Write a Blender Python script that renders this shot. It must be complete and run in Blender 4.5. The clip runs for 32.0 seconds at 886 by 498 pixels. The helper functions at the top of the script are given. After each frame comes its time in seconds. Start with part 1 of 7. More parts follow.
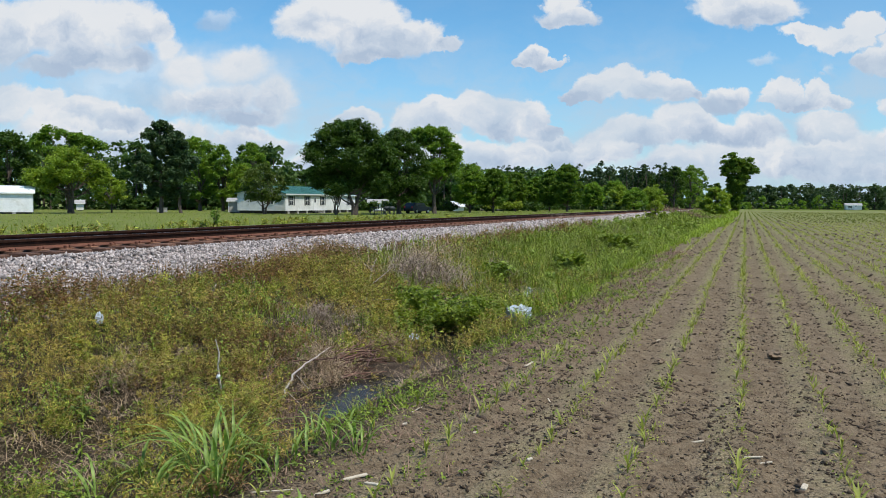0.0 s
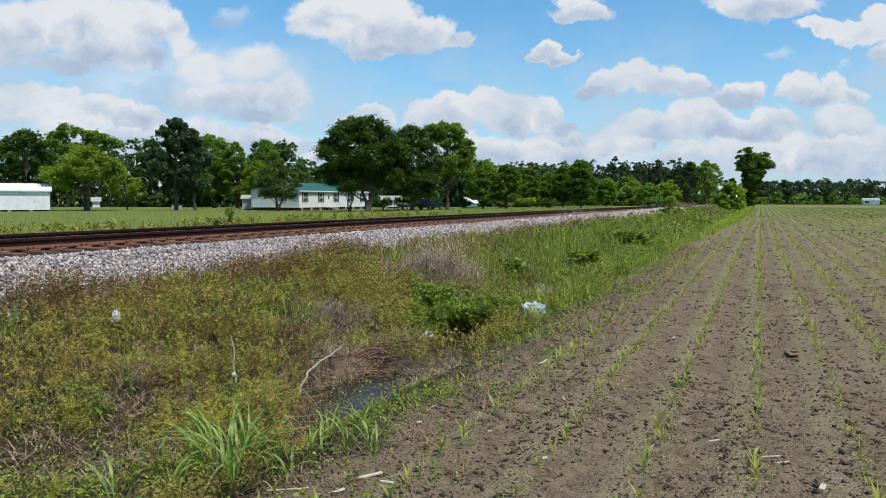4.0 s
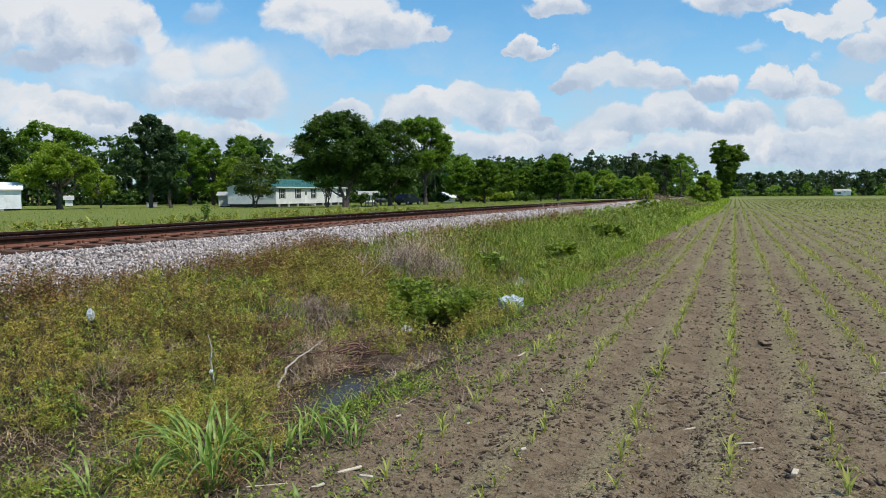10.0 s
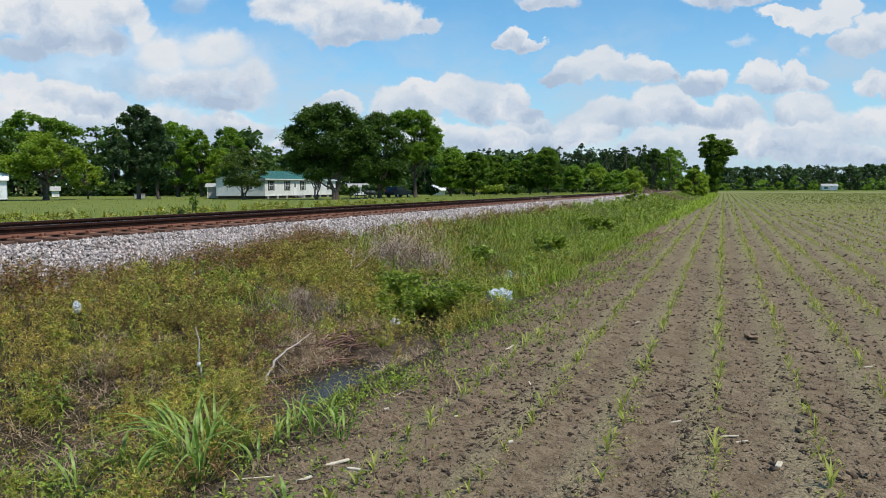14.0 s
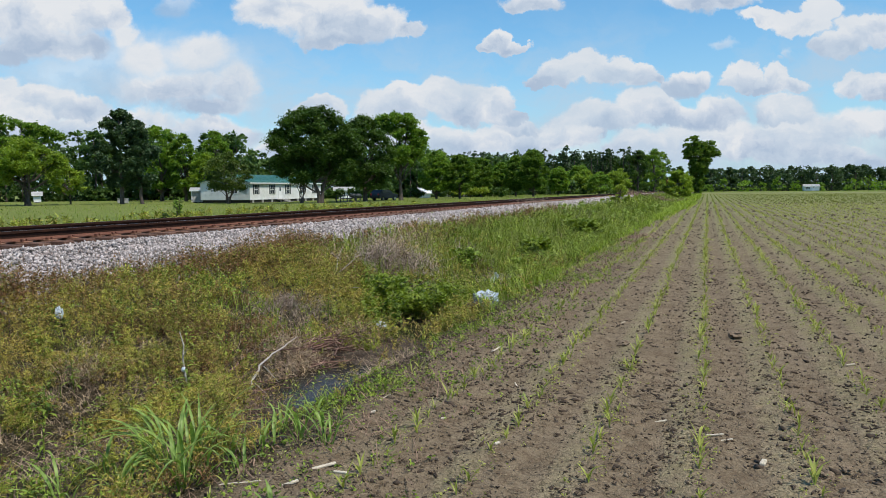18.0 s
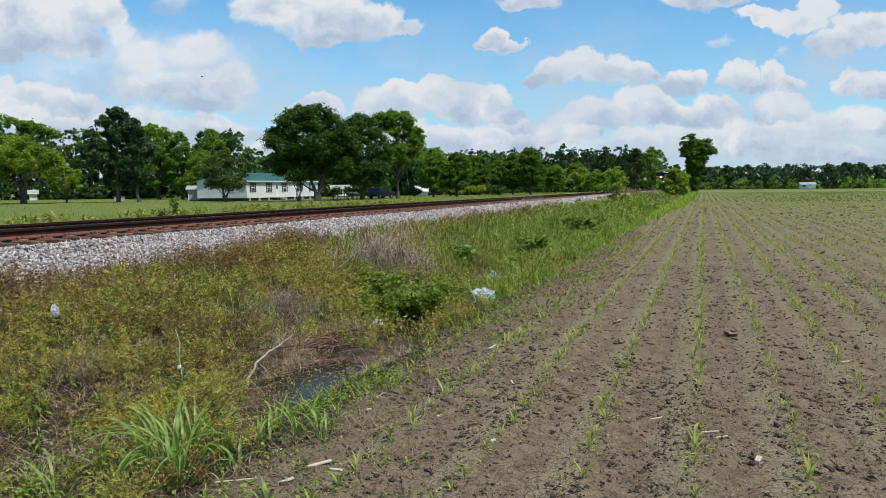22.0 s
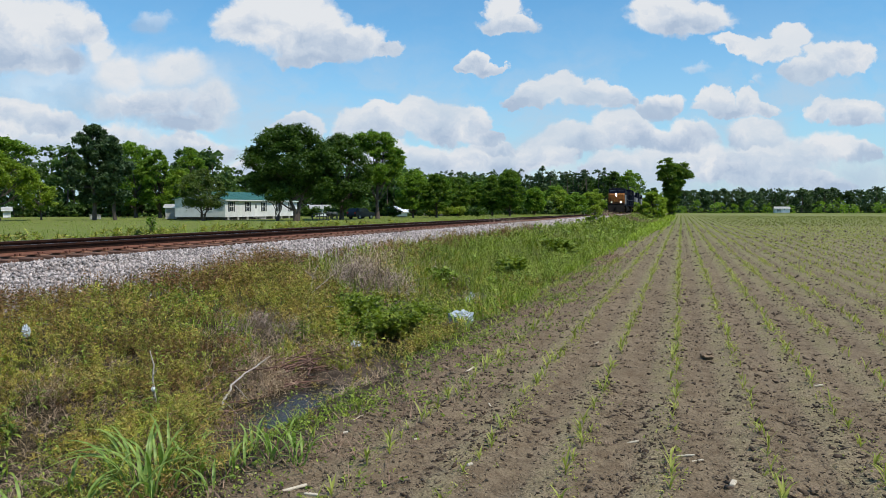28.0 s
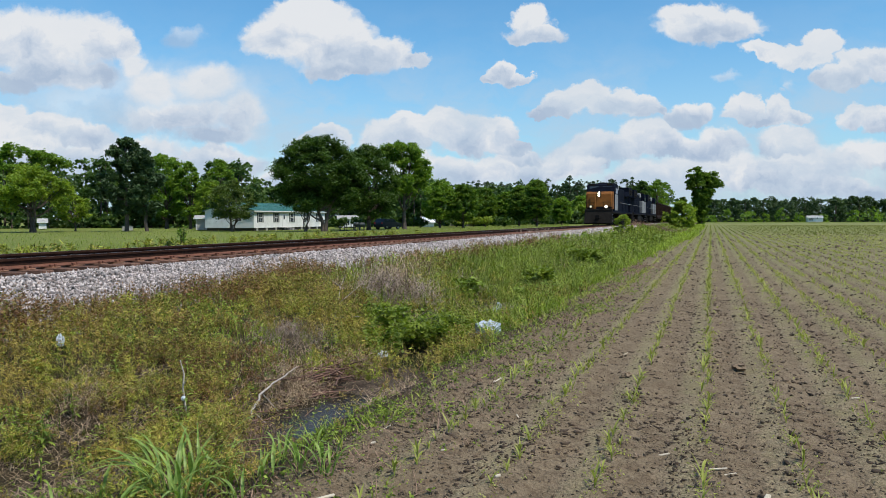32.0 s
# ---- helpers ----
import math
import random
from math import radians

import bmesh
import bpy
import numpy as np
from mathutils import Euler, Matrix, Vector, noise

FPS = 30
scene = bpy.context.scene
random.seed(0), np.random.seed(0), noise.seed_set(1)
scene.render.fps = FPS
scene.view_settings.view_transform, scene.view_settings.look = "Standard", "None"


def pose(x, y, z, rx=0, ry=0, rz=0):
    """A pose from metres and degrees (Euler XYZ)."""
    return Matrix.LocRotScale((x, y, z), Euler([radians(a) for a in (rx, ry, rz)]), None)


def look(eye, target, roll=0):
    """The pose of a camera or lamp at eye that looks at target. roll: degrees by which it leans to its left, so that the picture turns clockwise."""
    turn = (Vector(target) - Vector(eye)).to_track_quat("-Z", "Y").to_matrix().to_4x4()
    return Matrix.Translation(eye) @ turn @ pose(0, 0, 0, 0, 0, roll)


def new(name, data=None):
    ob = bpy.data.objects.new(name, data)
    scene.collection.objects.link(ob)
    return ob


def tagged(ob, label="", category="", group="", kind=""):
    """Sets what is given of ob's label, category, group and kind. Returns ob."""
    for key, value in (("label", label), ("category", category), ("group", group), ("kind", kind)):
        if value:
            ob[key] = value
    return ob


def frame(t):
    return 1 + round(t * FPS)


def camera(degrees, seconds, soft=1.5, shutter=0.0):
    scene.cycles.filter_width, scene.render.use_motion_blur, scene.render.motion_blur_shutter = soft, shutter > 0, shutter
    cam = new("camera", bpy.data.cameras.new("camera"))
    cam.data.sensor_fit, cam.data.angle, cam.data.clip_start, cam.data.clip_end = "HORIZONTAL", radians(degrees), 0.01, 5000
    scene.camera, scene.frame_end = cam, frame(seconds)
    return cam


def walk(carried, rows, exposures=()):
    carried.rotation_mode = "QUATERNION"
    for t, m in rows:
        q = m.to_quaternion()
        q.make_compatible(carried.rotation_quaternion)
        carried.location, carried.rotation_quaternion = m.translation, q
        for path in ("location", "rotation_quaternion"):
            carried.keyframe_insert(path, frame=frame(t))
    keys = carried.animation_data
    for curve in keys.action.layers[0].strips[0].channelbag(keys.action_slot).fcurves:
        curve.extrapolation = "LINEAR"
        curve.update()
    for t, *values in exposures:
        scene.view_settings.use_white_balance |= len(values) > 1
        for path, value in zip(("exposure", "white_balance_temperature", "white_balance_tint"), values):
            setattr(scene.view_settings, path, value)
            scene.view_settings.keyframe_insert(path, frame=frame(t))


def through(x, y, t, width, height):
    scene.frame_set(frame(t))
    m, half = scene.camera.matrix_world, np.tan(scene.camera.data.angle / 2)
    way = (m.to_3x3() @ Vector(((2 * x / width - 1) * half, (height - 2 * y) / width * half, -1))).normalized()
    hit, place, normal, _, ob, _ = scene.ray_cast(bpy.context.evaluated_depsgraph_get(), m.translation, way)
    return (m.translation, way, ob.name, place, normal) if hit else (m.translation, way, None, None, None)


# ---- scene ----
cam = camera(62.3, 32.0, soft=0.5)
walk(cam, [
    (0, pose(-0.012, 0.003, 2.089, 86.39, -0.28, 22.38)),
    (0.5, pose(-0.025, 0.002, 2.111, 86.49, 0.14, 22.98)),
    (1, pose(-0.022, 0.002, 2.111, 86.44, 0.08, 21.55)),
    (1.5, pose(-0.019, 0.006, 2.108, 86.32, 0.22, 21.14)),
    (2, pose(-0.021, -0.001, 2.105, 86.21, 0.30, 20.87)),
    (2.5, pose(-0.020, 0.006, 2.108, 86.49, 0.17, 20.67)),
    (3, pose(-0.019, 0.005, 2.107, 86.56, 0.02, 21.17)),
    (3.5, pose(-0.021, 0.003, 2.111, 86.88, -0.07, 22.38)),
    (4, pose(-0.023, 0.006, 2.108, 86.09, -0.09, 23.40)),
    (4.5, pose(-0.028, 0.006, 2.099, 85.76, -0.10, 23.99)),
    (6.5, pose(-0.026, 0.006, 2.097, 85.17, -0.06, 23.61)),
    (7, pose(-0.026, 0.009, 2.100, 85.19, 0.01, 23.28)),
    (7.5, pose(-0.022, 0.000, 2.099, 85.10, 0.34, 22.80)),
    (8, pose(-0.009, 0.007, 2.090, 84.95, 0.82, 22.11)),
    (8.5, pose(-0.007, -0.004, 2.095, 85.16, 0.69, 21.96)),
    (9, pose(-0.004, 0.005, 2.096, 85.42, 0.52, 21.68)),
    (9.5, pose(0.007, -0.006, 2.099, 85.61, 0.57, 21.86)),
    (10, pose(-0.005, -0.001, 2.099, 85.69, 0.46, 21.69)),
    (10.5, pose(-0.007, 0.006, 2.097, 85.43, 0.36, 21.75)),
    (11, pose(-0.004, 0.005, 2.099, 85.38, 0.27, 21.86)),
    (11.5, pose(-0.013, 0.003, 2.098, 85.37, 0.10, 21.55)),
    (12, pose(-0.008, 0.002, 2.102, 85.48, -0.20, 20.54)),
    (12.5, pose(-0.000, -0.002, 2.106, 85.71, -0.28, 20.57)),
    (13, pose(0.000, 0.000, 2.100, 85.37, -0.00, 20.75)),
    (13.5, pose(0.000, -0.001, 2.097, 85.40, 0.05, 20.93)),
    (14, pose(0.004, 0.001, 2.104, 85.12, 0.17, 20.89)),
    (14.5, pose(0.001, -0.001, 2.102, 85.23, 0.18, 20.94)),
    (16.5, pose(0.010, 0.006, 2.097, 84.79, 0.54, 20.33)),
    (17, pose(0.006, 0.007, 2.095, 84.89, 0.52, 20.01)),
    (17.5, pose(0.010, 0.001, 2.100, 85.54, 0.44, 19.91)),
    (18, pose(0.012, 0.003, 2.097, 85.33, 0.52, 19.78)),
    (18.5, pose(0.015, 0.006, 2.100, 85.16, 0.42, 19.53)),
    (19, pose(0.013, 0.005, 2.098, 85.00, 0.37, 19.32)),
    (19.5, pose(0.015, 0.004, 2.097, 84.71, 0.04, 19.25)),
    (20, pose(0.018, 0.006, 2.093, 84.62, 0.14, 19.31)),
    (20.5, pose(0.021, 0.005, 2.091, 84.97, 0.42, 19.27)),
    (21, pose(0.020, 0.001, 2.094, 85.08, 0.39, 19.15)),
    (21.5, pose(0.020, 0.005, 2.095, 85.17, 0.45, 19.21)),
    (22, pose(0.024, 0.004, 2.093, 85.18, 0.54, 19.55)),
    (22.5, pose(0.021, 0.012, 2.098, 85.12, 0.31, 19.52)),
    (23, pose(0.020, 0.007, 2.094, 85.18, 0.19, 19.23)),
    (23.5, pose(0.022, 0.011, 2.096, 85.37, 0.31, 19.29)),
    (24, pose(0.020, 0.006, 2.094, 85.49, 0.13, 18.98)),
    (24.5, pose(0.030, 0.002, 2.099, 85.73, 0.10, 18.95)),
    (25, pose(0.031, 0.002, 2.098, 85.83, 0.14, 18.82)),
    (25.5, pose(0.038, 0.002, 2.102, 85.79, -0.05, 18.84)),
    (26, pose(0.032, 0.007, 2.101, 85.93, -0.08, 18.69)),
    (26.5, pose(0.035, -0.001, 2.108, 86.50, -0.58, 17.79)),
    (28.5, pose(0.035, -0.004, 2.109, 86.82, 0.11, 18.00)),
    (29, pose(0.042, -0.004, 2.106, 86.84, 0.11, 17.88)),
    (29.5, pose(0.042, -0.007, 2.106, 87.16, 0.20, 18.23)),
    (30, pose(0.036, -0.003, 2.106, 87.43, -0.02, 17.98)),
    (30.5, pose(0.026, -0.001, 2.109, 87.71, -0.20, 18.11)),
    (31, pose(0.028, -0.004, 2.116, 87.55, -0.28, 18.47)),
    (31.5, pose(0.022, -0.003, 2.112, 87.52, -0.11, 18.96)),
    (32, pose(0.029, 0.002, 2.107, 87.60, 0.19, 20.06)),
], exposures=[(0.0, 0.0), (32.0, 0.0)])

# ---- sky, clouds and sun ----
SUN_EL, SUN_AZ = 61.0, 108.0      # degrees above the horizon; degrees from +y towards +x
world = bpy.data.worlds.new("sky_world")
scene.world = world
world.use_nodes = True


class Nodes:
    """A short way to write node trees."""

    def __init__(self, tree):
        self.t = tree
        tree.nodes.clear()

    def add(self, kind, inputs=(), **props):
        n = self.t.nodes.new(kind)
        for k, v in props.items():
            setattr(n, k, v)
        for k, v in dict(inputs).items():
            if isinstance(v, bpy.types.NodeSocket):
                self.t.links.new(v, n.inputs[k])
            else:
                n.inputs[k].default_value = v
        return n

    def math(self, op, a, b=0.0, c=0.0, clamp=False):
        return self.add("ShaderNodeMath", {0: a, 1: b, 2: c}, operation=op, use_clamp=clamp).outputs[0]

    def vec(self, op, a, b=(0, 0, 0), c=(0, 0, 0)):
        n = self.add("ShaderNodeVectorMath", {0: a, 1: b, 2: c}, operation=op)
        return n.outputs["Value"] if op in ("LENGTH", "DOT_PRODUCT", "DISTANCE") else n.outputs[0]

    def ramp(self, fac, stops, mode="LINEAR"):
        n = self.add("ShaderNodeValToRGB", {0: fac})
        n.color_ramp.interpolation = mode
        e = n.color_ramp.elements
        while len(e) < len(stops):
            e.new(0.5)
        for el, (at, col) in zip(e, stops):
            el.position = at
            el.color = (*col, 1) if not isinstance(col, (int, float)) else (col, col, col, 1)
        return n.outputs[0]

    def mix(self, fac, a, b, mode="MIX"):
        n = self.add("ShaderNodeMix", {0: fac}, data_type="RGBA", blend_type=mode)
        for i, v in ((6, a), (7, b)):
            if isinstance(v, bpy.types.NodeSocket):
                self.t.links.new(v, n.inputs[i])
            else:
                n.inputs[i].default_value = (*v, 1) if len(v) == 3 else v
        return n.outputs[2]

    def noise(self, vec, scale, detail=3.0, rough=0.55, dist=0.0):
        return self.add("ShaderNodeTexNoise", {"Vector": vec, "Scale": scale, "Detail": detail, "Roughness": rough, "Distortion": dist})


SKY_TINT = (0.078, 0.138, 0.156)
CLOUD_DARK, CLOUD_MID, CLOUD_LIT = (0.41, 0.51, 0.66), (0.60, 0.67, 0.77), (0.77, 0.795, 0.83)


def sky_nodes():
    n = Nodes(world.node_tree)
    way = n.add("ShaderNodeTexCoord").outputs["Generated"]
    # a flat chart of the sky ahead: u to the right, v up, both as slopes from its middle
    ahead = n.vec("DOT_PRODUCT", way, (-0.3531, 0.9321, -0.0807))
    w = n.math("MAXIMUM", ahead, 0.12)
    u = n.math("DIVIDE", n.vec("DOT_PRODUCT", way, (0.9352, 0.3542, 0.0)), w)
    v = n.math("DIVIDE", n.vec("DOT_PRODUCT", way, (-0.0286, 0.0754, 0.9967)), w)
    flat = n.add("ShaderNodeCombineXYZ", {0: u, 1: v, 2: 0.0}).outputs[0]
    wob = n.noise(flat, 12.0, 6.0, 0.58).outputs["Color"]
    chart = n.vec("ADD", flat, n.vec("MULTIPLY", n.vec("SUBTRACT", wob, (.5, .5, .5)), (0.075, 0.055, 0)))
    curl = n.noise(flat, 46.0, 5.0, 0.6).outputs["Color"]
    chart = n.vec("ADD", chart, n.vec("MULTIPLY", n.vec("SUBTRACT", curl, (.5, .5, .5)), (0.020, 0.018, 0)))
    billow = n.noise(chart, 17.0, 7.0, 0.62).outputs["Fac"]
    fray = n.math("MULTIPLY_ADD", n.noise(chart, 30.0, 6.0, 0.65).outputs["Fac"], 0.42, -0.21)
    sky = n.add("ShaderNodeTexSky", sky_type="NISHITA", sun_disc=False, sun_elevation=radians(SUN_EL), sun_rotation=radians(SUN_AZ),
                air_density=1.0, dust_density=0.2, ozone_density=3.0).outputs[0]
    z = n.add("ShaderNodeSeparateXYZ", {0: way}).outputs[2]
    col = n.vec("MULTIPLY", sky, SKY_TINT)
    # broken cloud over the rest of the sky
    gen = n.noise(n.vec("MULTIPLY", way, (1, 1, 2.6)), 2.6, 7.0, 0.6).outputs["Fac"]
    rest = n.math("MULTIPLY", n.ramp(gen, [(0.58, 0.0), (0.70, 1.0)]), n.ramp(ahead, [(0.55, 1.0), (0.66, 0.0)]))
    col = n.mix(rest, col, (0.64, 0.66, 0.69))
    # pale veil low over the horizon
    col = n.mix(n.ramp(z, [(0.0, 0.75), (0.10, 0.42), (0.22, 0.08), (0.32, 0.0)]), col, (0.50, 0.62, 0.74))
    for base, thick, soft, puffs in clouds()[:1] + low_clouds() + clouds()[1:]:
        d = None
        for x, y, rx, ry in puffs:
            one = n.vec("LENGTH", n.vec("MULTIPLY_ADD", chart, (1000 / rx, 1000 / ry, 0), (-x / rx, -y / ry, 0)))
            d = one if d is None else n.math("SMOOTH_MIN", d, one, 0.18)
        mask = n.add("ShaderNodeMapRange", {"Value": n.math("ADD", d, fray), "From Min": 1.06, "From Max": 0.98 - soft, "To Min": 0.0, "To Max": 1.0 if soft < 0.55 else 0.5}, interpolation_type="SMOOTHSTEP").outputs[0]
        high = n.math("MULTIPLY_ADD", v, 1000 / thick, -base / thick)
        foot = n.add("ShaderNodeMapRange", {"Value": n.math("MULTIPLY_ADD", billow, 0.30, high), "From Min": -0.16, "From Max": 0.14, "To Min": 0.0, "To Max": 1.0}, interpolation_type="SMOOTHSTEP").outputs[0]
        mask = n.math("MULTIPLY", mask, foot)
        high = n.math("ADD", high, n.math("MULTIPLY_ADD", billow, 1.7, -0.80))
        high = n.math("ADD", high, n.math("MULTIPLY_ADD", d, 0.35, -0.25))
        tone = n.ramp(high, [(0.0, CLOUD_DARK), (0.32, CLOUD_MID), (0.58, CLOUD_LIT)])
        col = n.mix(mask, col, tone)
    # thin blue-grey haze that breaks up the low clouds
    thin = n.noise(n.vec("MULTIPLY", chart, (1, 2.0, 1)), 6.5, 6.0, 0.6).outputs["Fac"]
    thin = n.math("MULTIPLY", n.ramp(thin, [(0.42, 0.0), (0.62, 1.0)]), n.ramp(z, [(0.0, 0.75), (0.13, 0.62), (0.22, 0.12), (0.30, 0.0)]))
    col = n.mix(thin, col, (0.50, 0.615, 0.74))
    shine = n.add("ShaderNodeBackground", {0: col, 1: 1.0})
    n.add("ShaderNodeOutputWorld", {0: shine.outputs[0]})


def low_clouds():
    """Rows of small far cumulus above the horizon."""
    r = random.Random(12)
    out = []
    for i in range(15):
        u, base, w = -640 + 92 * i + r.uniform(-25, 25), r.choice((112, 132, 150)) + r.uniform(-6, 6), r.uniform(30, 60)
        h = w * r.uniform(0.5, 0.75)
        out.append((base, h * 1.7, 0.30, [(u + w * d, base + h * k, w * 0.5, h * k * 0.95 + 4) for d, k in ((-0.6, 0.3), (-0.15, 0.52), (0.3, 0.42), (0.75, 0.25))]))
    return tuple(out)


def clouds():
    """Clouds on the sky chart, far ones first: height of the base, thickness, softness, and puffs (u, v, half width, half height), in thousandths."""
    return (
        (97, 62, 0.6, [(-450, 136, 185, 31), (-250, 132, 123, 31), (89, 124, 139, 28), (282, 124, 139, 31), (475, 120, 154, 31), (629, 124, 93, 39)]),
        (185, 120, 0.62, [(-400, 255, 150, 62), (-300, 238, 95, 52), (-470, 235, 130, 45)]),
        (138, 75, 0.35, [(-489, 159, 154, 26), (-296, 155, 93, 26), (-412, 177, 93, 25), (-558, 186, 85, 26)]),
        (109, 73, 0.4, [(398, 151, 116, 32), (513, 155, 93, 34), (583, 167, 54, 26), (321, 136, 93, 28), (467, 133, 116, 23)]),
        (175, 65, 0.22, [(-581, 218, 32, 23), (-527, 210, 56, 20), (-473, 195, 40, 20), (-651, 217, 54, 31)]),
        (123, 59, 0.25, [(12, 143, 85, 23), (82, 147, 40, 22), (136, 138, 54, 20), (213, 177, 40, 25), (186, 155, 46, 26)]),
        (164, 79, 0.12, [(-142, 196, 35, 17), (-53, 192, 45, 34), (-38, 213, 23, 20), (12, 210, 39, 31), (51, 195, 48, 31), (93, 199, 32, 28), (116, 180, 25, 12), (-65, 176, 48, 17), (-173, 190, 23, 11)]),
        (164, 52, 0.2, [(294, 194, 45, 22), (325, 182, 60, 19), (251, 172, 45, 19), (390, 186, 46, 23), (490, 190, 46, 22)]),
        (207, 46, 0.14, [(429, 230, 22, 19), (471, 232, 23, 20), (502, 223, 25, 11), (452, 218, 51, 9), (359, 226, 40, 19), (332, 217, 28, 11)]),
        (201, 39, 0.15, [(589, 220, 28, 19), (629, 217, 39, 23)]),
        (217, 57, 0.12, [(209, 251, 37, 23), (244, 243, 48, 23), (284, 238, 32, 19), (160, 229, 34, 11), (309, 229, 11, 8), (182, 241, 31, 19)]),
        (182, 113, 0.5, [(-381, 267, 48, 35), (-308, 269, 48, 31), (-350, 223, 100, 28), (-265, 223, 43, 31), (-296, 200, 74, 15), (-412, 294, 23, 23)]),
        (255, 131, 0.3, [(-558, 328, 93, 49), (-473, 331, 57, 39), (-426, 326, 25, 23), (-512, 285, 86, 26), (-577, 269, 48, 19), (-651, 317, 69, 54)]),
        (322, 34, 0.6, [(-346, 335, 31, 14)]),
        (269, 109, 0.2, [(-204, 334, 65, 39), (-142, 326, 71, 42), (-80, 311, 57, 28), (-32, 298, 31, 10), (-126, 288, 59, 12), (-173, 363, 69, 31)]),
        (264, 45, 0.15, [(101, 286, 20, 20), (120, 275, 25, 8), (80, 272, 19, 5), (93, 277, 20, 11)]),
        (317, 54, 0.2, [(140, 337, 43, 15), (136, 359, 31, 19)]),
        (314, 72, 0.2, [(390, 343, 77, 25), (359, 363, 54, 23)]),
        (249, 91, 0.15, [(456, 309, 37, 13), (538, 318, 32, 19), (506, 301, 48, 17), (561, 272, 39, 22), (583, 292, 34, 23), (621, 294, 46, 26)]),
        (261, 25, 0.8, [(402, 273, 19, 8)]),
        (251, 26, 0.8, [(496, 264, 9, 12), (484, 257, 8, 5)]),
    )


sky_nodes()
sun = new("sun", bpy.data.lights.new("sun", "SUN"))
sun.data.energy, sun.data.angle, sun.data.color = 4.5, radians(0.55), (1.0, 0.945, 0.86)
_a, _e = radians(SUN_AZ), radians(SUN_EL)
sun.matrix_world = look((0, 0, 60), Vector((0, 0, 60)) - Vector((math.sin(_a) * math.cos(_e), math.cos(_a) * math.cos(_e), math.sin(_e))))


# ---- materials ----
def material(name, c1, c2, scale=6.0, rough=0.85, bump=0.3, metal=0.0, c3=None, fine=8.0, rand=0.0, spec=0.5, stretch=(1, 1, 1)):
    """Two colours mixed by a coarse and a fine noise, a third as stains; rand: how far pieces differ in brightness."""
    m = bpy.data.materials.new(name)
    m.use_nodes = True
    n = Nodes(m.node_tree)
    at = n.vec("MULTIPLY", n.add("ShaderNodeNewGeometry").outputs["Position"], stretch)
    if rand < 0:
        at = n.add("ShaderNodeTexCoord").outputs["Object"]
    big, small = n.noise(at, scale, 4.0).outputs["Fac"], n.noise(at, scale * fine, 4.0, 0.65).outputs["Fac"]
    both = n.math("MULTIPLY_ADD", small, 0.55, n.math("MULTIPLY", big, 0.5))
    col = n.mix(n.ramp(both, [(0.38, 0.0), (0.66, 1.0)]), c1, c2)
    if c3:
        col = n.mix(n.ramp(n.noise(at, scale * 0.6, 6.0, 0.7).outputs["Fac"], [(0.52, 0.0), (0.68, 0.8)]), col, c3)
    if rand:
        r = n.math("ADD", n.add("ShaderNodeNewGeometry").outputs["Random Per Island"], n.add("ShaderNodeObjectInfo").outputs["Random"])
        r = n.math("FRACT", r)
        col = n.mix(1.0, col, n.ramp(r, [(0.0, 1 - abs(rand)), (1.0, 1.0)]), "MULTIPLY")
    b = n.add("ShaderNodeBump", {"Strength": bump, "Distance": 0.4 / scale, "Height": both})
    p = n.add("ShaderNodeBsdfPrincipled", {"Base Color": col, "Metallic": metal, "Normal": b.outputs[0], "Specular IOR Level": spec})
    n.t.links.new(n.ramp(both, [(0.3, max(rough - 0.1, 0.03)), (0.7, min(rough + 0.08, 1))]), p.inputs["Roughness"])
    n.add("ShaderNodeOutputMaterial", {0: p.outputs[0]})
    return m


def leaf_material(name, dark, light, through=0.4, rough=0.55, tip=None, patch=0.5):
    """Thin leaf: every leaf has its own green, patches of plants differ too, tufts fall to the dark colour for depth,
    and sun shines through.
    """
    m = bpy.data.materials.new(name)
    m.use_nodes = True
    n = Nodes(m.node_tree)
    geo = n.add("ShaderNodeNewGeometry")
    r = geo.outputs["Random Per Island"]
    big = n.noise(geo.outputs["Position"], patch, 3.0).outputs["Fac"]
    # strong tuft noise: whole tufts go dark, as shade among the plants would
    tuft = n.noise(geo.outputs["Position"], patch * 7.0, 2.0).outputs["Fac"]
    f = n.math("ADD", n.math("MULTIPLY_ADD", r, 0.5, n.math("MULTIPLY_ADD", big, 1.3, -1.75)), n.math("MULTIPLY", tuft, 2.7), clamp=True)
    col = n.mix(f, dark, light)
    if tip:
        col = n.mix(n.ramp(n.math("FRACT", n.math("MULTIPLY", r, 7.31)), [(0.72, 0.0), (0.9, 1.0)]), col, tip)
    p = n.add("ShaderNodeBsdfPrincipled", {"Base Color": col, "Roughness": rough, "Specular IOR Level": 0.3})
    tr = n.add("ShaderNodeBsdfTranslucent", {0: n.mix(1.0, col, (1.15, 1.25, 0.55), "MULTIPLY")})
    mx = n.add("ShaderNodeMixShader", {0: through, 1: p.outputs[0], 2: tr.outputs[0]})
    n.add("ShaderNodeOutputMaterial", {0: mx.outputs[0]})
    return m


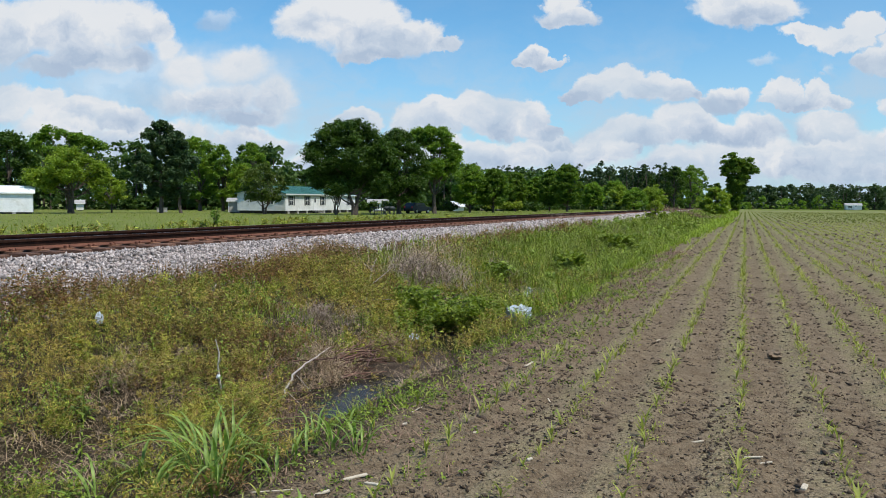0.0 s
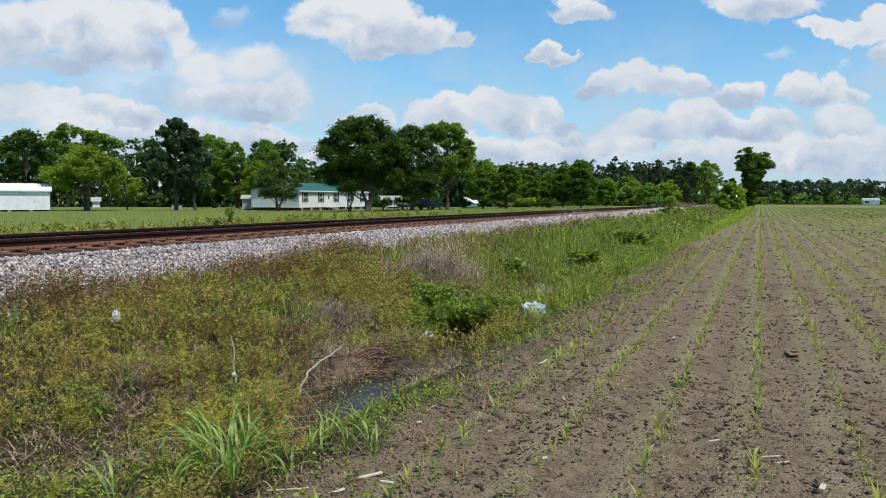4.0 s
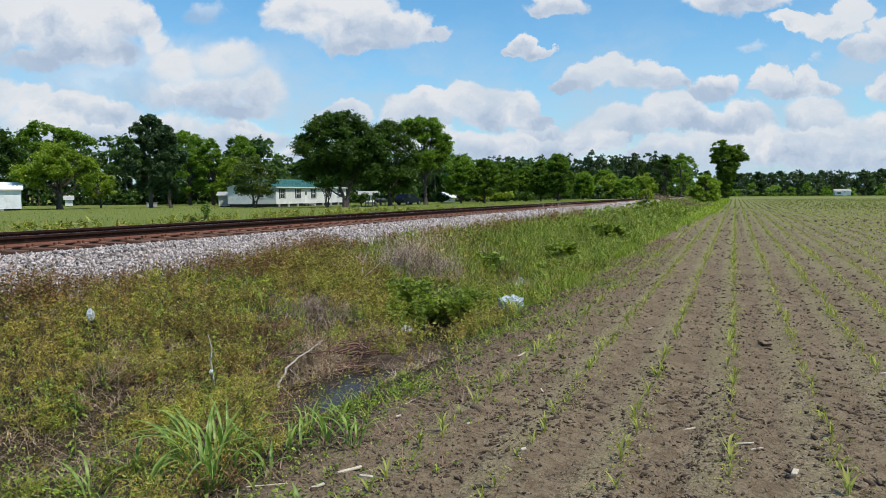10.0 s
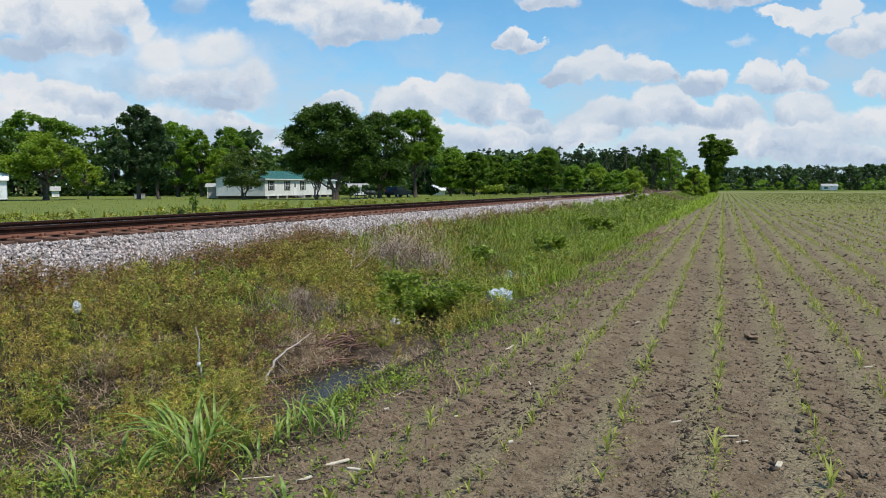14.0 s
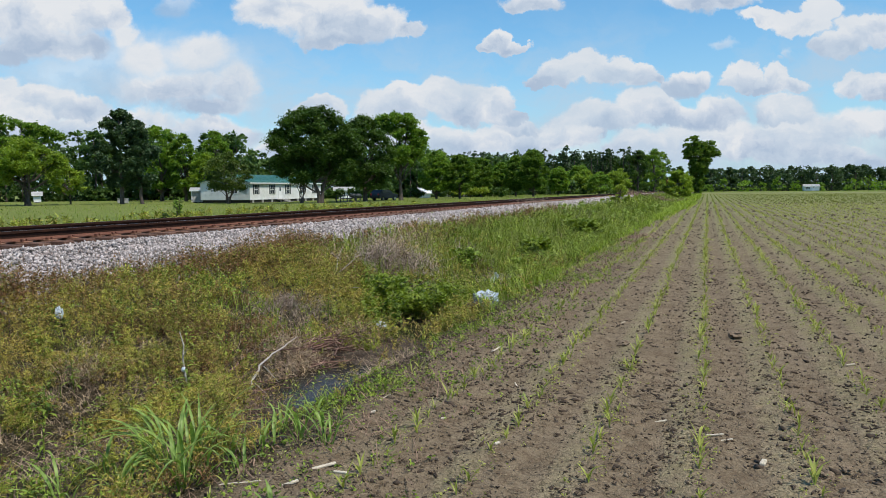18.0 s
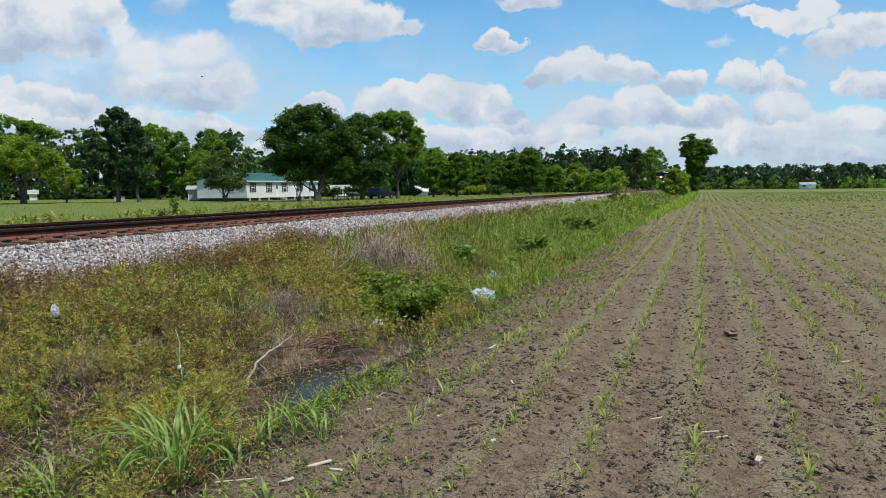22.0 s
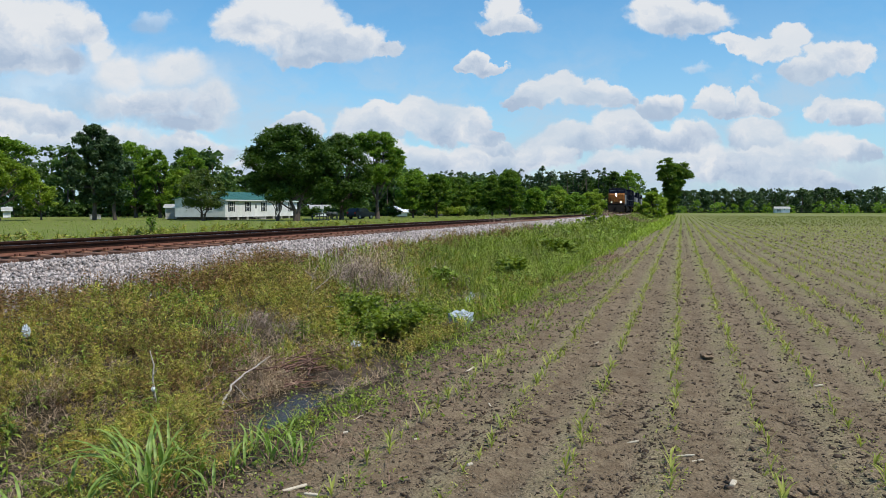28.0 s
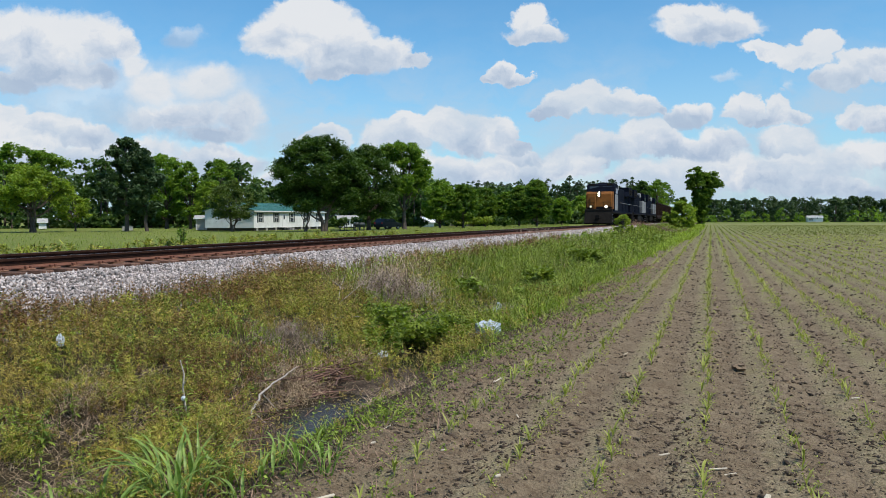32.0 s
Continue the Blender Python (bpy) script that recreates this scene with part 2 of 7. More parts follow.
def plain(name, col, rough=0.5, metal=0.0, emit=0.0):
    m = bpy.data.materials.new(name)
    m.use_nodes = True
    n = Nodes(m.node_tree)
    at = n.add("ShaderNodeTexCoord").outputs["Object"]
    f = n.noise(at, 5.0, 5.0, 0.7).outputs["Fac"]
    c = n.mix(n.ramp(f, [(0.4, 0.0), (0.75, 0.35)]), col, tuple(x * 0.7 for x in col))
    p = n.add("ShaderNodeBsdfPrincipled", {"Base Color": c, "Roughness": rough, "Metallic": metal})
    if emit:
        p.inputs["Emission Color"].default_value, p.inputs["Emission Strength"].default_value = (*col, 1), emit
    n.add("ShaderNodeOutputMaterial", {0: p.outputs[0]})
    return m


# ---- mesh helpers ----
def mesh_from(name, verts, faces, mat, smooth=False):
    """A mesh from number arrays; all faces have the same count of corners."""
    verts, faces = np.asarray(verts, np.float32).reshape(-1, 3), np.asarray(faces, np.int32)
    me = bpy.data.meshes.new(name)
    k = faces.shape[1]
    me.vertices.add(len(verts))
    me.vertices.foreach_set("co", verts.ravel())
    me.loops.add(faces.size)
    me.loops.foreach_set("vertex_index", faces.ravel())
    me.polygons.add(len(faces))
    me.polygons.foreach_set("loop_start", np.arange(0, faces.size, k, dtype=np.int32))
    if smooth:
        me.polygons.foreach_set("use_smooth", np.ones(len(faces), bool))
    me.update(calc_edges=True)
    me.materials.append(mat)
    return me


def part(name, bm, mat, parent=None, label="", smooth=False):
    """Links a bmesh as one mesh object under a thing or a part."""
    me = bpy.data.meshes.new(name)
    if smooth:
        for f in bm.faces:
            f.smooth = True
    bm.to_mesh(me)
    bm.free()
    me.materials.append(mat)
    ob = new(name, me)
    ob.parent = parent
    if label:
        ob["label"] = label
    return ob


def child(name, me, parent, m=None, label=""):
    ob = new(name, me)
    ob.parent = parent
    if m is not None:
        ob.matrix_basis = m
    if label:
        ob["label"] = label
    return ob


def box(bm, x0, x1, y0, y1, z0, z1, bevel=0.0):
    """Adds a box to bm, with its edges bevelled."""
    vs = bmesh.ops.create_cube(bm, size=1.0)["verts"]
    bmesh.ops.transform(bm, verts=vs, matrix=Matrix.Translation(((x0 + x1) / 2, (y0 + y1) / 2, (z0 + z1) / 2))
                        @ Matrix.Diagonal((x1 - x0, y1 - y0, z1 - z0, 1)))
    if bevel:
        es = list({e for v in vs for e in v.link_edges})
        bmesh.ops.bevel(bm, geom=es, offset=bevel, segments=1, affect="EDGES")
    return bm


def boxes(*rows, bevel=0.0):
    bm = bmesh.new()
    for r in rows:
        box(bm, *r, bevel=bevel)
    return bm


def rod(bm, a, b, r, r2=None, seg=8):
    a, b = Vector(a), Vector(b)
    q = (b - a).to_track_quat("Z", "Y").to_matrix().to_4x4()
    bmesh.ops.create_cone(bm, cap_ends=True, segments=seg, radius1=r, radius2=r if r2 is None else r2, depth=(b - a).length,
                          matrix=Matrix.Translation((a + b) / 2) @ q)
    return bm


def prism(outline, x0, x1):
    """An outline in y, z drawn out from x0 to x1."""
    bm = bmesh.new()
    a, b = [bm.verts.new((x0, y, z)) for y, z in outline], [bm.verts.new((x1, y, z)) for y, z in outline]
    bm.faces.new(a[::-1]), bm.faces.new(b)
    for i in range(len(a)):
        j = (i + 1) % len(a)
        bm.faces.new((a[i], a[j], b[j], b[i]))
    bmesh.ops.recalc_face_normals(bm, faces=bm.faces[:])
    return bm


def thing(name, label, category, group="", at=None, kind=""):
    ob = new(name)
    if at is not None:
        ob.matrix_basis = at
    return tagged(ob, label, category, group, kind)


def tubes(paths, seg=6):
    """Tapered tubes along lists of (x, y, z, radius): corner and face arrays."""
    vs, fs, n = [], [], 0
    ang = np.arange(seg) / seg * 2 * np.pi
    for p in paths:
        p = np.asarray(p, float)
        d = np.gradient(p[:, :3], axis=0)
        d /= np.linalg.norm(d, axis=1, keepdims=True) + 1e-9
        ref = np.where(np.abs(d[:, 2:3]) > 0.9, [[1.0, 0, 0]], [[0, 0, 1.0]])
        s = np.cross(d, ref)
        s /= np.linalg.norm(s, axis=1, keepdims=True)
        t = np.cross(d, s)
        ring = p[:, None, :3] + p[:, None, 3:4] * (s[:, None] * np.cos(ang)[None, :, None] + t[:, None] * np.sin(ang)[None, :, None])
        vs.append(ring.reshape(-1, 3))
        k = len(p)
        for i in range(k - 1):
            for j in range(seg):
                fs.append((n + i * seg + j, n + i * seg + (j + 1) % seg, n + (i + 1) * seg + (j + 1) % seg, n + (i + 1) * seg + j))
        n += k * seg
    return np.concatenate(vs), np.array(fs)


def leaf_quads(rng, pts, size, flat=0.35, long=1.7):
    """One folded, pointed leaf per point, turned at random; flat: how level they lie."""
    k = len(pts)
    size = np.broadcast_to(size, (k,))[:, None]
    nrm = rng.normal(size=(k, 3))
    nrm[:, 2] = np.abs(nrm[:, 2]) + flat * 2
    nrm /= np.linalg.norm(nrm, axis=1, keepdims=True)
    a = np.cross(nrm, rng.normal(size=(k, 3)))
    a /= np.linalg.norm(a, axis=1, keepdims=True)
    b = np.cross(nrm, a)
    le, wi = size * long * 0.5, size * 0.5
    v = np.stack([pts - a * le, pts + b * wi - nrm * size * 0.12, pts + a * le - nrm * size * 0.2, pts - b * wi - nrm * size * 0.12], 1)
    return v.reshape(-1, 3), np.arange(k * 4).reshape(k, 4)


def blades(rng, base, height, width, lean=0.35, droop=0.4, seg=3):
    """Grass blades from base points: narrow strips that lean and droop to a tip."""
    k = len(base)
    height, width = np.broadcast_to(height, (k,)), np.broadcast_to(width, (k,))
    az = rng.uniform(0, 2 * np.pi, k)
    out = np.stack([np.cos(az), np.sin(az), 0 * az], 1)
    side = np.stack([-np.sin(az + rng.normal(0, .5, k)), np.cos(az), 0 * az], 1)
    ln, dr = np.abs(rng.normal(0, lean, k)), np.abs(rng.normal(droop, droop * .5, k))
    rows = []
    for i in range(seg + 1):
        f = i / seg
        z = height * (f - dr * 0.45 * f ** 3)
        o = height * (ln * f + dr * 0.75 * f ** 2.2)
        c = base + out * o[:, None] + np.stack([0 * z, 0 * z, z], 1)
        wd = (width * (1.0 if f < 0.5 else 1.02 - (f - 0.5) * 1.98) * 0.5)[:, None]
        rows.append(c - side * wd)
        rows.append(c + side * wd)
    v = np.stack(rows, 1)
    m = v.shape[1]
    q = np.array([[2 * i, 2 * i + 1, 2 * i + 3, 2 * i + 2] for i in range(seg)])
    return v.reshape(-1, 3), (np.arange(k)[:, None, None] * m + q[None]).reshape(-1, 4)


def stuff(name, label, category, v, f, mat, group=""):
    return tagged(new(name, mesh_from(name, v, f, mat)), label, category, group, "stuff")


def joined(*pairs):
    vs, fs, n = [], [], 0
    for v, f in pairs:
        vs.append(v)
        fs.append(np.asarray(f) + n)
        n += len(v)
    return np.concatenate(vs), np.concatenate(fs)


# ---- ground ----
TRACK, RAIL = -11.3, 1.485       # middle of the track (x) and height of the rail's top beside the camera
GRADE = -0.0022


def rail_z(y):
    return RAIL + GRADE * (y - 8)


def pool(y):
    """1 where the ditch is deep enough to hold water, 0 where its floor is dry."""
    return np.clip(np.minimum((y - 6.6) / 0.5, (9.1 - y) / 0.6), 0, 1) + np.clip(np.minimum((y - 10.4) / 0.4, (12.2 - y) / 0.5), 0, 1)


def lie(x, y):
    """Height of the land: field, ditch, railway bank, yard beyond."""
    x, y = np.asarray(x, float), np.asarray(y, float)
    base = np.interp(x, [-22, -17.5, -14.8, -13.2, -9.55, -8.3, -5.5, -4.9, -4.25, -3.7, -3.0],
                     [.42, .45, .62, 1.21, 1.21, .72, -.06, -.38, -.4, -.12, 0])
    bank = np.clip((base - .42) / .79, 0, 1)
    base = np.maximum(base, np.where((x > -6) & (x < -3), -0.20 - 0.2 * pool(y), -9))
    return base + bank * GRADE * (np.clip(y, -60, 320) - 8)


def bumps(x, y):
    """Small unevenness: ridged seed rows in the field, lumpy bank."""
    row = 0.022 * np.cos(x / 0.775 * 2 * np.pi) * (x > -3.2) * (x < 60)
    lump = 0.012 * np.sin(x * 5.1 + 2.3 * np.sin(y * 1.7)) * np.sin(y * 4.3 + 1.9 * np.sin(x * 2.1))
    lump = lump + 0.008 * np.sin(x * 13.1 + 3 * np.sin(y * 5.9)) * np.sin(y * 11.7 + 2 * np.sin(x * 7.7))
    return row + lump * np.where((x > -3.2), 1.0, np.where(x > -8.3, 2.5, 1.0))


SOIL = ((0.205, 0.152, 0.096), (0.385, 0.298, 0.190))


def ground_material():
    m = bpy.data.materials.new("land")
    m.use_nodes = True
    n = Nodes(m.node_tree)
    at = n.add("ShaderNodeNewGeometry").outputs["Position"]
    x, y, z = n.add("ShaderNodeSeparateXYZ", {0: at}).outputs
    fine, mid, big = (n.noise(at, s, 6.0, 0.7).outputs["Fac"] for s in (42.0, 5.0, 0.7))
    soil = n.mix(n.ramp(n.math("MULTIPLY_ADD", fine, 0.5, n.math("MULTIPLY", mid, 0.5)), [(0.34, 0.0), (0.66, 1.0)]), *SOIL)
    # crumb cells; the small shadows in their gaps are painted into the soil colour
    crumb = n.add("ShaderNodeTexVoronoi", {"Vector": n.vec("ADD", at, n.vec("MULTIPLY", n.noise(at, 30.0, 3.0).outputs["Color"], (0.06, 0.06, 0.06))), "Scale": 34.0}).outputs["Distance"]
    crumb = n.math("SUBTRACT", 1.0, crumb)
    soil = n.mix(n.math("MULTIPLY", n.ramp(crumb, [(0.36, 0.9), (0.52, 0.0)]), n.ramp(mid, [(0.44, 0.25), (0.56, 1.0)])), soil, (0.060, 0.042, 0.026))
    soil = n.mix(n.ramp(n.noise(at, 75.0, 2.0).outputs["Fac"], [(0.68, 0.0), (0.74, 0.4)]), soil, (0.40, 0.315, 0.20))
    soil = n.mix(n.ramp(big, [(0.42, 0.0), (0.66, 0.45)]), soil, (0.130, 0.092, 0.056))
    # pale dried strips along the seed rows
    strip = n.math("COSINE", n.math("MULTIPLY", n.math("MULTIPLY_ADD", mid, 0.3, x), 2 * math.pi / 0.775))
    soil = n.mix(n.math("MULTIPLY", n.ramp(strip, [(0.45, 0.0), (1.0, 0.4)]), n.ramp(mid, [(0.4, 0.2), (0.6, 1.0)])), soil, (0.36, 0.300, 0.175))
    furrow = n.math("MULTIPLY", n.ramp(strip, [(0.0, 0.85), (0.5, 0.0)]), n.ramp(mid, [(0.42, 0.1), (0.6, 1.0)]))
    soil = n.mix(furrow, soil, (0.155, 0.109, 0.066))
    # thin moss and weeds along the rows, thicker farther along the field
    moss = n.math("MULTIPLY", n.ramp(strip, [(0.1, 0.0), (0.85, 1.0)]), n.math("MULTIPLY", n.ramp(n.math("MULTIPLY", y, 0.02), [(0.10, 0.15), (0.6, 0.6)]), n.ramp(n.noise(at, 2.2, 5.0, 0.7).outputs["Fac"], [(0.38, 0.0), (0.58, 1.0)])))
    soil = n.mix(moss, soil, (0.235, 0.230, 0.085))
    # young growth and weeds that green the field far off
    far = n.ramp(n.math("MULTIPLY", y, 0.005), [(0.08, 0.0), (0.22, 0.2), (0.42, 0.55), (0.8, 0.95)])
    soil = n.mix(n.math("MULTIPLY", far, n.ramp(mid, [(0.3, 0.5), (0.6, 1.0)])), soil, (0.175, 0.195, 0.062))
    grass = n.mix(n.ramp(mid, [(0.35, 0.0), (0.65, 1.0)]), (0.080, 0.120, 0.020), (0.20, 0.225, 0.05))
    grass = n.mix(n.ramp(big, [(0.45, 0.0), (0.7, 0.6)]), grass, (0.22, 0.21, 0.07))
    # near-black ground below the bank plants: their shade is put into this colour
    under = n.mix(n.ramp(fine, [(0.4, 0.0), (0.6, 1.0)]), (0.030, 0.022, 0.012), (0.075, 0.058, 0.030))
    mud = n.mix(n.ramp(mid, [(0.4, 0.0), (0.6, 1.0)]), (0.05, 0.036, 0.026), (0.11, 0.082, 0.058))
    edge = n.math("ADD", x, n.math("MULTIPLY_ADD", mid, 1.4, n.math("MULTIPLY_ADD", big, 1.0, -1.2)))
    is_field = n.ramp(n.math("MULTIPLY_ADD", edge, 0.5, 2.05), [(0.30, 0.0), (0.6, 1.0)])
    past = n.math("GREATER_THAN", y, 268.0)
    is_field = n.math("MULTIPLY", is_field, n.math("SUBTRACT", 1.0, past))
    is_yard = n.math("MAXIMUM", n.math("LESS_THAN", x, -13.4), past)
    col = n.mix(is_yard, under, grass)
    wet = n.math("MULTIPLY", n.math("LESS_THAN", z, -0.12), 0.9)
    col = n.mix(wet, n.mix(is_field, col, soil), mud)
    b = n.add("ShaderNodeBump", {"Strength": 0.9, "Distance": 0.024, "Height": n.math("MULTIPLY_ADD", crumb, 0.9, n.math("MULTIPLY_ADD", fine, 0.8, mid))})
    p = n.add("ShaderNodeBsdfPrincipled", {"Base Color": col, "Roughness": 0.95, "Normal": b.outputs[0], "Specular IOR Level": 0.15})
    n.add("ShaderNodeOutputMaterial", {0: p.outputs[0]})
    return m


def ground():
    xs = np.concatenate([[-4000, -1500, -600, -300, -180, -120, -90, -70, -55, -42, -34, -28], np.arange(-24, -14, 1.0), np.arange(-14, -3.4, 0.15),
                         np.arange(-3.4, 6, 0.0633), np.arange(6, 24, 0.19), [25, 28, 32, 38, 46, 60, 90, 150, 300, 600, 1500, 4000]])
    ys = np.concatenate([[-4000, -1000, -300, -100, -50, -25, -12, -6, -2, 0, 1.5, 2.5], np.arange(3, 14, 0.11), np.arange(14, 30, 0.22),
                         np.arange(30, 60, 0.8), np.arange(60, 130, 4), [135, 150, 170, 190, 210, 240, 270, 300, 350, 450, 700, 1500, 4000]])
    X, Y = np.meshgrid(xs, ys)
    rng = np.random.default_rng(3)
    Z = lie(X, Y) + bumps(X, Y) + rng.normal(0, 0.006, X.shape) * (Y > 2) * (Y < 30) * (X > -14) * (X < 24)
    v = np.stack([X, Y, Z], -1).reshape(-1, 3)
    nx = len(xs)
    i = (np.arange(len(ys) - 1)[:, None] * nx + np.arange(nx - 1)[None]).ravel()
    f = np.stack([i, i + 1, i + nx + 1, i + nx], 1)
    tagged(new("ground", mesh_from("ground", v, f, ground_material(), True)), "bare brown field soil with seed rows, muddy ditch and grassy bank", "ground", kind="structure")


ground()

# ---- railway track ----
RUST = material("rust", (0.090, 0.033, 0.019), (0.175, 0.064, 0.034), 9.0, 0.85, 0.35, c3=(0.23, 0.098, 0.054))
STEEL = plain("worn_steel", (0.62, 0.60, 0.58), 0.36, 1.0)
# very dark brown: grease plus the head's shadow on the web, held in the colour
RAIL_BROWN = material("rail_brown", (0.020, 0.010, 0.007), (0.050, 0.023, 0.015), 9.0, 0.9, 0.35, c3=(0.080, 0.034, 0.020), spec=0.1)
TIE_WOOD = material("weathered_tie", (0.100, 0.046, 0.028), (0.27, 0.135, 0.085), 7.0, 0.95, 0.6, rand=0.4, stretch=(0.3, 3, 3))
PLATE = material("rusty_plate", (0.20, 0.085, 0.042), (0.36, 0.18, 0.10), 14.0, 0.8, 0.3, rand=0.3)
STONE = material("crushed_stone", (0.36, 0.312, 0.288), (0.75, 0.655, 0.612), 9.0, 0.9, 0.08, c3=(0.44, 0.33, 0.28), rand=0.72)

# darker than the stones, to paint the shade in the gaps between them
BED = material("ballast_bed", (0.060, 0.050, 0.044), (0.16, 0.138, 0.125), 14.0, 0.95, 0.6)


def rail_piece(y0, y1):
    """One rail: foot, web and head, laid along y on the given grade."""
    h = 0.171
    half = [(0.0, 0), (0.07, 0), (0.07, 0.012), (0.018, 0.03), (0.009, 0.045), (0.009, 0.12), (0.034, 0.13), (0.036, 0.163), (0.028, h), (0.0, h)]
    line = half[1:-1] + [(-a, b) for a, b in half[1:-1]][::-1]
    bm = bmesh.new()
    ends = []
    for y in (y0, y1):
        ends.append([bm.verts.new((a, y, rail_z(y) - h + b)) for a, b in line])
    k = len(line)
    for i in range(k):
        j = (i + 1) % k
        bm.faces.new((ends[0][i], ends[0][j], ends[1][j], ends[1][i]))
    bm.faces.new(ends[0][::-1]), bm.faces.new(ends[1])
    bmesh.ops.recalc_face_normals(bm, faces=bm.faces[:])
    return bm


def track():
    t = thing("railway_track", "straight single railway track, rusty rails on weathered wooden ties", "railway track", kind="structure")
    for x in (TRACK - 0.753, TRACK + 0.753):
        bm = rail_piece(-40, 560)
        bmesh.ops.translate(bm, verts=bm.verts[:], vec=(x, 0, 0))
        r = part("rail", bm, RAIL_BROWN, t, "rust-brown steel rail, darkened by grease and painted head shadow")
        # a skin of lighter rust over the foot, painting the sunlit flange
        bm = bmesh.new()
        for y0 in range(-40, 560, 40):
            ends = [[bm.verts.new((x + a, y, rail_z(y) - 0.171 + b)) for a, b in ((-0.073, 0.001), (0.073, 0.001), (0.073, 0.016), (0.021, 0.034), (0.012, 0.052), (-0.012, 0.052), (-0.021, 0.034), (-0.073, 0.016))] for y in (y0, y0 + 40)]
            for i in range(8):
                bm.faces.new((ends[0][i], ends[0][(i + 1) % 8], ends[1][(i + 1) % 8], ends[1][i]))
        part("rail_foot", bm, RUST, r, "rust on the foot of the rail, coloured brighter as if sunlit")
        bm = bmesh.new()
        vs = [bm.verts.new((x + dx, y, rail_z(y) + 0.0015)) for y in (-40, 560) for dx in (-0.022, 0.022)]
        bm.faces.new((vs[0], vs[1], vs[3], vs[2]))
        bmesh.ops.solidify(bm, geom=bm.faces[:], thickness=0.002)
        part("running_band", bm, STEEL, r, "bright worn band on the rail head")
    # ties with their plates and spikes
    rng = random.Random(8)
    tie = box(bmesh.new(), -1.3, 1.3, -0.11, 0.11, -0.178, 0.0, bevel=0.012)
    tie_me = part("tie", tie, TIE_WOOD, t)
    plate = boxes((-0.18, 0.18, -0.09, 0.09, 0.0, 0.016), bevel=0.004)
    plate_me = part("tie_plate", plate, PLATE, tie_me)
    spike = bmesh.new()
    for sx, sy in ((-0.095, -0.05), (0.095, 0.05), (0.13, -0.06), (0.095, -0.05)):
        box(spike, sx - 0.018, sx + 0.018, sy - 0.016, sy + 0.016, 0.016, 0.058, bevel=0.005)
    spike_me = part("spikes", spike, RUST, tie_me)
    ties_mesh, plates_mesh, spikes_mesh = tie_me.data, plate_me.data, spike_me.data
    bpy.data.objects.remove(plate_me), bpy.data.objects.remove(spike_me), bpy.data.objects.remove(tie_me)
    y = 2.0
    far = bmesh.new()
    n = 0
    while y < 215:
        z = rail_z(y) - 0.171 - 0.017
        if n < 210:
            o = child("tie", ties_mesh, t, pose(TRACK + rng.uniform(-0.05, 0.05), y, z, 0, 0, rng.uniform(-1, 1)))
            if n < 150:
                for x in (0.753, -0.753):
                    p = child("tie_plate", plates_mesh, o, pose(x, 0, 0.0005))
                    if n < 75 and x > 0:
                        child("spikes", spikes_mesh, o, pose(x, 0, 0.0005))
        else:
            box(far, TRACK - 1.3, TRACK + 1.3, y - 0.11, y + 0.11, z - 0.178, z)
        y += 0.495 + rng.uniform(-0.03, 0.03)
        n += 1
    tagged(part("far_ties", far, TIE_WOOD, t), kind="stuff")


track()


def stones(rng, pts, size):
    """Angular broken stones: squashed, skewed octahedra."""
    k = len(pts)
    base = np.array([(1.25, 0, 0), (0, 0.85, 0), (-1.25, 0, 0), (0, -0.85, 0), (0.3, 0.1, 0.65), (-0.2, 0.15, -0.65)], float)
    q = rng.normal(size=(k, 4))
    q /= np.linalg.norm(q, axis=1, keepdims=True)
    a, b, c, d = q.T
    R = np.stack([1 - 2 * (c * c + d * d), 2 * (b * c - a * d), 2 * (b * d + a * c), 2 * (b * c + a * d), 1 - 2 * (b * b + d * d), 2 * (c * d - a * b),
                  2 * (b * d - a * c), 2 * (c * d + a * b), 1 - 2 * (b * b + c * c)], 1).reshape(k, 3, 3)
    v = base[None] * rng.uniform(0.6, 1.25, (k, 6, 3)) * np.broadcast_to(size, (k,))[:, None, None]
    v = np.einsum("kij,kvj->kvi", R, v) + pts[:, None]
    f = np.array([(0, 1, 4), (1, 2, 4), (2, 3, 4), (3, 0, 4), (1, 0, 5), (2, 1, 5), (3, 2, 5), (0, 3, 5)])
    return v.reshape(-1, 3), (np.arange(k)[:, None, None] * 6 + f[None]).reshape(-1, 3)


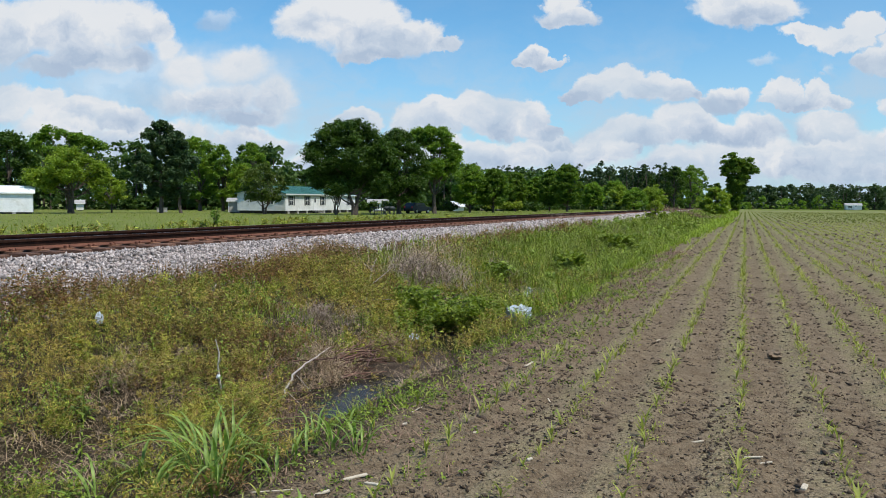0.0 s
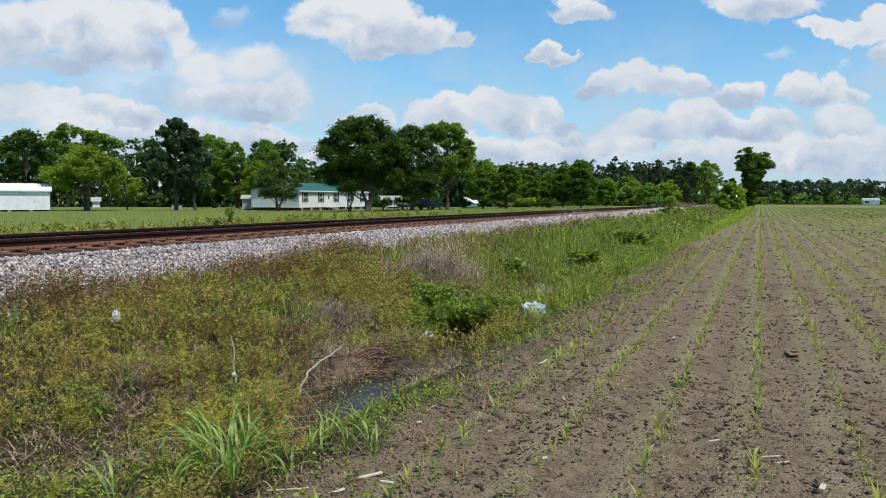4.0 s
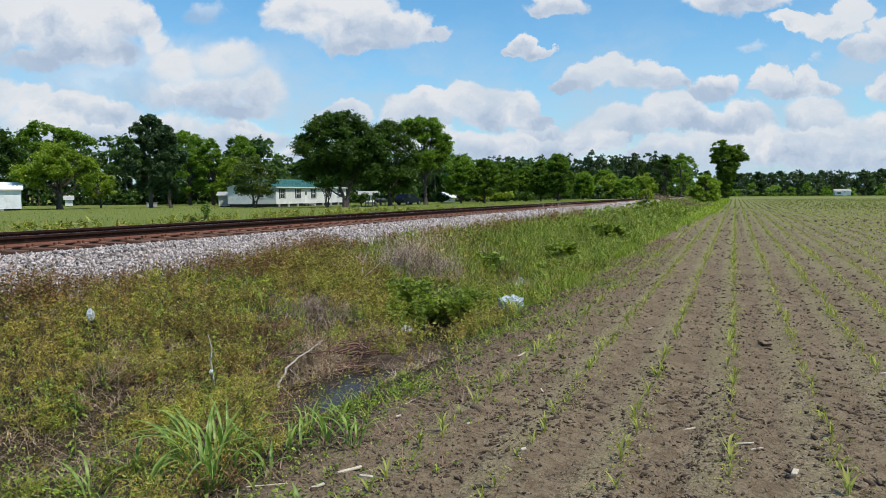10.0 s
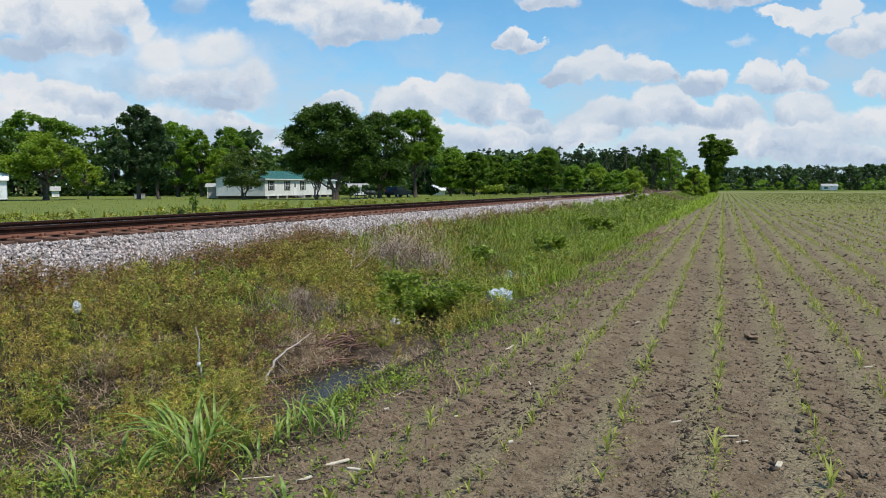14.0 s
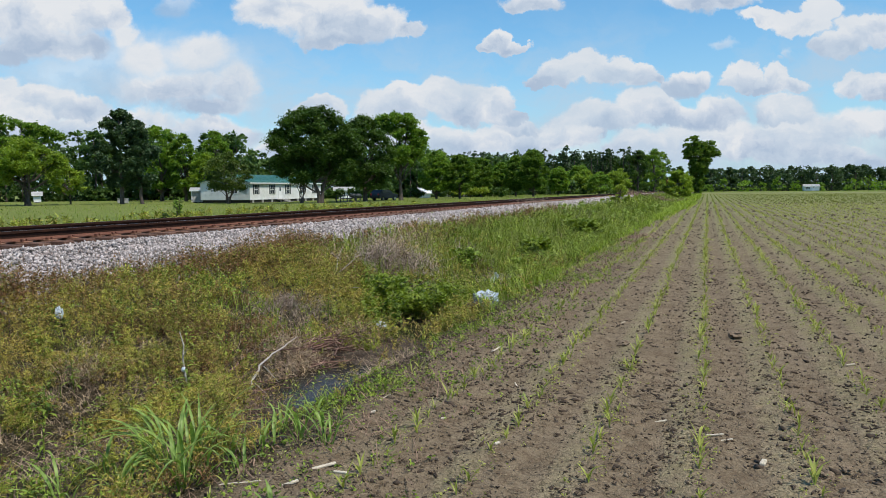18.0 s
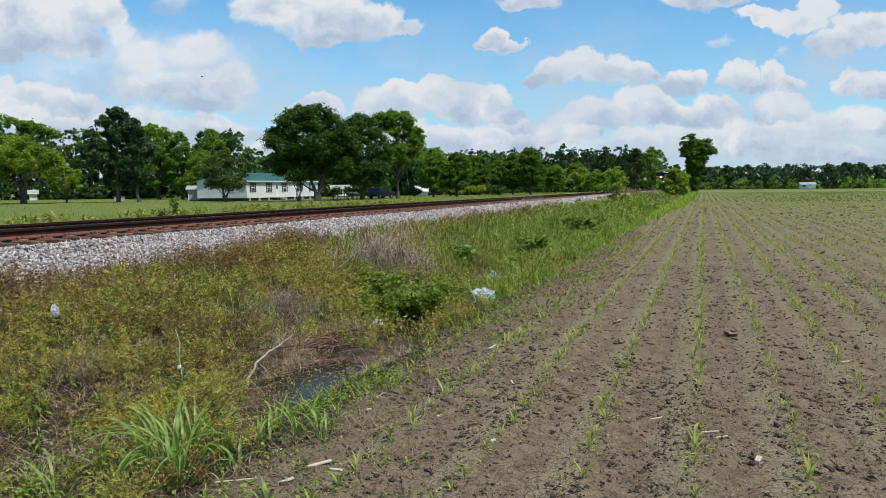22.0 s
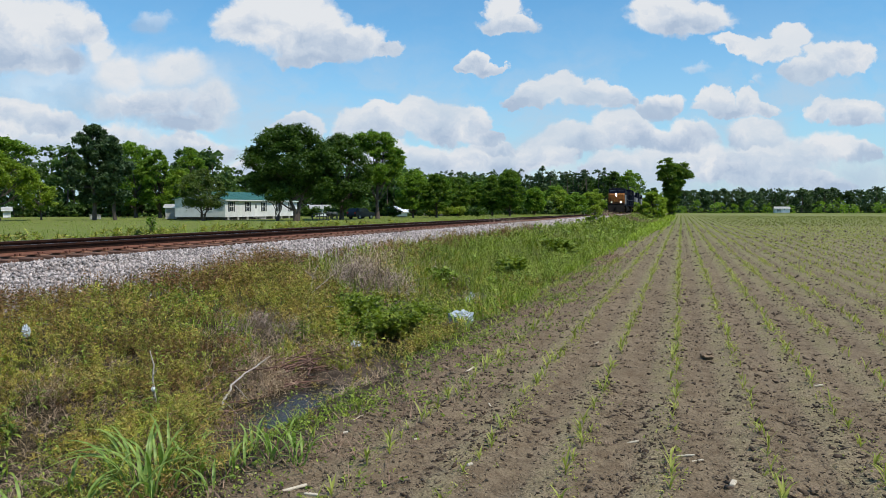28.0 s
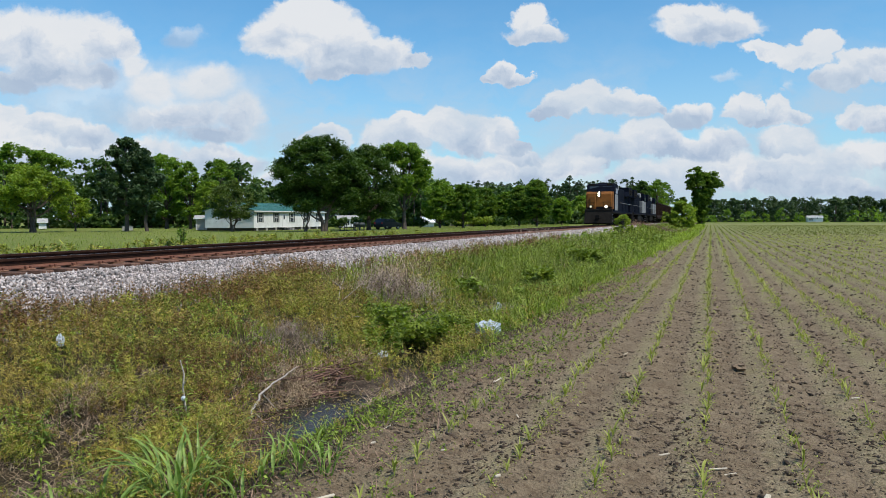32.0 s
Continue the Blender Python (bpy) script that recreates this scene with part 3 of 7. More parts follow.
def ballast():
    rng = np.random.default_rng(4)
    # a bed under the stones, its dark colour standing in for shaded gaps
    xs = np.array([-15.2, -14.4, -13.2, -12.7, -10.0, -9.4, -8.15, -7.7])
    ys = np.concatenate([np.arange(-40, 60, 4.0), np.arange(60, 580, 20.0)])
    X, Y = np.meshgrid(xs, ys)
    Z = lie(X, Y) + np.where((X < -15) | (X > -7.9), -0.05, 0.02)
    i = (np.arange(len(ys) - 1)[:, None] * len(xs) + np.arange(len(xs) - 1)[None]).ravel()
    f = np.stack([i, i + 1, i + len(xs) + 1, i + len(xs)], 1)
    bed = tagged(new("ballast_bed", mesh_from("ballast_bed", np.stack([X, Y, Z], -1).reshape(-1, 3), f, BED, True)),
                 "ballast bed under the track, coloured dark as shade between the stones", "ballast", kind="structure")
    out = []
    for y0, y1, count, s in ((4, 14, 32000, 0.033), (14, 30, 19000, 0.044), (30, 60, 10000, 0.068), (60, 150, 5000, 0.12)):
        y = rng.uniform(y0, y1, count)
        x = np.where(rng.random(count) < 0.9, rng.uniform(-9.95, -7.9, count) - np.abs(rng.normal(0, 0.12, count)), rng.uniform(-12.7, -9.9, count))
        gone = (x > -8.15 + 0.25 * np.sin(y * 1.3) + 0.2 * np.sin(y * 0.37)) & (rng.random(count) < 0.75)
        x, y = x[~gone], y[~gone]
        z = lie(x, y) + 0.025 + rng.uniform(-0.03, 0.035, len(x)) - np.where(x < -9.7, 0.045, 0)
        out.append(stones(rng, np.stack([x, y, z], 1), rng.uniform(0.6, 1.25, len(x)) * s))
    v, f = joined(*out)
    stuff("ballast_stones", "grey-white crushed stone along the railway bank", "gravel", v, f, STONE)


ballast()

# ---- trees ----
BARK = material("bark", (0.045, 0.033, 0.025), (0.13, 0.10, 0.08), 5.0, 0.95, 0.7, stretch=(3, 3, 0.6))
PALE_BARK = material("pale_bark", (0.12, 0.10, 0.085), (0.26, 0.23, 0.20), 5.0, 0.9, 0.5, stretch=(3, 3, 0.6))
OAK = leaf_material("oak_leaf", (0.026, 0.060, 0.009), (0.090, 0.155, 0.024), 0.36, patch=0.35)
ROW = leaf_material("row_tree_leaf", (0.060, 0.120, 0.016), (0.185, 0.280, 0.040), 0.48, patch=0.35)
MAPLE = leaf_material("maple_leaf", (0.075, 0.150, 0.016), (0.245, 0.370, 0.050), 0.46, patch=0.35)
LIME = leaf_material("young_leaf", (0.115, 0.190, 0.018), (0.350, 0.440, 0.060), 0.48, patch=0.35)
YELLOW = leaf_material("yellow_green_leaf", (0.180, 0.250, 0.025), (0.380, 0.440, 0.070), 0.45)
FAR_WOODS = leaf_material("distant_woods_leaf", (0.028, 0.058, 0.024), (0.085, 0.135, 0.048), 0.3, patch=0.09)
OLIVE = leaf_material("olive_leaf", (0.055, 0.092, 0.016), (0.135, 0.180, 0.040), 0.38, patch=0.4)
PINE = leaf_material("pine_needles", (0.026, 0.056, 0.022), (0.080, 0.130, 0.046), 0.2, patch=0.35)
WOODS = leaf_material("far_woods_leaf", (0.036, 0.080, 0.022), (0.120, 0.190, 0.050), 0.36, patch=0.09)


def crown_points(rng, h0, h1, radius, clumps, leaves, shape, spread=(0, 0), fill=0.25, lobes=None, side=(1, 0)):
    """Bough ends inside a crown, and leaf points in sprays round them. The crown follows an outline, or lobes (sideways, height, half width, half height)."""
    c = []
    while len(c) < clumps:
        if lobes:
            lx, lz, rx, rz = lobes[rng.choice(len(lobes), p=[q[2] * q[3] / sum(o[2] * o[3] for o in lobes) for q in lobes])]
            d = rng.normal(size=3)
            d *= rng.uniform(fill, 1.0) ** 0.5 / np.linalg.norm(d) * 0.86
            c.append(((lx + d[0] * rx) * side[0] - d[1] * rx * side[1], (lx + d[0] * rx) * side[1] + d[1] * rx * side[0], lz + d[2] * rz, 1.0))
            continue
        t = rng.random()
        r = radius * shape(t)
        a = rng.uniform(0, 2 * np.pi)
        q = r * (fill + (1 - fill) * rng.random() ** 0.45) * 0.92
        c.append((q * np.cos(a) + spread[0] * t, q * np.sin(a) + spread[1] * t, h0 + (h1 - h0) * t, r))
    c = np.array(c)
    size = radius if not lobes else max(q[2] for q in lobes)
    big = size * rng.uniform(0.13, 0.30, clumps)
    # sprays round each bough end, mostly up and outward
    per = 9
    out = c[:, :3] - [spread[0] * 0.5, spread[1] * 0.5, (h0 + h1) * 0.5]
    out /= np.linalg.norm(out, axis=1, keepdims=True) + 1e-6
    d = rng.normal(size=(clumps, per, 3)) + out[:, None] * 0.7 + [0, 0, 0.25]
    d /= np.linalg.norm(d, axis=2, keepdims=True)
    spray = (c[:, None, :3] + d * (big[:, None] * rng.uniform(0.45, 1.05, (clumps, per)))[..., None] * [1, 1, 0.8]).reshape(-1, 3)
    pick = rng.integers(0, clumps * per, leaves)
    pts = spray[pick] + rng.normal(size=(leaves, 3)) * (big[pick // per] * 0.27)[:, None] * [1, 1, 0.6]
    return c, pts


ROUND = lambda t: max(0.12, math.sin(math.pi * min(1, 0.12 + 0.88 * t)) ** 0.55)
DOME = lambda t: max(0.1, (1 - (max(0, t - 0.25) / 0.75) ** 2.2) ** 0.55 * (0.75 + t if t < 0.25 else 1))
CONE = lambda t: max(0.08, (1 - t) ** 0.75 * 0.95 + 0.06)
TOPPED = lambda t: max(0.15, 0.55 + 0.5 * math.sin(math.pi * (t * 1.15 - 0.1)))


def tree(name, label, x, y, height, width, bole, leaf, leaves, size, seed, shape=ROUND, bark=None, clumps=60, trunk=None, stems=1, lean=(0, 0),
         category="tree", group="", fill=0.25, base=None, flat=0.3, lobes=None):
    """A tapered trunk with limbs that reach into the crown, and a crown of leaf clumps."""
    rng = np.random.default_rng(seed)
    z = float(lie(x, y)) if base is None else base
    ob = thing(name, label, category, group, pose(x, y, z - 0.03))
    leaves, size, clumps = int(leaves * 1.45), size * 0.80, int(clumps * 1.5)
    h0 = bole * height
    clump, pts = crown_points(rng, h0 + height * 0.06, height - width * 0.07, width * 0.46, clumps, leaves, shape, lean, fill, lobes, (y / math.hypot(x, y), -x / math.hypot(x, y)))
    tr = trunk or height * 0.022
    limbs = []
    for s in range(stems):
        a = s * 2.4 + rng.uniform(0, 1)
        off = 0.0 if stems == 1 else 0.35
        top = np.array([lean[0] * 0.7 + (0 if stems == 1 else width * 0.25 * math.cos(a)), lean[1] * 0.7 + (0 if stems == 1 else width * 0.25 * math.sin(a)), height * 0.82])
        b0 = np.array([off * math.cos(a) * 0.4, off * math.sin(a) * 0.4, 0.0])
        line = []
        for i in range(9):
            f = i / 8
            p = b0 + (top - b0) * [f ** 1.3, f ** 1.3, f]
            p = p + rng.normal(0, width * 0.008, 3) * (0 < i)
            line.append((*p, tr * (1.35 if i == 0 else 1.0) * (1 - 0.85 * f) / (1 if stems == 1 else 1.7)))
        limbs.append(line)
    for c in clump[rng.permutation(len(clump))[: min(len(clump), 22)]]:
        f = np.clip((c[2] / height) * rng.uniform(0.45, 0.75), bole * 0.75, 0.75)
        src = limbs[rng.integers(0, stems)]
        k = min(7, int(f / 0.82 * 8))
        p0 = np.array(src[k][:3])
        r0 = src[k][3] * 0.5
        line = []
        for i in range(5):
            g = i / 4
            p = p0 + (c[:3] - p0) * [g, g, g ** 1.4]
            line.append((*p, r0 * (1 - 0.8 * g) + 0.01))
        limbs.append(line)
    v, f = tubes(limbs, 7)
    child("trunk", mesh_from("trunk", v, f, bark or BARK, True), ob)
    v, f = leaf_quads(rng, pts, rng.uniform(0.7, 1.3, len(pts)) * size, flat)
    child("crown", mesh_from("crown", v, f, leaf), ob)
    return ob


def pine(name, label, x, y, height, width, seed, leaves=9000, bole=0.12, size=0.30, group=""):
    """A pine: straight trunk, whorls of boughs, dark tufts at their ends with gaps between."""
    rng = np.random.default_rng(seed)
    ob = thing(name, label, "pine", group, pose(x, y, float(lie(x, y)) - 0.03))
    limbs = [[(rng.normal(0, .05), rng.normal(0, .05), height * f, height * 0.022 * (1.03 - f) + 0.01) for f in np.linspace(0, 0.99, 9)]]
    tips = []
    h = bole * height
    while h < height * 0.97:
        t = (h / height - bole) / (1 - bole)
        r = width * 0.5 * (1.02 - 0.8 * t ** 2.4) * (0.75 + 0.25 * min(1, t * 5)) * (0.8 + 0.25 * math.sin(h * 2.1 + seed))
        for a in rng.uniform(0, 2 * np.pi, rng.integers(3, 5)):
            rr = r * rng.uniform(0.55, 1.08)
            end = np.array([rr * np.cos(a), rr * np.sin(a), h + rr * rng.uniform(0.05, 0.55)])
            limbs.append([(end[0] * g, end[1] * g, h + (end[2] - h) * g ** 1.3, 0.055 * (1 - g) + 0.012) for g in (0, 0.35, 0.7, 1)])
            for g in (0.5, 0.75, 0.98):
                tips.append((end[0] * g, end[1] * g, h + (end[2] - h) * g ** 1.3, 0.26 + 0.20 * rr / max(width * .5, .1)))
        h += height * rng.uniform(0.03, 0.055)
    tips = np.array(tips)
    pick = rng.integers(0, len(tips), leaves)
    d = rng.normal(size=(leaves, 3)) * tips[pick, 3:4] * [0.42, 0.42, 0.5]
    v, f = tubes(limbs, 6)
    child("trunk", mesh_from("trunk", v, f, BARK, True), ob)
    v, f = leaf_quads(rng, tips[pick, :3] + d, rng.uniform(0.6, 1.2, leaves) * size, 0.1, 3.0)
    child("crown", mesh_from("crown", v, f, PINE), ob)
    return ob


def yard_trees():
    tree("broadleaf_tree", "rounded dark green broadleaf tree behind the shed", -106, 80, 12.2, 9.5, 0.18, OAK, 9000, 0.34, 1)
    tree("broadleaf_tree", "airy yellow-green tree with a bare trunk on the lawn", -82.7, 71.5, 9.6, 10.4, 0.34, LIME, 16000, 0.22, 2, DOME, clumps=50, trunk=0.2,
         lobes=((-0.3, 5.9, 4.2, 1.9), (3.1, 5.2, 2.0, 1.7), (-3.4, 4.5, 2.2, 1.5), (0.2, 7.4, 2.6, 1.0)))
    tree("broadleaf_tree", "tall open-crowned tree top above the lawn tree", -84.5, 72.6, 12.0, 8.4, 0.60, MAPLE, 8000, 0.23, 3, DOME, clumps=44, fill=0.3,
         lobes=((-1.6, 10.5, 2.4, 0.9), (-3.6, 9.6, 1.5, 0.9), (1.2, 9.9, 1.8, 1.0), (3.2, 9.2, 1.4, 0.9), (-0.5, 8.5, 3.0, 1.0)))
    tree("small_tree", "small light green tree on the lawn", -84.3, 79.5, 5.3, 4.6, 0.25, LIME, 3000, 0.26, 4, clumps=26)
    pine("pine_tree", "tall dark pine with a thick trunk on the lawn", -76.0, 80.5, 13.3, 8.2, 5, 36000, 0.2, 0.20)
    pine("pine_tree", "dark pine leaning into its taller neighbour", -73.6, 81.5, 11.4, 5.6, 6, 16000, 0.22, 0.20)
    tree("broadleaf_tree", "bright green tree behind the pine", -89.0, 103.5, 13.4, 7.6, 0.15, MAPLE, 13000, 0.25, 7)
    tree("broadleaf_tree", "bright green tree at the lawn's edge", -84.4, 104.0, 11.4, 5.6, 0.14, MAPLE, 9000, 0.25, 8)
    tree("broadleaf_tree", "light green tree beside the white house", -80.6, 107, 12.0, 6.6, 0.12, MAPLE, 11000, 0.25, 9)
    tree("broadleaf_tree", "light green low tree by the lawn", -78.0, 101.0, 8.0, 5.0, 0.16, LIME, 4000, 0.30, 10)
    tree("small_tree", "olive-green small tree in front of the white house", -59.9, 82.3, 6.9, 6.6, 0.24, OLIVE, 9000, 0.18, 11, stems=3, trunk=0.2)
    tree("crepe_myrtle", "slender many-stemmed tree in front of the house wall", -49.8, 84.0, 5.0, 4.4, 0.5, OAK, 1700, 0.22, 12, stems=4, trunk=0.13)
    tree("shade_tree", "large dark green rounded shade tree beside the house", -48.0, 85.7, 12.8, 13.2, 0.15, OAK, 40000, 0.23, 13, ROUND, clumps=190, trunk=0.42, stems=2, fill=0.15,
         lobes=((-0.9, 7.6, 4.4, 4.0), (-4.4, 6.2, 2.3, 3.0), (-5.2, 8.4, 1.3, 1.9), (3.2, 6.9, 2.6, 3.9), (-0.6, 11.0, 2.9, 1.5), (-2.6, 4.6, 3.0, 1.7), (2.0, 4.3, 2.6, 1.5), (-2.9, 10.2, 1.7, 1.6), (1.9, 10.3, 1.8, 1.5)))
    tree("shade_tree", "dark green shade tree in the yard", -46.4, 95.9, 12.2, 8.8, 0.15, OAK, 28000, 0.21, 14, clumps=100, trunk=0.3)
    tree("shade_tree", "tall airy green tree in the yard", -44.0, 103.4, 14.0, 8.2, 0.2, MAPLE, 22000, 0.22, 15, TOPPED, clumps=100, trunk=0.3, fill=0.15,
         lobes=((0.0, 11.1, 3.1, 2.6), (-2.3, 11.2, 1.8, 1.9), (2.6, 8.8, 1.9, 2.8), (0.3, 6.8, 3.3, 2.3)))
    tree("broadleaf_tree", "green tree beside the parked car", -43.5, 117.7, 8.2, 6.6, 0.16, MAPLE, 14000, 0.23, 16, clumps=100)
    tree("broadleaf_tree", "dark green tree in the yard row", -39.6, 118.7, 7.6, 5.8, 0.16, ROW, 13000, 0.23, 17, clumps=90)
    for i, (x, y, h, w, m) in enumerate(((-43.6, 144.3, 8.0, 5.9, ROW), (-41.4, 151.4, 7.3, 5.2, MAPLE), (-36.9, 146.8, 8.2, 5.3, ROW), (-32.4, 143.0, 9.2, 6.6, ROW), (-31.6, 164.6, 6.5, 5.2, MAPLE))):
        tree("street_tree", "rounded dark green tree in a row by the railway" if m is ROW else "rounded mid-green tree in a row by the railway", x, y, h, w, 0.14, m, 15000, 0.25, 20 + i, group="row of round trees", clumps=110, fill=0.12)
    tree("lone_tree", "tall lone green tree at the field's end", -2.9, 210.2, 15.3, 9.8, 0.0, ROW, 34000, 0.34, 31, TOPPED, clumps=170, trunk=0.4, lean=(1.2, 0), fill=0.05,
         lobes=((-0.9, 12.2, 3.3, 3.6), (2.9, 12.0, 2.2, 2.4), (1.8, 9.6, 2.2, 2.6), (0.4, 6.6, 2.6, 3.8), (0.2, 2.4, 1.9, 2.3), (4.5, 10.9, 1.1, 0.9)))
    tree("bush", "large rounded bright green bush beside the track", -4.9, 139.6, 5.2, 6.6, 0.0, LIME, 9000, 0.26, 32, DOME, category="bush", clumps=40, trunk=0.12)
    tree("bush", "dark straggling bush beside the lone tree", -5.6, 165, 6.4, 4.6, 0.03, OAK, 3500, 0.36, 33, DOME, category="bush", clumps=26, trunk=0.1)
    tree("bush", "small yellow-green bush on the railway bank", -7.4, 67.9, 1.95, 1.8, 0.02, YELLOW, 2600, 0.11, 34, ROUND, category="bush", clumps=24, trunk=0.03)
    for i, (x, y, h, w, m) in enumerate(((-31, 196, 6.5, 8, LIME), (-26, 190, 5.5, 7, MAPLE), (-23, 205, 7, 8, LIME), (-34, 210, 8, 9, MAPLE), (-18.5, 214, 12.0, 7.5, OAK), (-15.5, 235, 13.5, 8, MAPLE),
                                         (-20, 245, 13.0, 9, MAPLE), (-11.5 - 4, 262, 14.0, 9, MAPLE), (-24, 225, 10.5, 7.5, OAK), (-29, 240, 12, 8, OAK))):
        tree("thicket_tree", "light green roadside thicket tree" if m is LIME else "green thicket tree beside the railway", x, y, h, w, 0.03, m, 7000, 0.29, 40 + i, DOME, group="thicket along the railway", clumps=34)


yard_trees()


def woods(name, label, spots, seed, leaf, size=0.75, per=330, conifer=0.0):
    """A far belt of trees as one mass: trunks and many leaf clumps with an uneven skyline."""
    rng = np.random.default_rng(seed)
    pts, limbs = [], []
    for x, y, h, w in spots:
        z = float(lie(x, y))
        limbs.append([(x, y, z, h * 0.018), (x + rng.normal(0, .2), y, z + h * 0.5, h * 0.012), (x, y, z + h * 0.95, 0.03)])
        con = rng.random() < conifer
        c, p = crown_points(rng, h * (0.42 if con else 0.02), h * 0.97, w * (0.40 if con else 0.5), 22 if con else 24, int(per * (0.75 if con else 1)), TOPPED if con else DOME, fill=0.1)
        pts.append(p + [x, y, z])
    v, f = tubes(limbs, 5)
    ob = thing(name, label, "woods", kind="stuff")
    tagged(child("trunks", mesh_from("trunks", v, f, BARK), ob), kind="stuff")
    p = np.concatenate(pts)
    v, f = leaf_quads(rng, p, rng.uniform(0.7, 1.4, len(p)) * size, 0.2, 1.4)
    tagged(child("leaves", mesh_from("leaves", v, f, leaf), ob), kind="stuff")


def far_woods():
    r = random.Random(77)
    # behind the lawn and the houses
    woods("yard_woods", "dark mixed wood behind the lawn", [(-165 + 1.35 * i + r.uniform(-3, 3), 88 + 0.75 * i + r.uniform(-7, 7), r.uniform(10.5, 14.5) * (1.0 if i < 56 else 0.74), r.uniform(8, 12)) for i in range(80)], 61, WOODS, 0.52, 900, 0.2)
    woods("yard_understory", "dark low shrubs under the wood behind the lawn", [(-150 + 1.55 * i + r.uniform(-2, 2), 92 + 0.85 * i + r.uniform(-4, 4), r.uniform(3.5, 7.0), r.uniform(5, 8)) for i in range(70)], 67, WOODS, 0.45, 480, 0.0)
    woods("railway_understory", "dark low shrubs beyond the row of round trees", [(-66 + 0.85 * i + r.uniform(-2, 2), 158 + 0.95 * i + r.uniform(-4, 4), r.uniform(2.0, 4.0), r.uniform(5, 8)) for i in range(44)], 68, WOODS, 0.5, 280, 0.0)
    woods("house_woods", "dark wood behind the white house", [(-98 + 1.2 * i + r.uniform(-3, 3), 142 + 0.9 * i + r.uniform(-8, 8), r.uniform(7.5, 11), r.uniform(7, 10)) for i in range(46)], 62, WOODS, 0.5, 760, 0.4)
    woods("pine_woods", "tall dark pine wood beyond the yards", [(-92 + 0.82 * i + r.uniform(-3, 3), 228 + r.uniform(-10, 26), r.uniform(11.2, 14.6), r.uniform(5.0, 7.5)) for i in range(86)], 63, PINE, 0.31, 1350, 0.7)
    woods("field_woods", "dark belt of trees along the field's far side", [(-4 + 1.35 * i + r.uniform(-3, 3), 350 + r.uniform(-10, 30), r.uniform(8.5, 11.0), r.uniform(8, 12)) for i in range(128)], 64, FAR_WOODS, 0.54, 1000, 0.12)
    woods("far_track_woods", "dark trees far beyond the railway", [(-90 + 2.2 * i + r.uniform(-3, 3), 300 + r.uniform(-8, 25), r.uniform(10, 15.0), r.uniform(9, 13)) for i in range(34)], 66, WOODS, 0.75, 800, 0.2)
    woods("field_edge_bushes", "lighter green bushes along the field's far edge", [(-2 + 7.5 * i + r.uniform(-3, 3), 326 + r.uniform(-4, 6), r.uniform(2.5, 6.5), r.uniform(5, 10)) for i in range(22)], 65, MAPLE, 0.6, 240, 0.0)


far_woods()

# ---- buildings ----
SIDING = material("white_siding", (0.66, 0.67, 0.66), (0.80, 0.80, 0.78), 1.5, 0.6, 0.1, c3=(0.58, 0.58, 0.54))
GREEN_ROOF = material("green_metal_roof", (0.030, 0.120, 0.095), (0.050, 0.165, 0.130), 2.0, 0.45, 0.1)
WHITE_ROOF = material("white_metal_roof", (0.70, 0.72, 0.74), (0.84, 0.85, 0.86), 2.0, 0.4, 0.1)
SHUTTER = material("dark_shutter", (0.012, 0.018, 0.018), (0.03, 0.04, 0.04), 4.0, 0.6, 0.1)
TRIM = material("white_trim", (0.74, 0.74, 0.72), (0.82, 0.82, 0.80), 3.0, 0.5, 0.1)
DARK = material("dark_void", (0.015, 0.014, 0.012), (0.04, 0.036, 0.03), 3.0, 0.9, 0.2)
GLASS = plain("window_glass", (0.045, 0.055, 0.065), 0.08)
# concrete grey; also colours white sheds and roofs that stand in shade
BLOCK_SHADE = material("concrete_and_shade_grey", (0.26, 0.25, 0.235), (0.42, 0.41, 0.39), 3.0, 0.95, 0.3)


def lap_wall(length, z0, z1, lap=0.115):
    """Lap siding along x from 0, facing -y: each board slopes out to its lower edge."""
    line, z = [(0.1, z0)], z0
    while z < z1 - 0.01:
        t = min(lap, z1 - z)
        line += [(-0.022, z), (-0.004, z + t)]
        z += t
    return prism(line + [(0.1, z1)], 0, length)


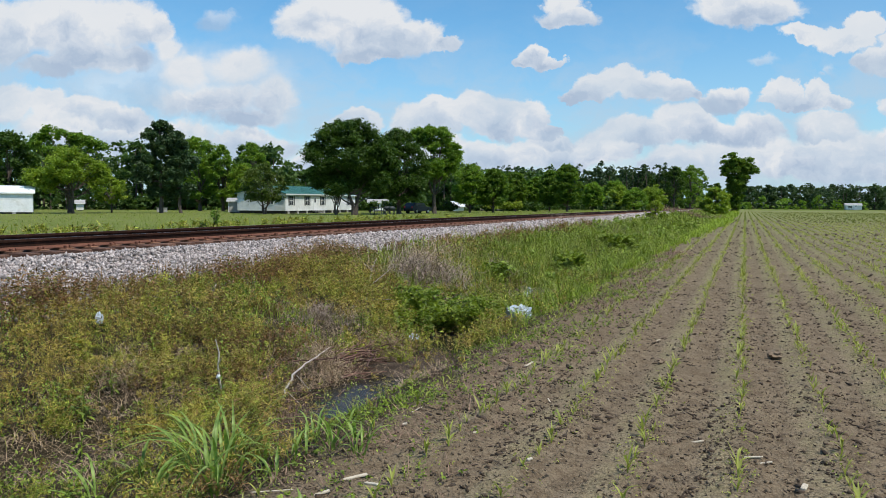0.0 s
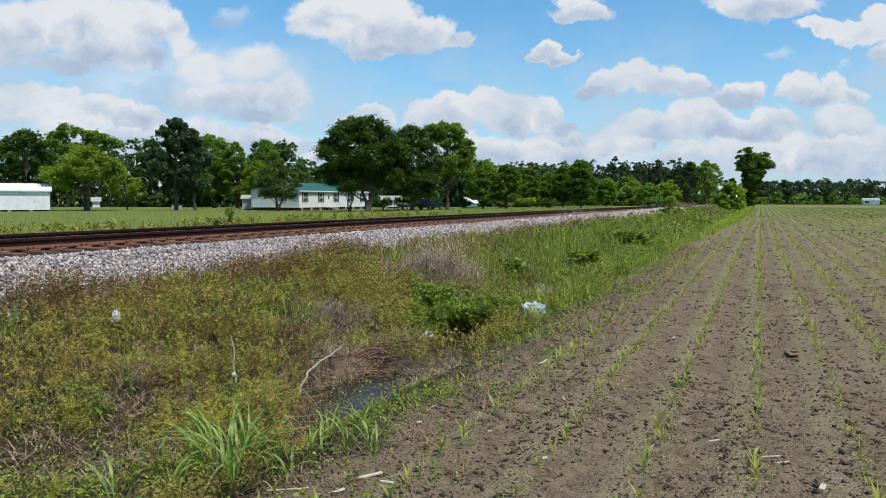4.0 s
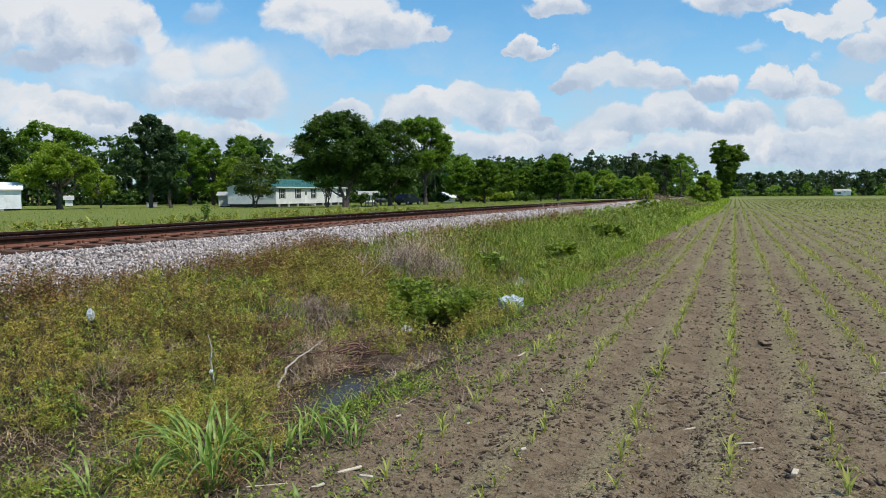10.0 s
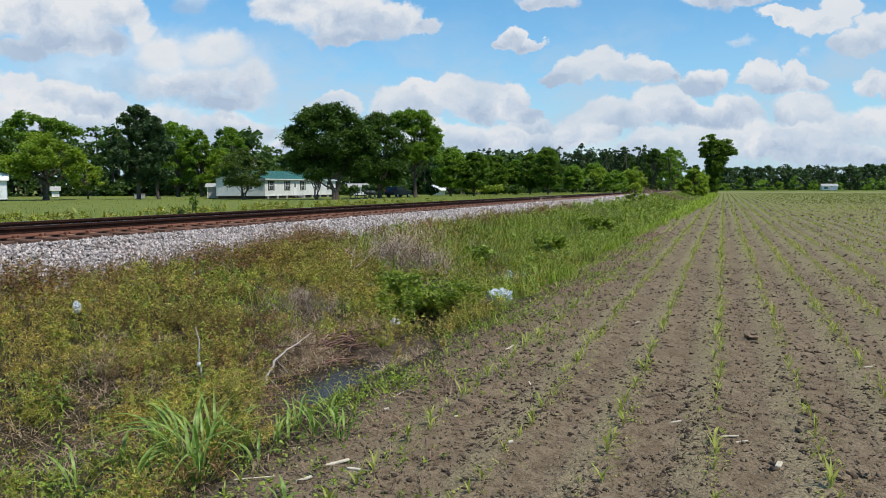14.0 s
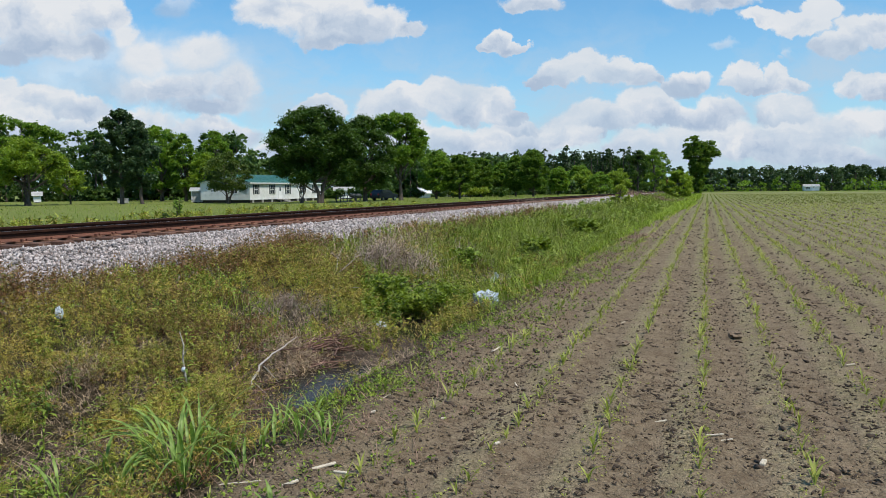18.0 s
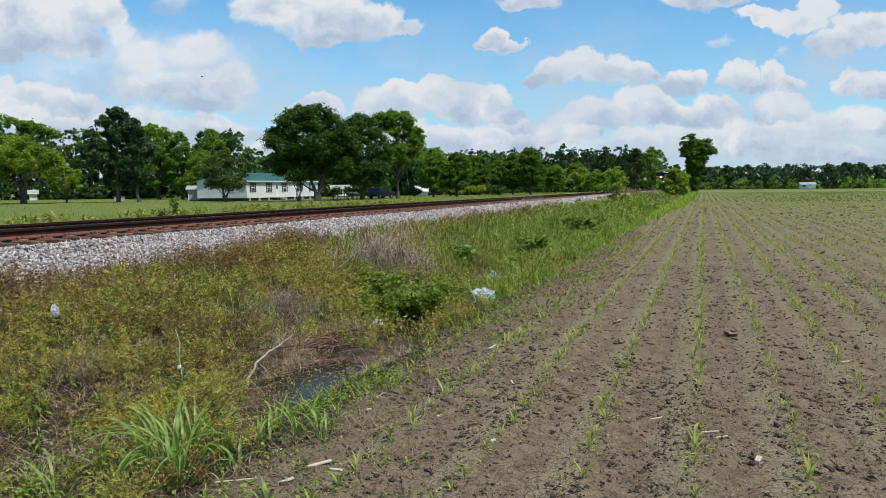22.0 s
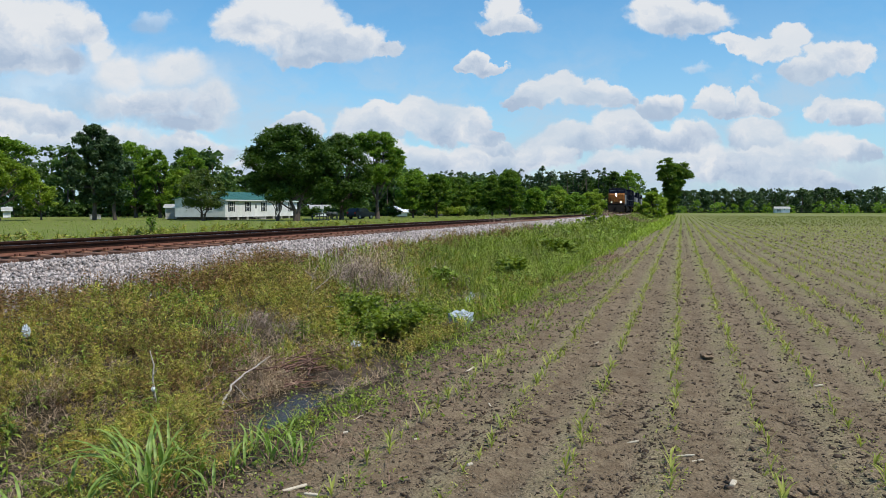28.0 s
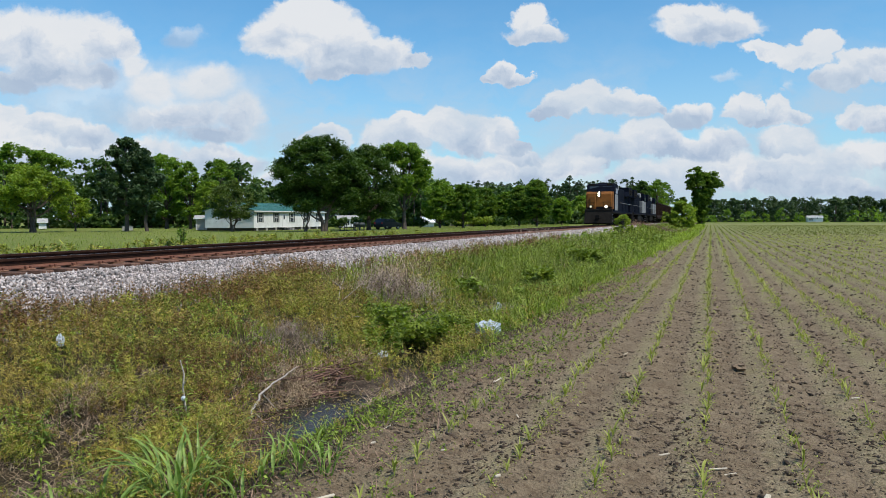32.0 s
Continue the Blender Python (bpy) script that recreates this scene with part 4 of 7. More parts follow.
def house(name, label, at, length, depth, wall_h, floor, rise, roof_mat, windows, door=None, ends=(), lap=0.115, piers=True, siding=None):
    """A long low house: lap-sided walls, pitched roof, windows with shutters on its front (-y) and on its left end."""
    siding = siding or SIDING
    h = thing(name, label, "house", at=at)
    top = floor + wall_h
    part("wall", lap_wall(length, floor, top, lap), siding, h)
    w = part("wall", lap_wall(length, floor, top, lap), siding, h)
    w.matrix_basis = pose(length, depth, 0, 0, 0, 180)
    for x, a in ((0, -90), (length, 90)):
        bm = lap_wall(depth, floor, top, lap)
        o = part("wall", bm, siding, h)
        o.matrix_basis = pose(x, depth if a < 0 else 0, 0, 0, 0, a)
        g = bmesh.new()
        v = [g.verts.new((x + s, y, z)) for s in (-0.02, 0.02) for y, z in ((0, top), (depth, top), (depth / 2, top + rise))]
        g.faces.new(v[:3]), g.faces.new(v[3:][::-1])
        for i in range(3):
            j = (i + 1) % 3
            g.faces.new((v[i], v[j], v[j + 3], v[i + 3]))
        bmesh.ops.recalc_face_normals(g, faces=g.faces[:])
        part("gable", g, siding, h)
    o = 0.3
    k = rise / (depth / 2)
    r = part("roof", prism([(-o, top - o * k), (depth / 2, top + rise), (depth + o, top - o * k), (depth + o, top - o * k + 0.07), (depth / 2, top + rise + 0.08), (-o, top - o * k + 0.07)], -o, length + o), roof_mat, h)
    seam = bmesh.new()
    n = int(length / 0.6)
    for i in range(n + 1):
        x = -o + 0.02 + i * (length + 2 * o - 0.04) / n
        s = [seam.verts.new((x + dx, y, z)) for dx in (-0.015, 0.015) for y, z in ((-o, top - o * k + 0.07), (-o, top - o * k + 0.1), (depth / 2, top + rise + 0.11), (depth / 2, top + rise + 0.08))]
        for q in ((0, 1, 2, 3), (7, 6, 5, 4), (1, 5, 6, 2), (0, 4, 5, 1)):
            seam.faces.new([s[i2] for i2 in q])
    part("roof_seams", seam, roof_mat, r)
    part("fascia", boxes((-o, length + o, -o - 0.02, -o + 0.005, top - o * k - 0.09, top - o * k + 0.06)), TRIM, h)
    for x in (-0.025, length - 0.045):
        part("corner_board", boxes((x, x + 0.07, -0.035, 0.03, floor, top)), TRIM, h)
    # dark sheets behind the piers stand in for the shade under the floor
    part("underfloor_shade", boxes((0.15, length - 0.15, 0.12, 0.2, 0, floor), (0.15, 0.23, 0.2, depth - 0.2, 0, floor), (length - 0.23, length - 0.15, 0.2, depth - 0.2, 0, floor)), DARK, h)
    if piers:
        for i in range(int(length / 2.4)):
            part("pier", boxes((0.6 + 2.4 * i, 1.0 + 2.4 * i, 0.0, 0.1, 0, floor)), BLOCK_SHADE, h)

    def window(x, z, ww, hh, rot=None, shutters=True):
        wn = thing("window", "", "", at=rot or pose(x, 0, z))
        wn.parent = h
        part("window_frame", boxes((-ww / 2 - 0.06, ww / 2 + 0.06, -0.06, 0.0, hh, hh + 0.07), (-ww / 2 - 0.06, ww / 2 + 0.06, -0.07, 0.0, -0.06, 0.0), (-ww / 2 - 0.06, -ww / 2, -0.06, 0, 0, hh), (ww / 2, ww / 2 + 0.06, -0.06, 0, 0, hh),
                                   (-ww / 2, ww / 2, -0.05, -0.01, hh / 2 - 0.025, hh / 2 + 0.025), (-0.015, 0.015, -0.045, -0.01, 0, hh)), TRIM, wn)
        for z0 in (0, hh / 2 + 0.025):
            part("pane", boxes((-ww / 2, ww / 2, -0.035, -0.025, z0, z0 + hh / 2 - 0.025)), GLASS, wn)
        if shutters:
            for s in (-1, 1):
                bm = boxes((s * (ww / 2 + 0.2) - 0.14, s * (ww / 2 + 0.2) + 0.14, -0.055, -0.022, -0.05, hh + 0.05))
                for i in range(3):
                    box(bm, s * (ww / 2 + 0.2) - 0.11, s * (ww / 2 + 0.2) + 0.11, -0.065, -0.05, 0.02 + i * hh / 3, 0.02 + (i + 0.8) * hh / 3)
                part("shutter", bm, SHUTTER, wn, "dark panelled shutter")

    for x, ww, hh in windows:
        window(x, top - 0.35 - hh, ww, hh)
    for y, ww, hh in ends:
        window(0, 0, ww, hh, pose(0, y, top - 0.4 - hh, 0, 0, -90), False)
    if door:
        d = part("door", boxes((door - 0.45, door + 0.45, -0.05, 0.0, floor + 0.03, floor + 2.05), bevel=0.01), TRIM, h, "white front door")
        part("pane", boxes((door - 0.2, door + 0.2, -0.06, -0.045, floor + 1.2, floor + 1.8)), GLASS, d)
        rows = [(door - 0.75, door + 0.75, -1.0, -0.03, floor - 0.12, floor - 0.02)]
        for i in range(3):
            rows.append((door - 0.6, door + 0.6, -1.3 - 0.28 * i, -1.0 - 0.28 * i, max(0, floor - 0.3 - 0.18 * i), max(0.05, floor - 0.2 - 0.18 * i)))
        part("steps", boxes(*rows), BLOCK_SHADE, d)
    return h


def buildings():
    # the long white house, its front to the railway
    house("white_house", "long white lap-sided house with a green metal roof and dark shutters", pose(-60.2, 87.6, 0.42, 0, 0, 90), 20.0, 8.3, 2.45, 0.42, 1.15, GREEN_ROOF,
          [(1.5, 0.85, 1.3), (5.6, 0.85, 1.3), (9.9, 0.85, 1.3), (14.2, 0.85, 1.3), (18.0, 0.85, 1.3)], 7.7, [(2.5, 0.9, 1.1)])
    # grey walls and roof here paint the shade on a white shed
    house("small_shed", "small white outbuilding behind the house, coloured grey for its shade", pose(-70.4, 88.0, 0.42, 0, 0, 30), 1.7, 2.0, 1.75, 0.12, 0.3, BLOCK_SHADE, [], piers=False, siding=BLOCK_SHADE)
    house("storage_shed", "long white lap-sided shed with a white metal roof on the lawn", pose(-92.1, 57.1, 0.42, 0, 0, 50), 12.5, 3.6, 2.55, 0.22, 0.75, WHITE_ROOF, [], lap=0.2)
    # roof greyed to stand in for the shade of the trees before it
    house("white_house", "white house half hidden behind the yard trees", pose(-64.3, 120.2, 0.42, 0, 0, 30), 3.4, 5.0, 1.5, 0.2, 0.5, BLOCK_SHADE, [(1.2, 0.7, 0.8)])
    house("carport", "small white outbuilding with a pale roof among the trees", pose(-52.0, 131.0, 0.42, 0, 0, 25), 2.2, 2.6, 1.0, 0.1, 0.8, WHITE_ROOF, [], piers=False)
    house("garage", "small garage with a white gabled roof", pose(-48.4, 153.0, 0.42, 0, 0, 100), 5.0, 5.5, 2.0, 0.1, 1.6, WHITE_ROOF, [(2.5, 1.2, 0.9)], piers=False, siding=BLOCK_SHADE)
    house("distant_house", "small white house across the field before the woods", pose(36.0, 322.0, 0.0, 0, 0, 0), 5.4, 6.0, 1.7, 0.2, 0.75, BLOCK_SHADE, [(1.3, 0.7, 0.8)], 3.4)
    # grey roof as painted tree shade
    house("distant_shed", "white shed beyond the lawn trees", pose(-107.0, 93.3, 0.42, 0, 0, 48), 1.1, 1.5, 1.3, 0.1, 0.4, BLOCK_SHADE, [], piers=False)
    # ramp with handrails beside the house; the dark colour stands in for tree shade
    r = thing("porch_ramp", "wooden ramp with handrails beside the house, coloured dark for tree shade", "ramp", at=pose(-47.9, 90.4, 0.42, 0, 0, 60))
    part("ramp_deck", prism([(-0.6, 0.0), (0.6, 0.0), (0.6, 0.1), (-0.6, 0.1)], 0, 3.4), SHUTTER, r)
    for s in (-0.55, 0.55):
        bm = bmesh.new()
        rod(bm, (0, s, 0.95), (3.4, s, 0.95), 0.04)
        part("handrail", bm, SHUTTER, r)
        for x in (0.1, 1.2, 2.3, 3.3):
            part("post", boxes((x - 0.04, x + 0.04, s - 0.04, s + 0.04, 0.1, 0.95)), SHUTTER, r)
    b = thing("feed_box", "weathered grey box on the lawn by the pine", "box", at=pose(-83.0, 88.0, 0.42, 0, 0, 40))
    part("box_body", boxes((-0.75, 0.75, -0.4, 0.4, 0, 0.62), bevel=0.02), BLOCK_SHADE, b)
    part("box_lid", boxes((-0.8, 0.8, -0.45, 0.45, 0.62, 0.69), bevel=0.02), BLOCK_SHADE, b)
    for x, y in ((-46.6, 92.6), (-45.6, 92.0)):
        g = thing("barbecue_grill", "dark covered barbecue standing by the house", "grill", at=pose(x, y, 0.42, 0, 0, 50))
        bm = bmesh.new()
        bmesh.ops.create_uvsphere(bm, u_segments=14, v_segments=8, radius=0.42, matrix=Matrix.Translation((0, 0, 0.85)) @ Matrix.Diagonal((1.3, 0.9, 0.8, 1)))
        part("grill_hood", bm, SHUTTER, g, smooth=True)
        for sx in (-0.35, 0.35):
            for sy in (-0.2, 0.2):
                part("leg", boxes((sx - 0.03, sx + 0.03, sy - 0.03, sy + 0.03, 0, 0.7)), SHUTTER, g)


buildings()

# ---- parked car ----
NAVY = plain("navy_paint", (0.006, 0.009, 0.018), 0.35)
TYRE = material("rubber", (0.012, 0.012, 0.012), (0.03, 0.03, 0.03), 10.0, 0.9, 0.2)
CHROME = plain("bright_metal", (0.6, 0.6, 0.6), 0.25, 1.0)
LAMP_RED = plain("red_lens", (0.35, 0.02, 0.02), 0.3)


def parked_car(at):
    c = thing("parked_car", "dark blue sport utility car parked under the yard trees", "car", at=at)
    body = prism([(-2.3, 0.35), (2.3, 0.35), (2.35, 0.8), (2.25, 1.0), (1.1, 1.1), (0.55, 1.62), (-1.7, 1.68), (-2.25, 1.1), (-2.35, 0.75)], -0.9, 0.9)
    bmesh.ops.bevel(body, geom=body.edges[:], offset=0.06, segments=2, affect="EDGES")
    part("body", body, NAVY, c)
    for s in (-1, 1):
        g = bmesh.new()
        v = [g.verts.new((s * 0.905, y, z)) for y, z in ((0.95, 1.13), (0.5, 1.55), (-0.45, 1.58), (-0.45, 1.12))]
        g.faces.new(v)
        part("side_window", g, GLASS, c)
        g = bmesh.new()
        v = [g.verts.new((s * 0.905, y, z)) for y, z in ((-0.55, 1.12), (-0.55, 1.58), (-1.6, 1.6), (-1.95, 1.13))]
        g.faces.new(v)
        part("side_window", g, GLASS, c)
        part("tail_lamp", boxes((s * 0.72 - 0.12, s * 0.72 + 0.12, -2.36, -2.28, 0.85, 1.1)), LAMP_RED, c)
        part("headlamp", boxes((s * 0.68 - 0.18, s * 0.68 + 0.18, 2.27, 2.36, 0.72, 0.92)), CHROME, c)
        for y in (-1.4, 1.45):
            bm = bmesh.new()
            rod(bm, (s * 0.72, y, 0.35), (s * 0.93, y, 0.35), 0.35, seg=20)
            w = part("wheel", bm, TYRE, c)
            bm = bmesh.new()
            rod(bm, (s * 0.92, y, 0.35), (s * 0.945, y, 0.35), 0.22, seg=14)
            part("rim", bm, CHROME, w)


parked_car(pose(-46.9, 103.6, 0.42, 0, 0, -14))

# ---- train ----
BLUE = material("dark_blue_paint", (0.005, 0.0065, 0.012), (0.010, 0.013, 0.022), 0.8, 0.95, 0.05, spec=0.03)
GOLD = material("orange_gold_paint", (0.165, 0.060, 0.011), (0.235, 0.088, 0.016), 0.9, 0.6, 0.05, c3=(0.125, 0.046, 0.013), spec=0.2)
GREY = material("light_grey_paint", (0.17, 0.175, 0.18), (0.27, 0.275, 0.28), 0.9, 0.7, 0.05, c3=(0.17, 0.16, 0.15), spec=0.2)
BLACK = material("grimy_black", (0.008, 0.007, 0.006), (0.022, 0.019, 0.016), 2.0, 0.9, 0.2, spec=0.1)
HOPPER = material("hopper_brown", (0.020, 0.011, 0.008), (0.042, 0.024, 0.018), 0.8, 0.9, 0.2, spec=0.1)
DIM = plain("unlit_lens", (0.25, 0.25, 0.24), 0.2)
BEAM = plain("lit_headlight", (1.0, 0.86, 0.62), 0.3, 0.0, 22.0)
FAINT = plain("faint_headlight", (1.0, 0.86, 0.62), 0.3, 0.0, 0.5)
WHEELSETS = []


def wheelset(parent, y, r=0.52):
    """An axle with two flanged wheels, turning about its middle."""
    bm = bmesh.new()
    rod(bm, (-0.75, 0, 0), (0.75, 0, 0), 0.09, seg=10)
    for s in (-1, 1):
        rod(bm, (s * 0.68, 0, 0), (s * 0.72, 0, 0), r + 0.03, seg=24)
        rod(bm, (s * 0.72, 0, 0), (s * 0.83, 0, 0), r, seg=24)
        for k in range(3):
            a = k * math.pi / 3
            box(bm, s * 0.84 - 0.012, s * 0.84 + 0.012, -0.05 + 0.0, 0.05, -r * 0.7, r * 0.7)
    w = part("wheelset", bm, BLACK, parent, "dark steel wheelset")
    w.matrix_basis = pose(0, y, r)
    WHEELSETS.append((w, y, r))
    return w


def truck(parent, y, axles, gap):
    """A bogie: two side frames with journal boxes and springs; the wheelsets are parts of the vehicle."""
    half = gap * (axles - 1) / 2
    bm = bmesh.new()
    for s in (-1, 1):
        box(bm, s * 0.98 - 0.09, s * 0.98 + 0.09, y - half - 0.5, y + half + 0.5, 0.62, 0.92, bevel=0.04)
        for i in range(axles):
            yy = y - half + gap * i
            box(bm, s * 1.05 - 0.12, s * 1.05 + 0.12, yy - 0.2, yy + 0.2, 0.36, 0.72, bevel=0.04)
            if i < axles - 1:
                for dy in (0.35, 0.6):
                    rod(bm, (s * 1.05, yy + gap * dy, 0.4), (s * 1.05, yy + gap * dy, 0.66), 0.11, seg=10)
    box(bm, -0.9, 0.9, y - 0.3, y + 0.3, 0.6, 1.0)
    part("bogie_frame", bm, BLACK, parent)
    for i in range(axles):
        wheelset(parent, y - half + gap * i)


def locomotive(label, lamp):
    """A six-axle road diesel, nose towards -y, origin on the rails under its front coupler."""
    L = 22.0
    c = thing("locomotive", label, "locomotive", "locomotives of the train")
    # frame and pilot
    part("underframe", boxes((-1.5, 1.5, 0.5, L - 0.5, 1.25, 1.55), bevel=0.03), BLACK, c)
    for y, s in ((0.55, -1), (L - 0.55, 1)):
        bm = prism([(y, 0.12), (y + s * 0.45, 0.22), (y + s * 0.05, 1.5), (y - s * 0.2, 1.5), (y - s * 0.2, 0.12)], -1.45, 1.45)
        part("snow_plow", bm, BLACK, c, "black pilot plate and plow")
        bm = boxes((-0.16, 0.16, min(y, y + s * 0.75), max(y, y + s * 0.75), 0.72, 1.0), (-0.24, 0.24, min(y + s * 0.55, y + s * 0.8), max(y + s * 0.55, y + s * 0.8), 0.68, 1.08), bevel=0.03)
        part("coupler", bm, BLACK, c)
        for x in (-1.3, -0.5, 0.5, 1.3):
            part("handrail_post", rod(bmesh.new(), (x, y, 1.5), (x, y, 2.45), 0.022, seg=6), BLACK, c)
        for x in (-1.3, 0.4):
            part("end_handrail", rod(bmesh.new(), (x, y, 2.45), (x + 0.9, y, 2.45), 0.022, seg=6), BLACK, c)
    part("anticlimber", boxes((-1.45, 1.45, 0.45, 0.85, 1.5, 1.72), bevel=0.04), BLACK, c)
    # nose
    nose = prism([(0.95, 1.55), (0.86, 2.0), (0.95, 3.35), (1.25, 3.6), (2.9, 3.62), (2.9, 1.55)], -1.42, 1.42)
    bmesh.ops.bevel(nose, geom=[e for e in nose.edges if abs(e.verts[0].co.x - e.verts[1].co.x) < 1e-4 and e.verts[0].co.y + e.verts[1].co.y < 4], offset=0.18, segments=3, affect="EDGES")
    part("nose", nose, GOLD, c, "orange-gold short nose")
    part("nose_door", boxes((-0.95, -0.35, 0.80, 0.9, 1.75, 3.1), bevel=0.02), GOLD, c)
    part("nose_stripe", boxes((-1.38, 1.38, 0.835, 0.86, 1.76, 1.9)), BLUE, c)
    # cab
    cab = prism([(2.0, 3.55), (2.25, 4.28), (2.6, 4.55), (5.0, 4.55), (5.0, 1.55), (2.3, 1.55)], -1.5, 1.5)
    bmesh.ops.bevel(cab, geom=[e for e in cab.edges if e.verts[0].co.z + e.verts[1].co.z > 8.4], offset=0.1, segments=2, affect="EDGES")
    part("cab", cab, BLUE, c, "dark blue cab")
    for s in (-1, 1):
        part("cab_side_panel", boxes((s * 1.505 - 0.012, s * 1.505 + 0.012, 2.35, 4.95, 1.6, 3.35)), GREY, c, "light grey cab side")
        part("side_window", boxes((s * 1.52 - 0.015, s * 1.52 + 0.015, 2.9, 3.6, 3.42, 4.0)), GLASS, c)
        part("side_window", boxes((s * 1.52 - 0.015, s * 1.52 + 0.015, 3.75, 4.45, 3.42, 4.0)), GLASS, c)
        w = part("windshield", boxes((s * 0.72 - 0.5, s * 0.72 + 0.5, -0.02, 0.02, 0.0, 0.58), bevel=0.015), GLASS, c)
        w.matrix_basis = pose(0, 2.07, 3.66, -18.9)
        part("number_board", boxes((s * 0.95 - 0.3, s * 0.95 + 0.3, 2.32, 2.5, 4.3, 4.5)), BLACK, c)
        part("cab_steps", boxes((s * 1.3 - 0.15, s * 1.3 + 0.15, 0.75, 1.25, 0.4, 0.45), (s * 1.3 - 0.15, s * 1.3 + 0.15, 0.8, 1.25, 0.75, 0.8), (s * 1.3 - 0.15, s * 1.3 + 0.15, 0.85, 1.25, 1.1, 1.15)), GREY, c)
        hl = bmesh.new()
        rod(hl, (s * 0.82, 0.42, 1.98), (s * 0.82, 0.5, 1.98), 0.12, seg=16)
        part("ditch_light", hl, lamp if s > 0 or lamp is DIM else FAINT, c)
        part("ditch_light_box", boxes((s * 0.82 - 0.18, s * 0.82 + 0.18, 0.5, 0.85, 1.72, 2.16)), BLACK, c)
    part("headlight_box", boxes((-0.2, 0.2, 0.86, 1.1, 3.04, 3.6), bevel=0.03), BLACK, c)
    for z in (3.2, 3.44):
        hl = bmesh.new()
        rod(hl, (0, 0.80, z), (0, 0.87, z), 0.11, seg=16)
        part("headlight", hl, lamp, c)
    # hood
    part("hood", boxes((-1.0, 1.0, 5.0, 16.2, 1.55, 4.3), bevel=0.08), BLUE, c, "dark blue engine hood")
    for i in range(9):
        for s in (-1, 1):
            part("hood_door", boxes((s * 1.01 - 0.015, s * 1.01 + 0.015, 8.0 + i * 0.9, 8.8 + i * 0.9, 1.75, 3.5)), BLUE, c)
    part("inverter_cabinet", boxes((-1.48, -1.0, 5.0, 7.6, 1.55, 3.4), bevel=0.05), GREY, c)
    part("equipment_cabinet", boxes((1.0, 1.48, 5.0, 7.8, 1.55, 3.7), bevel=0.05), BLUE, c)
    part("blower_duct", boxes((-1.2, 1.2, 7.0, 8.4, 3.9, 4.55), bevel=0.1), GREY, c)
    part("exhaust", boxes((-0.35, 0.35, 11.0, 12.2, 4.3, 4.6), bevel=0.04), BLACK, c)
    part("radiator", prism([(16.2, 3.5), (16.6, 4.1), (16.6, 4.65), (21.0, 4.65), (21.0, 3.5)], -1.5, 1.5), BLUE, c, "flared radiator section")
    part("rear_hood", boxes((-1.0, 1.0, 16.2, 21.0, 1.55, 3.5), bevel=0.05), BLUE, c)
    bm = boxes(*[(-1.53, 1.53, 16.8 + i * 0.35, 16.98 + i * 0.35, 3.7, 4.45) for i in range(12)])
    part("radiator_grille", bm, BLACK, c)
    part("horn", boxes((-0.3, 0.3, 5.6, 5.9, 4.45, 4.65)), BLACK, c)
    part("antenna_dome", boxes((-0.5, 0.5, 3.4, 4.2, 4.55, 4.68), bevel=0.04), BLACK, c)
    part("fuel_tank", boxes((-1.4, 1.4, 8.2, 13.6, 0.32, 1.25), bevel=0.15), BLACK, c, "grimy dark fuel tank")
    part("air_reservoir", rod(bmesh.new(), (1.25, 7.0, 1.05), (1.25, 8.1, 1.05), 0.17, seg=12), BLACK, c)
    for s in (-1, 1):
        for y in np.arange(5.4, 21.2, 1.6):
            part("handrail_post", rod(bmesh.new(), (s * 1.46, y, 1.55), (s * 1.46, y, 2.5), 0.02, seg=6), BLUE, c)
        part("side_handrail", rod(bmesh.new(), (s * 1.46, 5.4, 2.5), (s * 1.46, 21.0, 2.5), 0.022, seg=6), GREY, c)
        part("walkway_sill", boxes((s * 1.49 - 0.02, s * 1.49 + 0.02, 0.8, L - 0.8, 1.36, 1.56)), BLUE, c)
    truck(c, 4.0, 3, 1.85)
    truck(c, 17.9, 3, 1.85)
    return c


def hopper_car():
    L = 16.0
    c = thing("hopper_car", "dark brown open coal hopper car", "hopper car", "hopper cars of the train")
    body = prism([(0.6, 1.35), (1.0, 3.75), (L - 1.0, 3.75), (L - 0.6, 1.35), (L - 3.4, 0.75), (3.4, 0.75)], -1.5, 1.5)
    part("hopper_body", body, HOPPER, c)
    for s in (-1, 1):
        for i in range(11):
            y = 1.3 + i * (L - 2.6) / 10
            part("side_rib", boxes((s * 1.54 - 0.05, s * 1.54 + 0.05, y - 0.06, y + 0.06, 1.35, 3.75)), HOPPER, c)
        part("top_rail", boxes((s * 1.54 - 0.06, s * 1.54 + 0.06, 0.8, L - 0.8, 3.68, 3.86)), HOPPER, c)
        part("side_sill", boxes((s * 1.5 - 0.06, s * 1.5 + 0.06, 0.3, L - 0.3, 1.05, 1.35)), HOPPER, c)
    for y0, y1 in ((-0.1, 0.4), (L - 0.4, L + 0.1)):
        part("coupler", boxes((-0.2, 0.2, y0, y1, 0.72, 1.05)), BLACK, c)
    coal = bmesh.new()
    bmesh.ops.create_grid(coal, x_segments=6, y_segments=26, size=1.0)
    for v in coal.verts:
        v.co = Vector((v.co.x * 1.44, L / 2 + v.co.y * (L / 2 - 1.1), 3.7 + 0.35 * (1 - v.co.x ** 2) * (0.7 + 0.3 * math.sin(v.co.y * 9)) + 0.05 * noise.noise(v.co * 9)))
    part("coal_load", coal, BLACK, c, "heaped black coal")
    truck(c, 2.3, 2, 1.78)
    truck(c, L - 2.3, 2, 1.78)
    return c


TRAIN = []


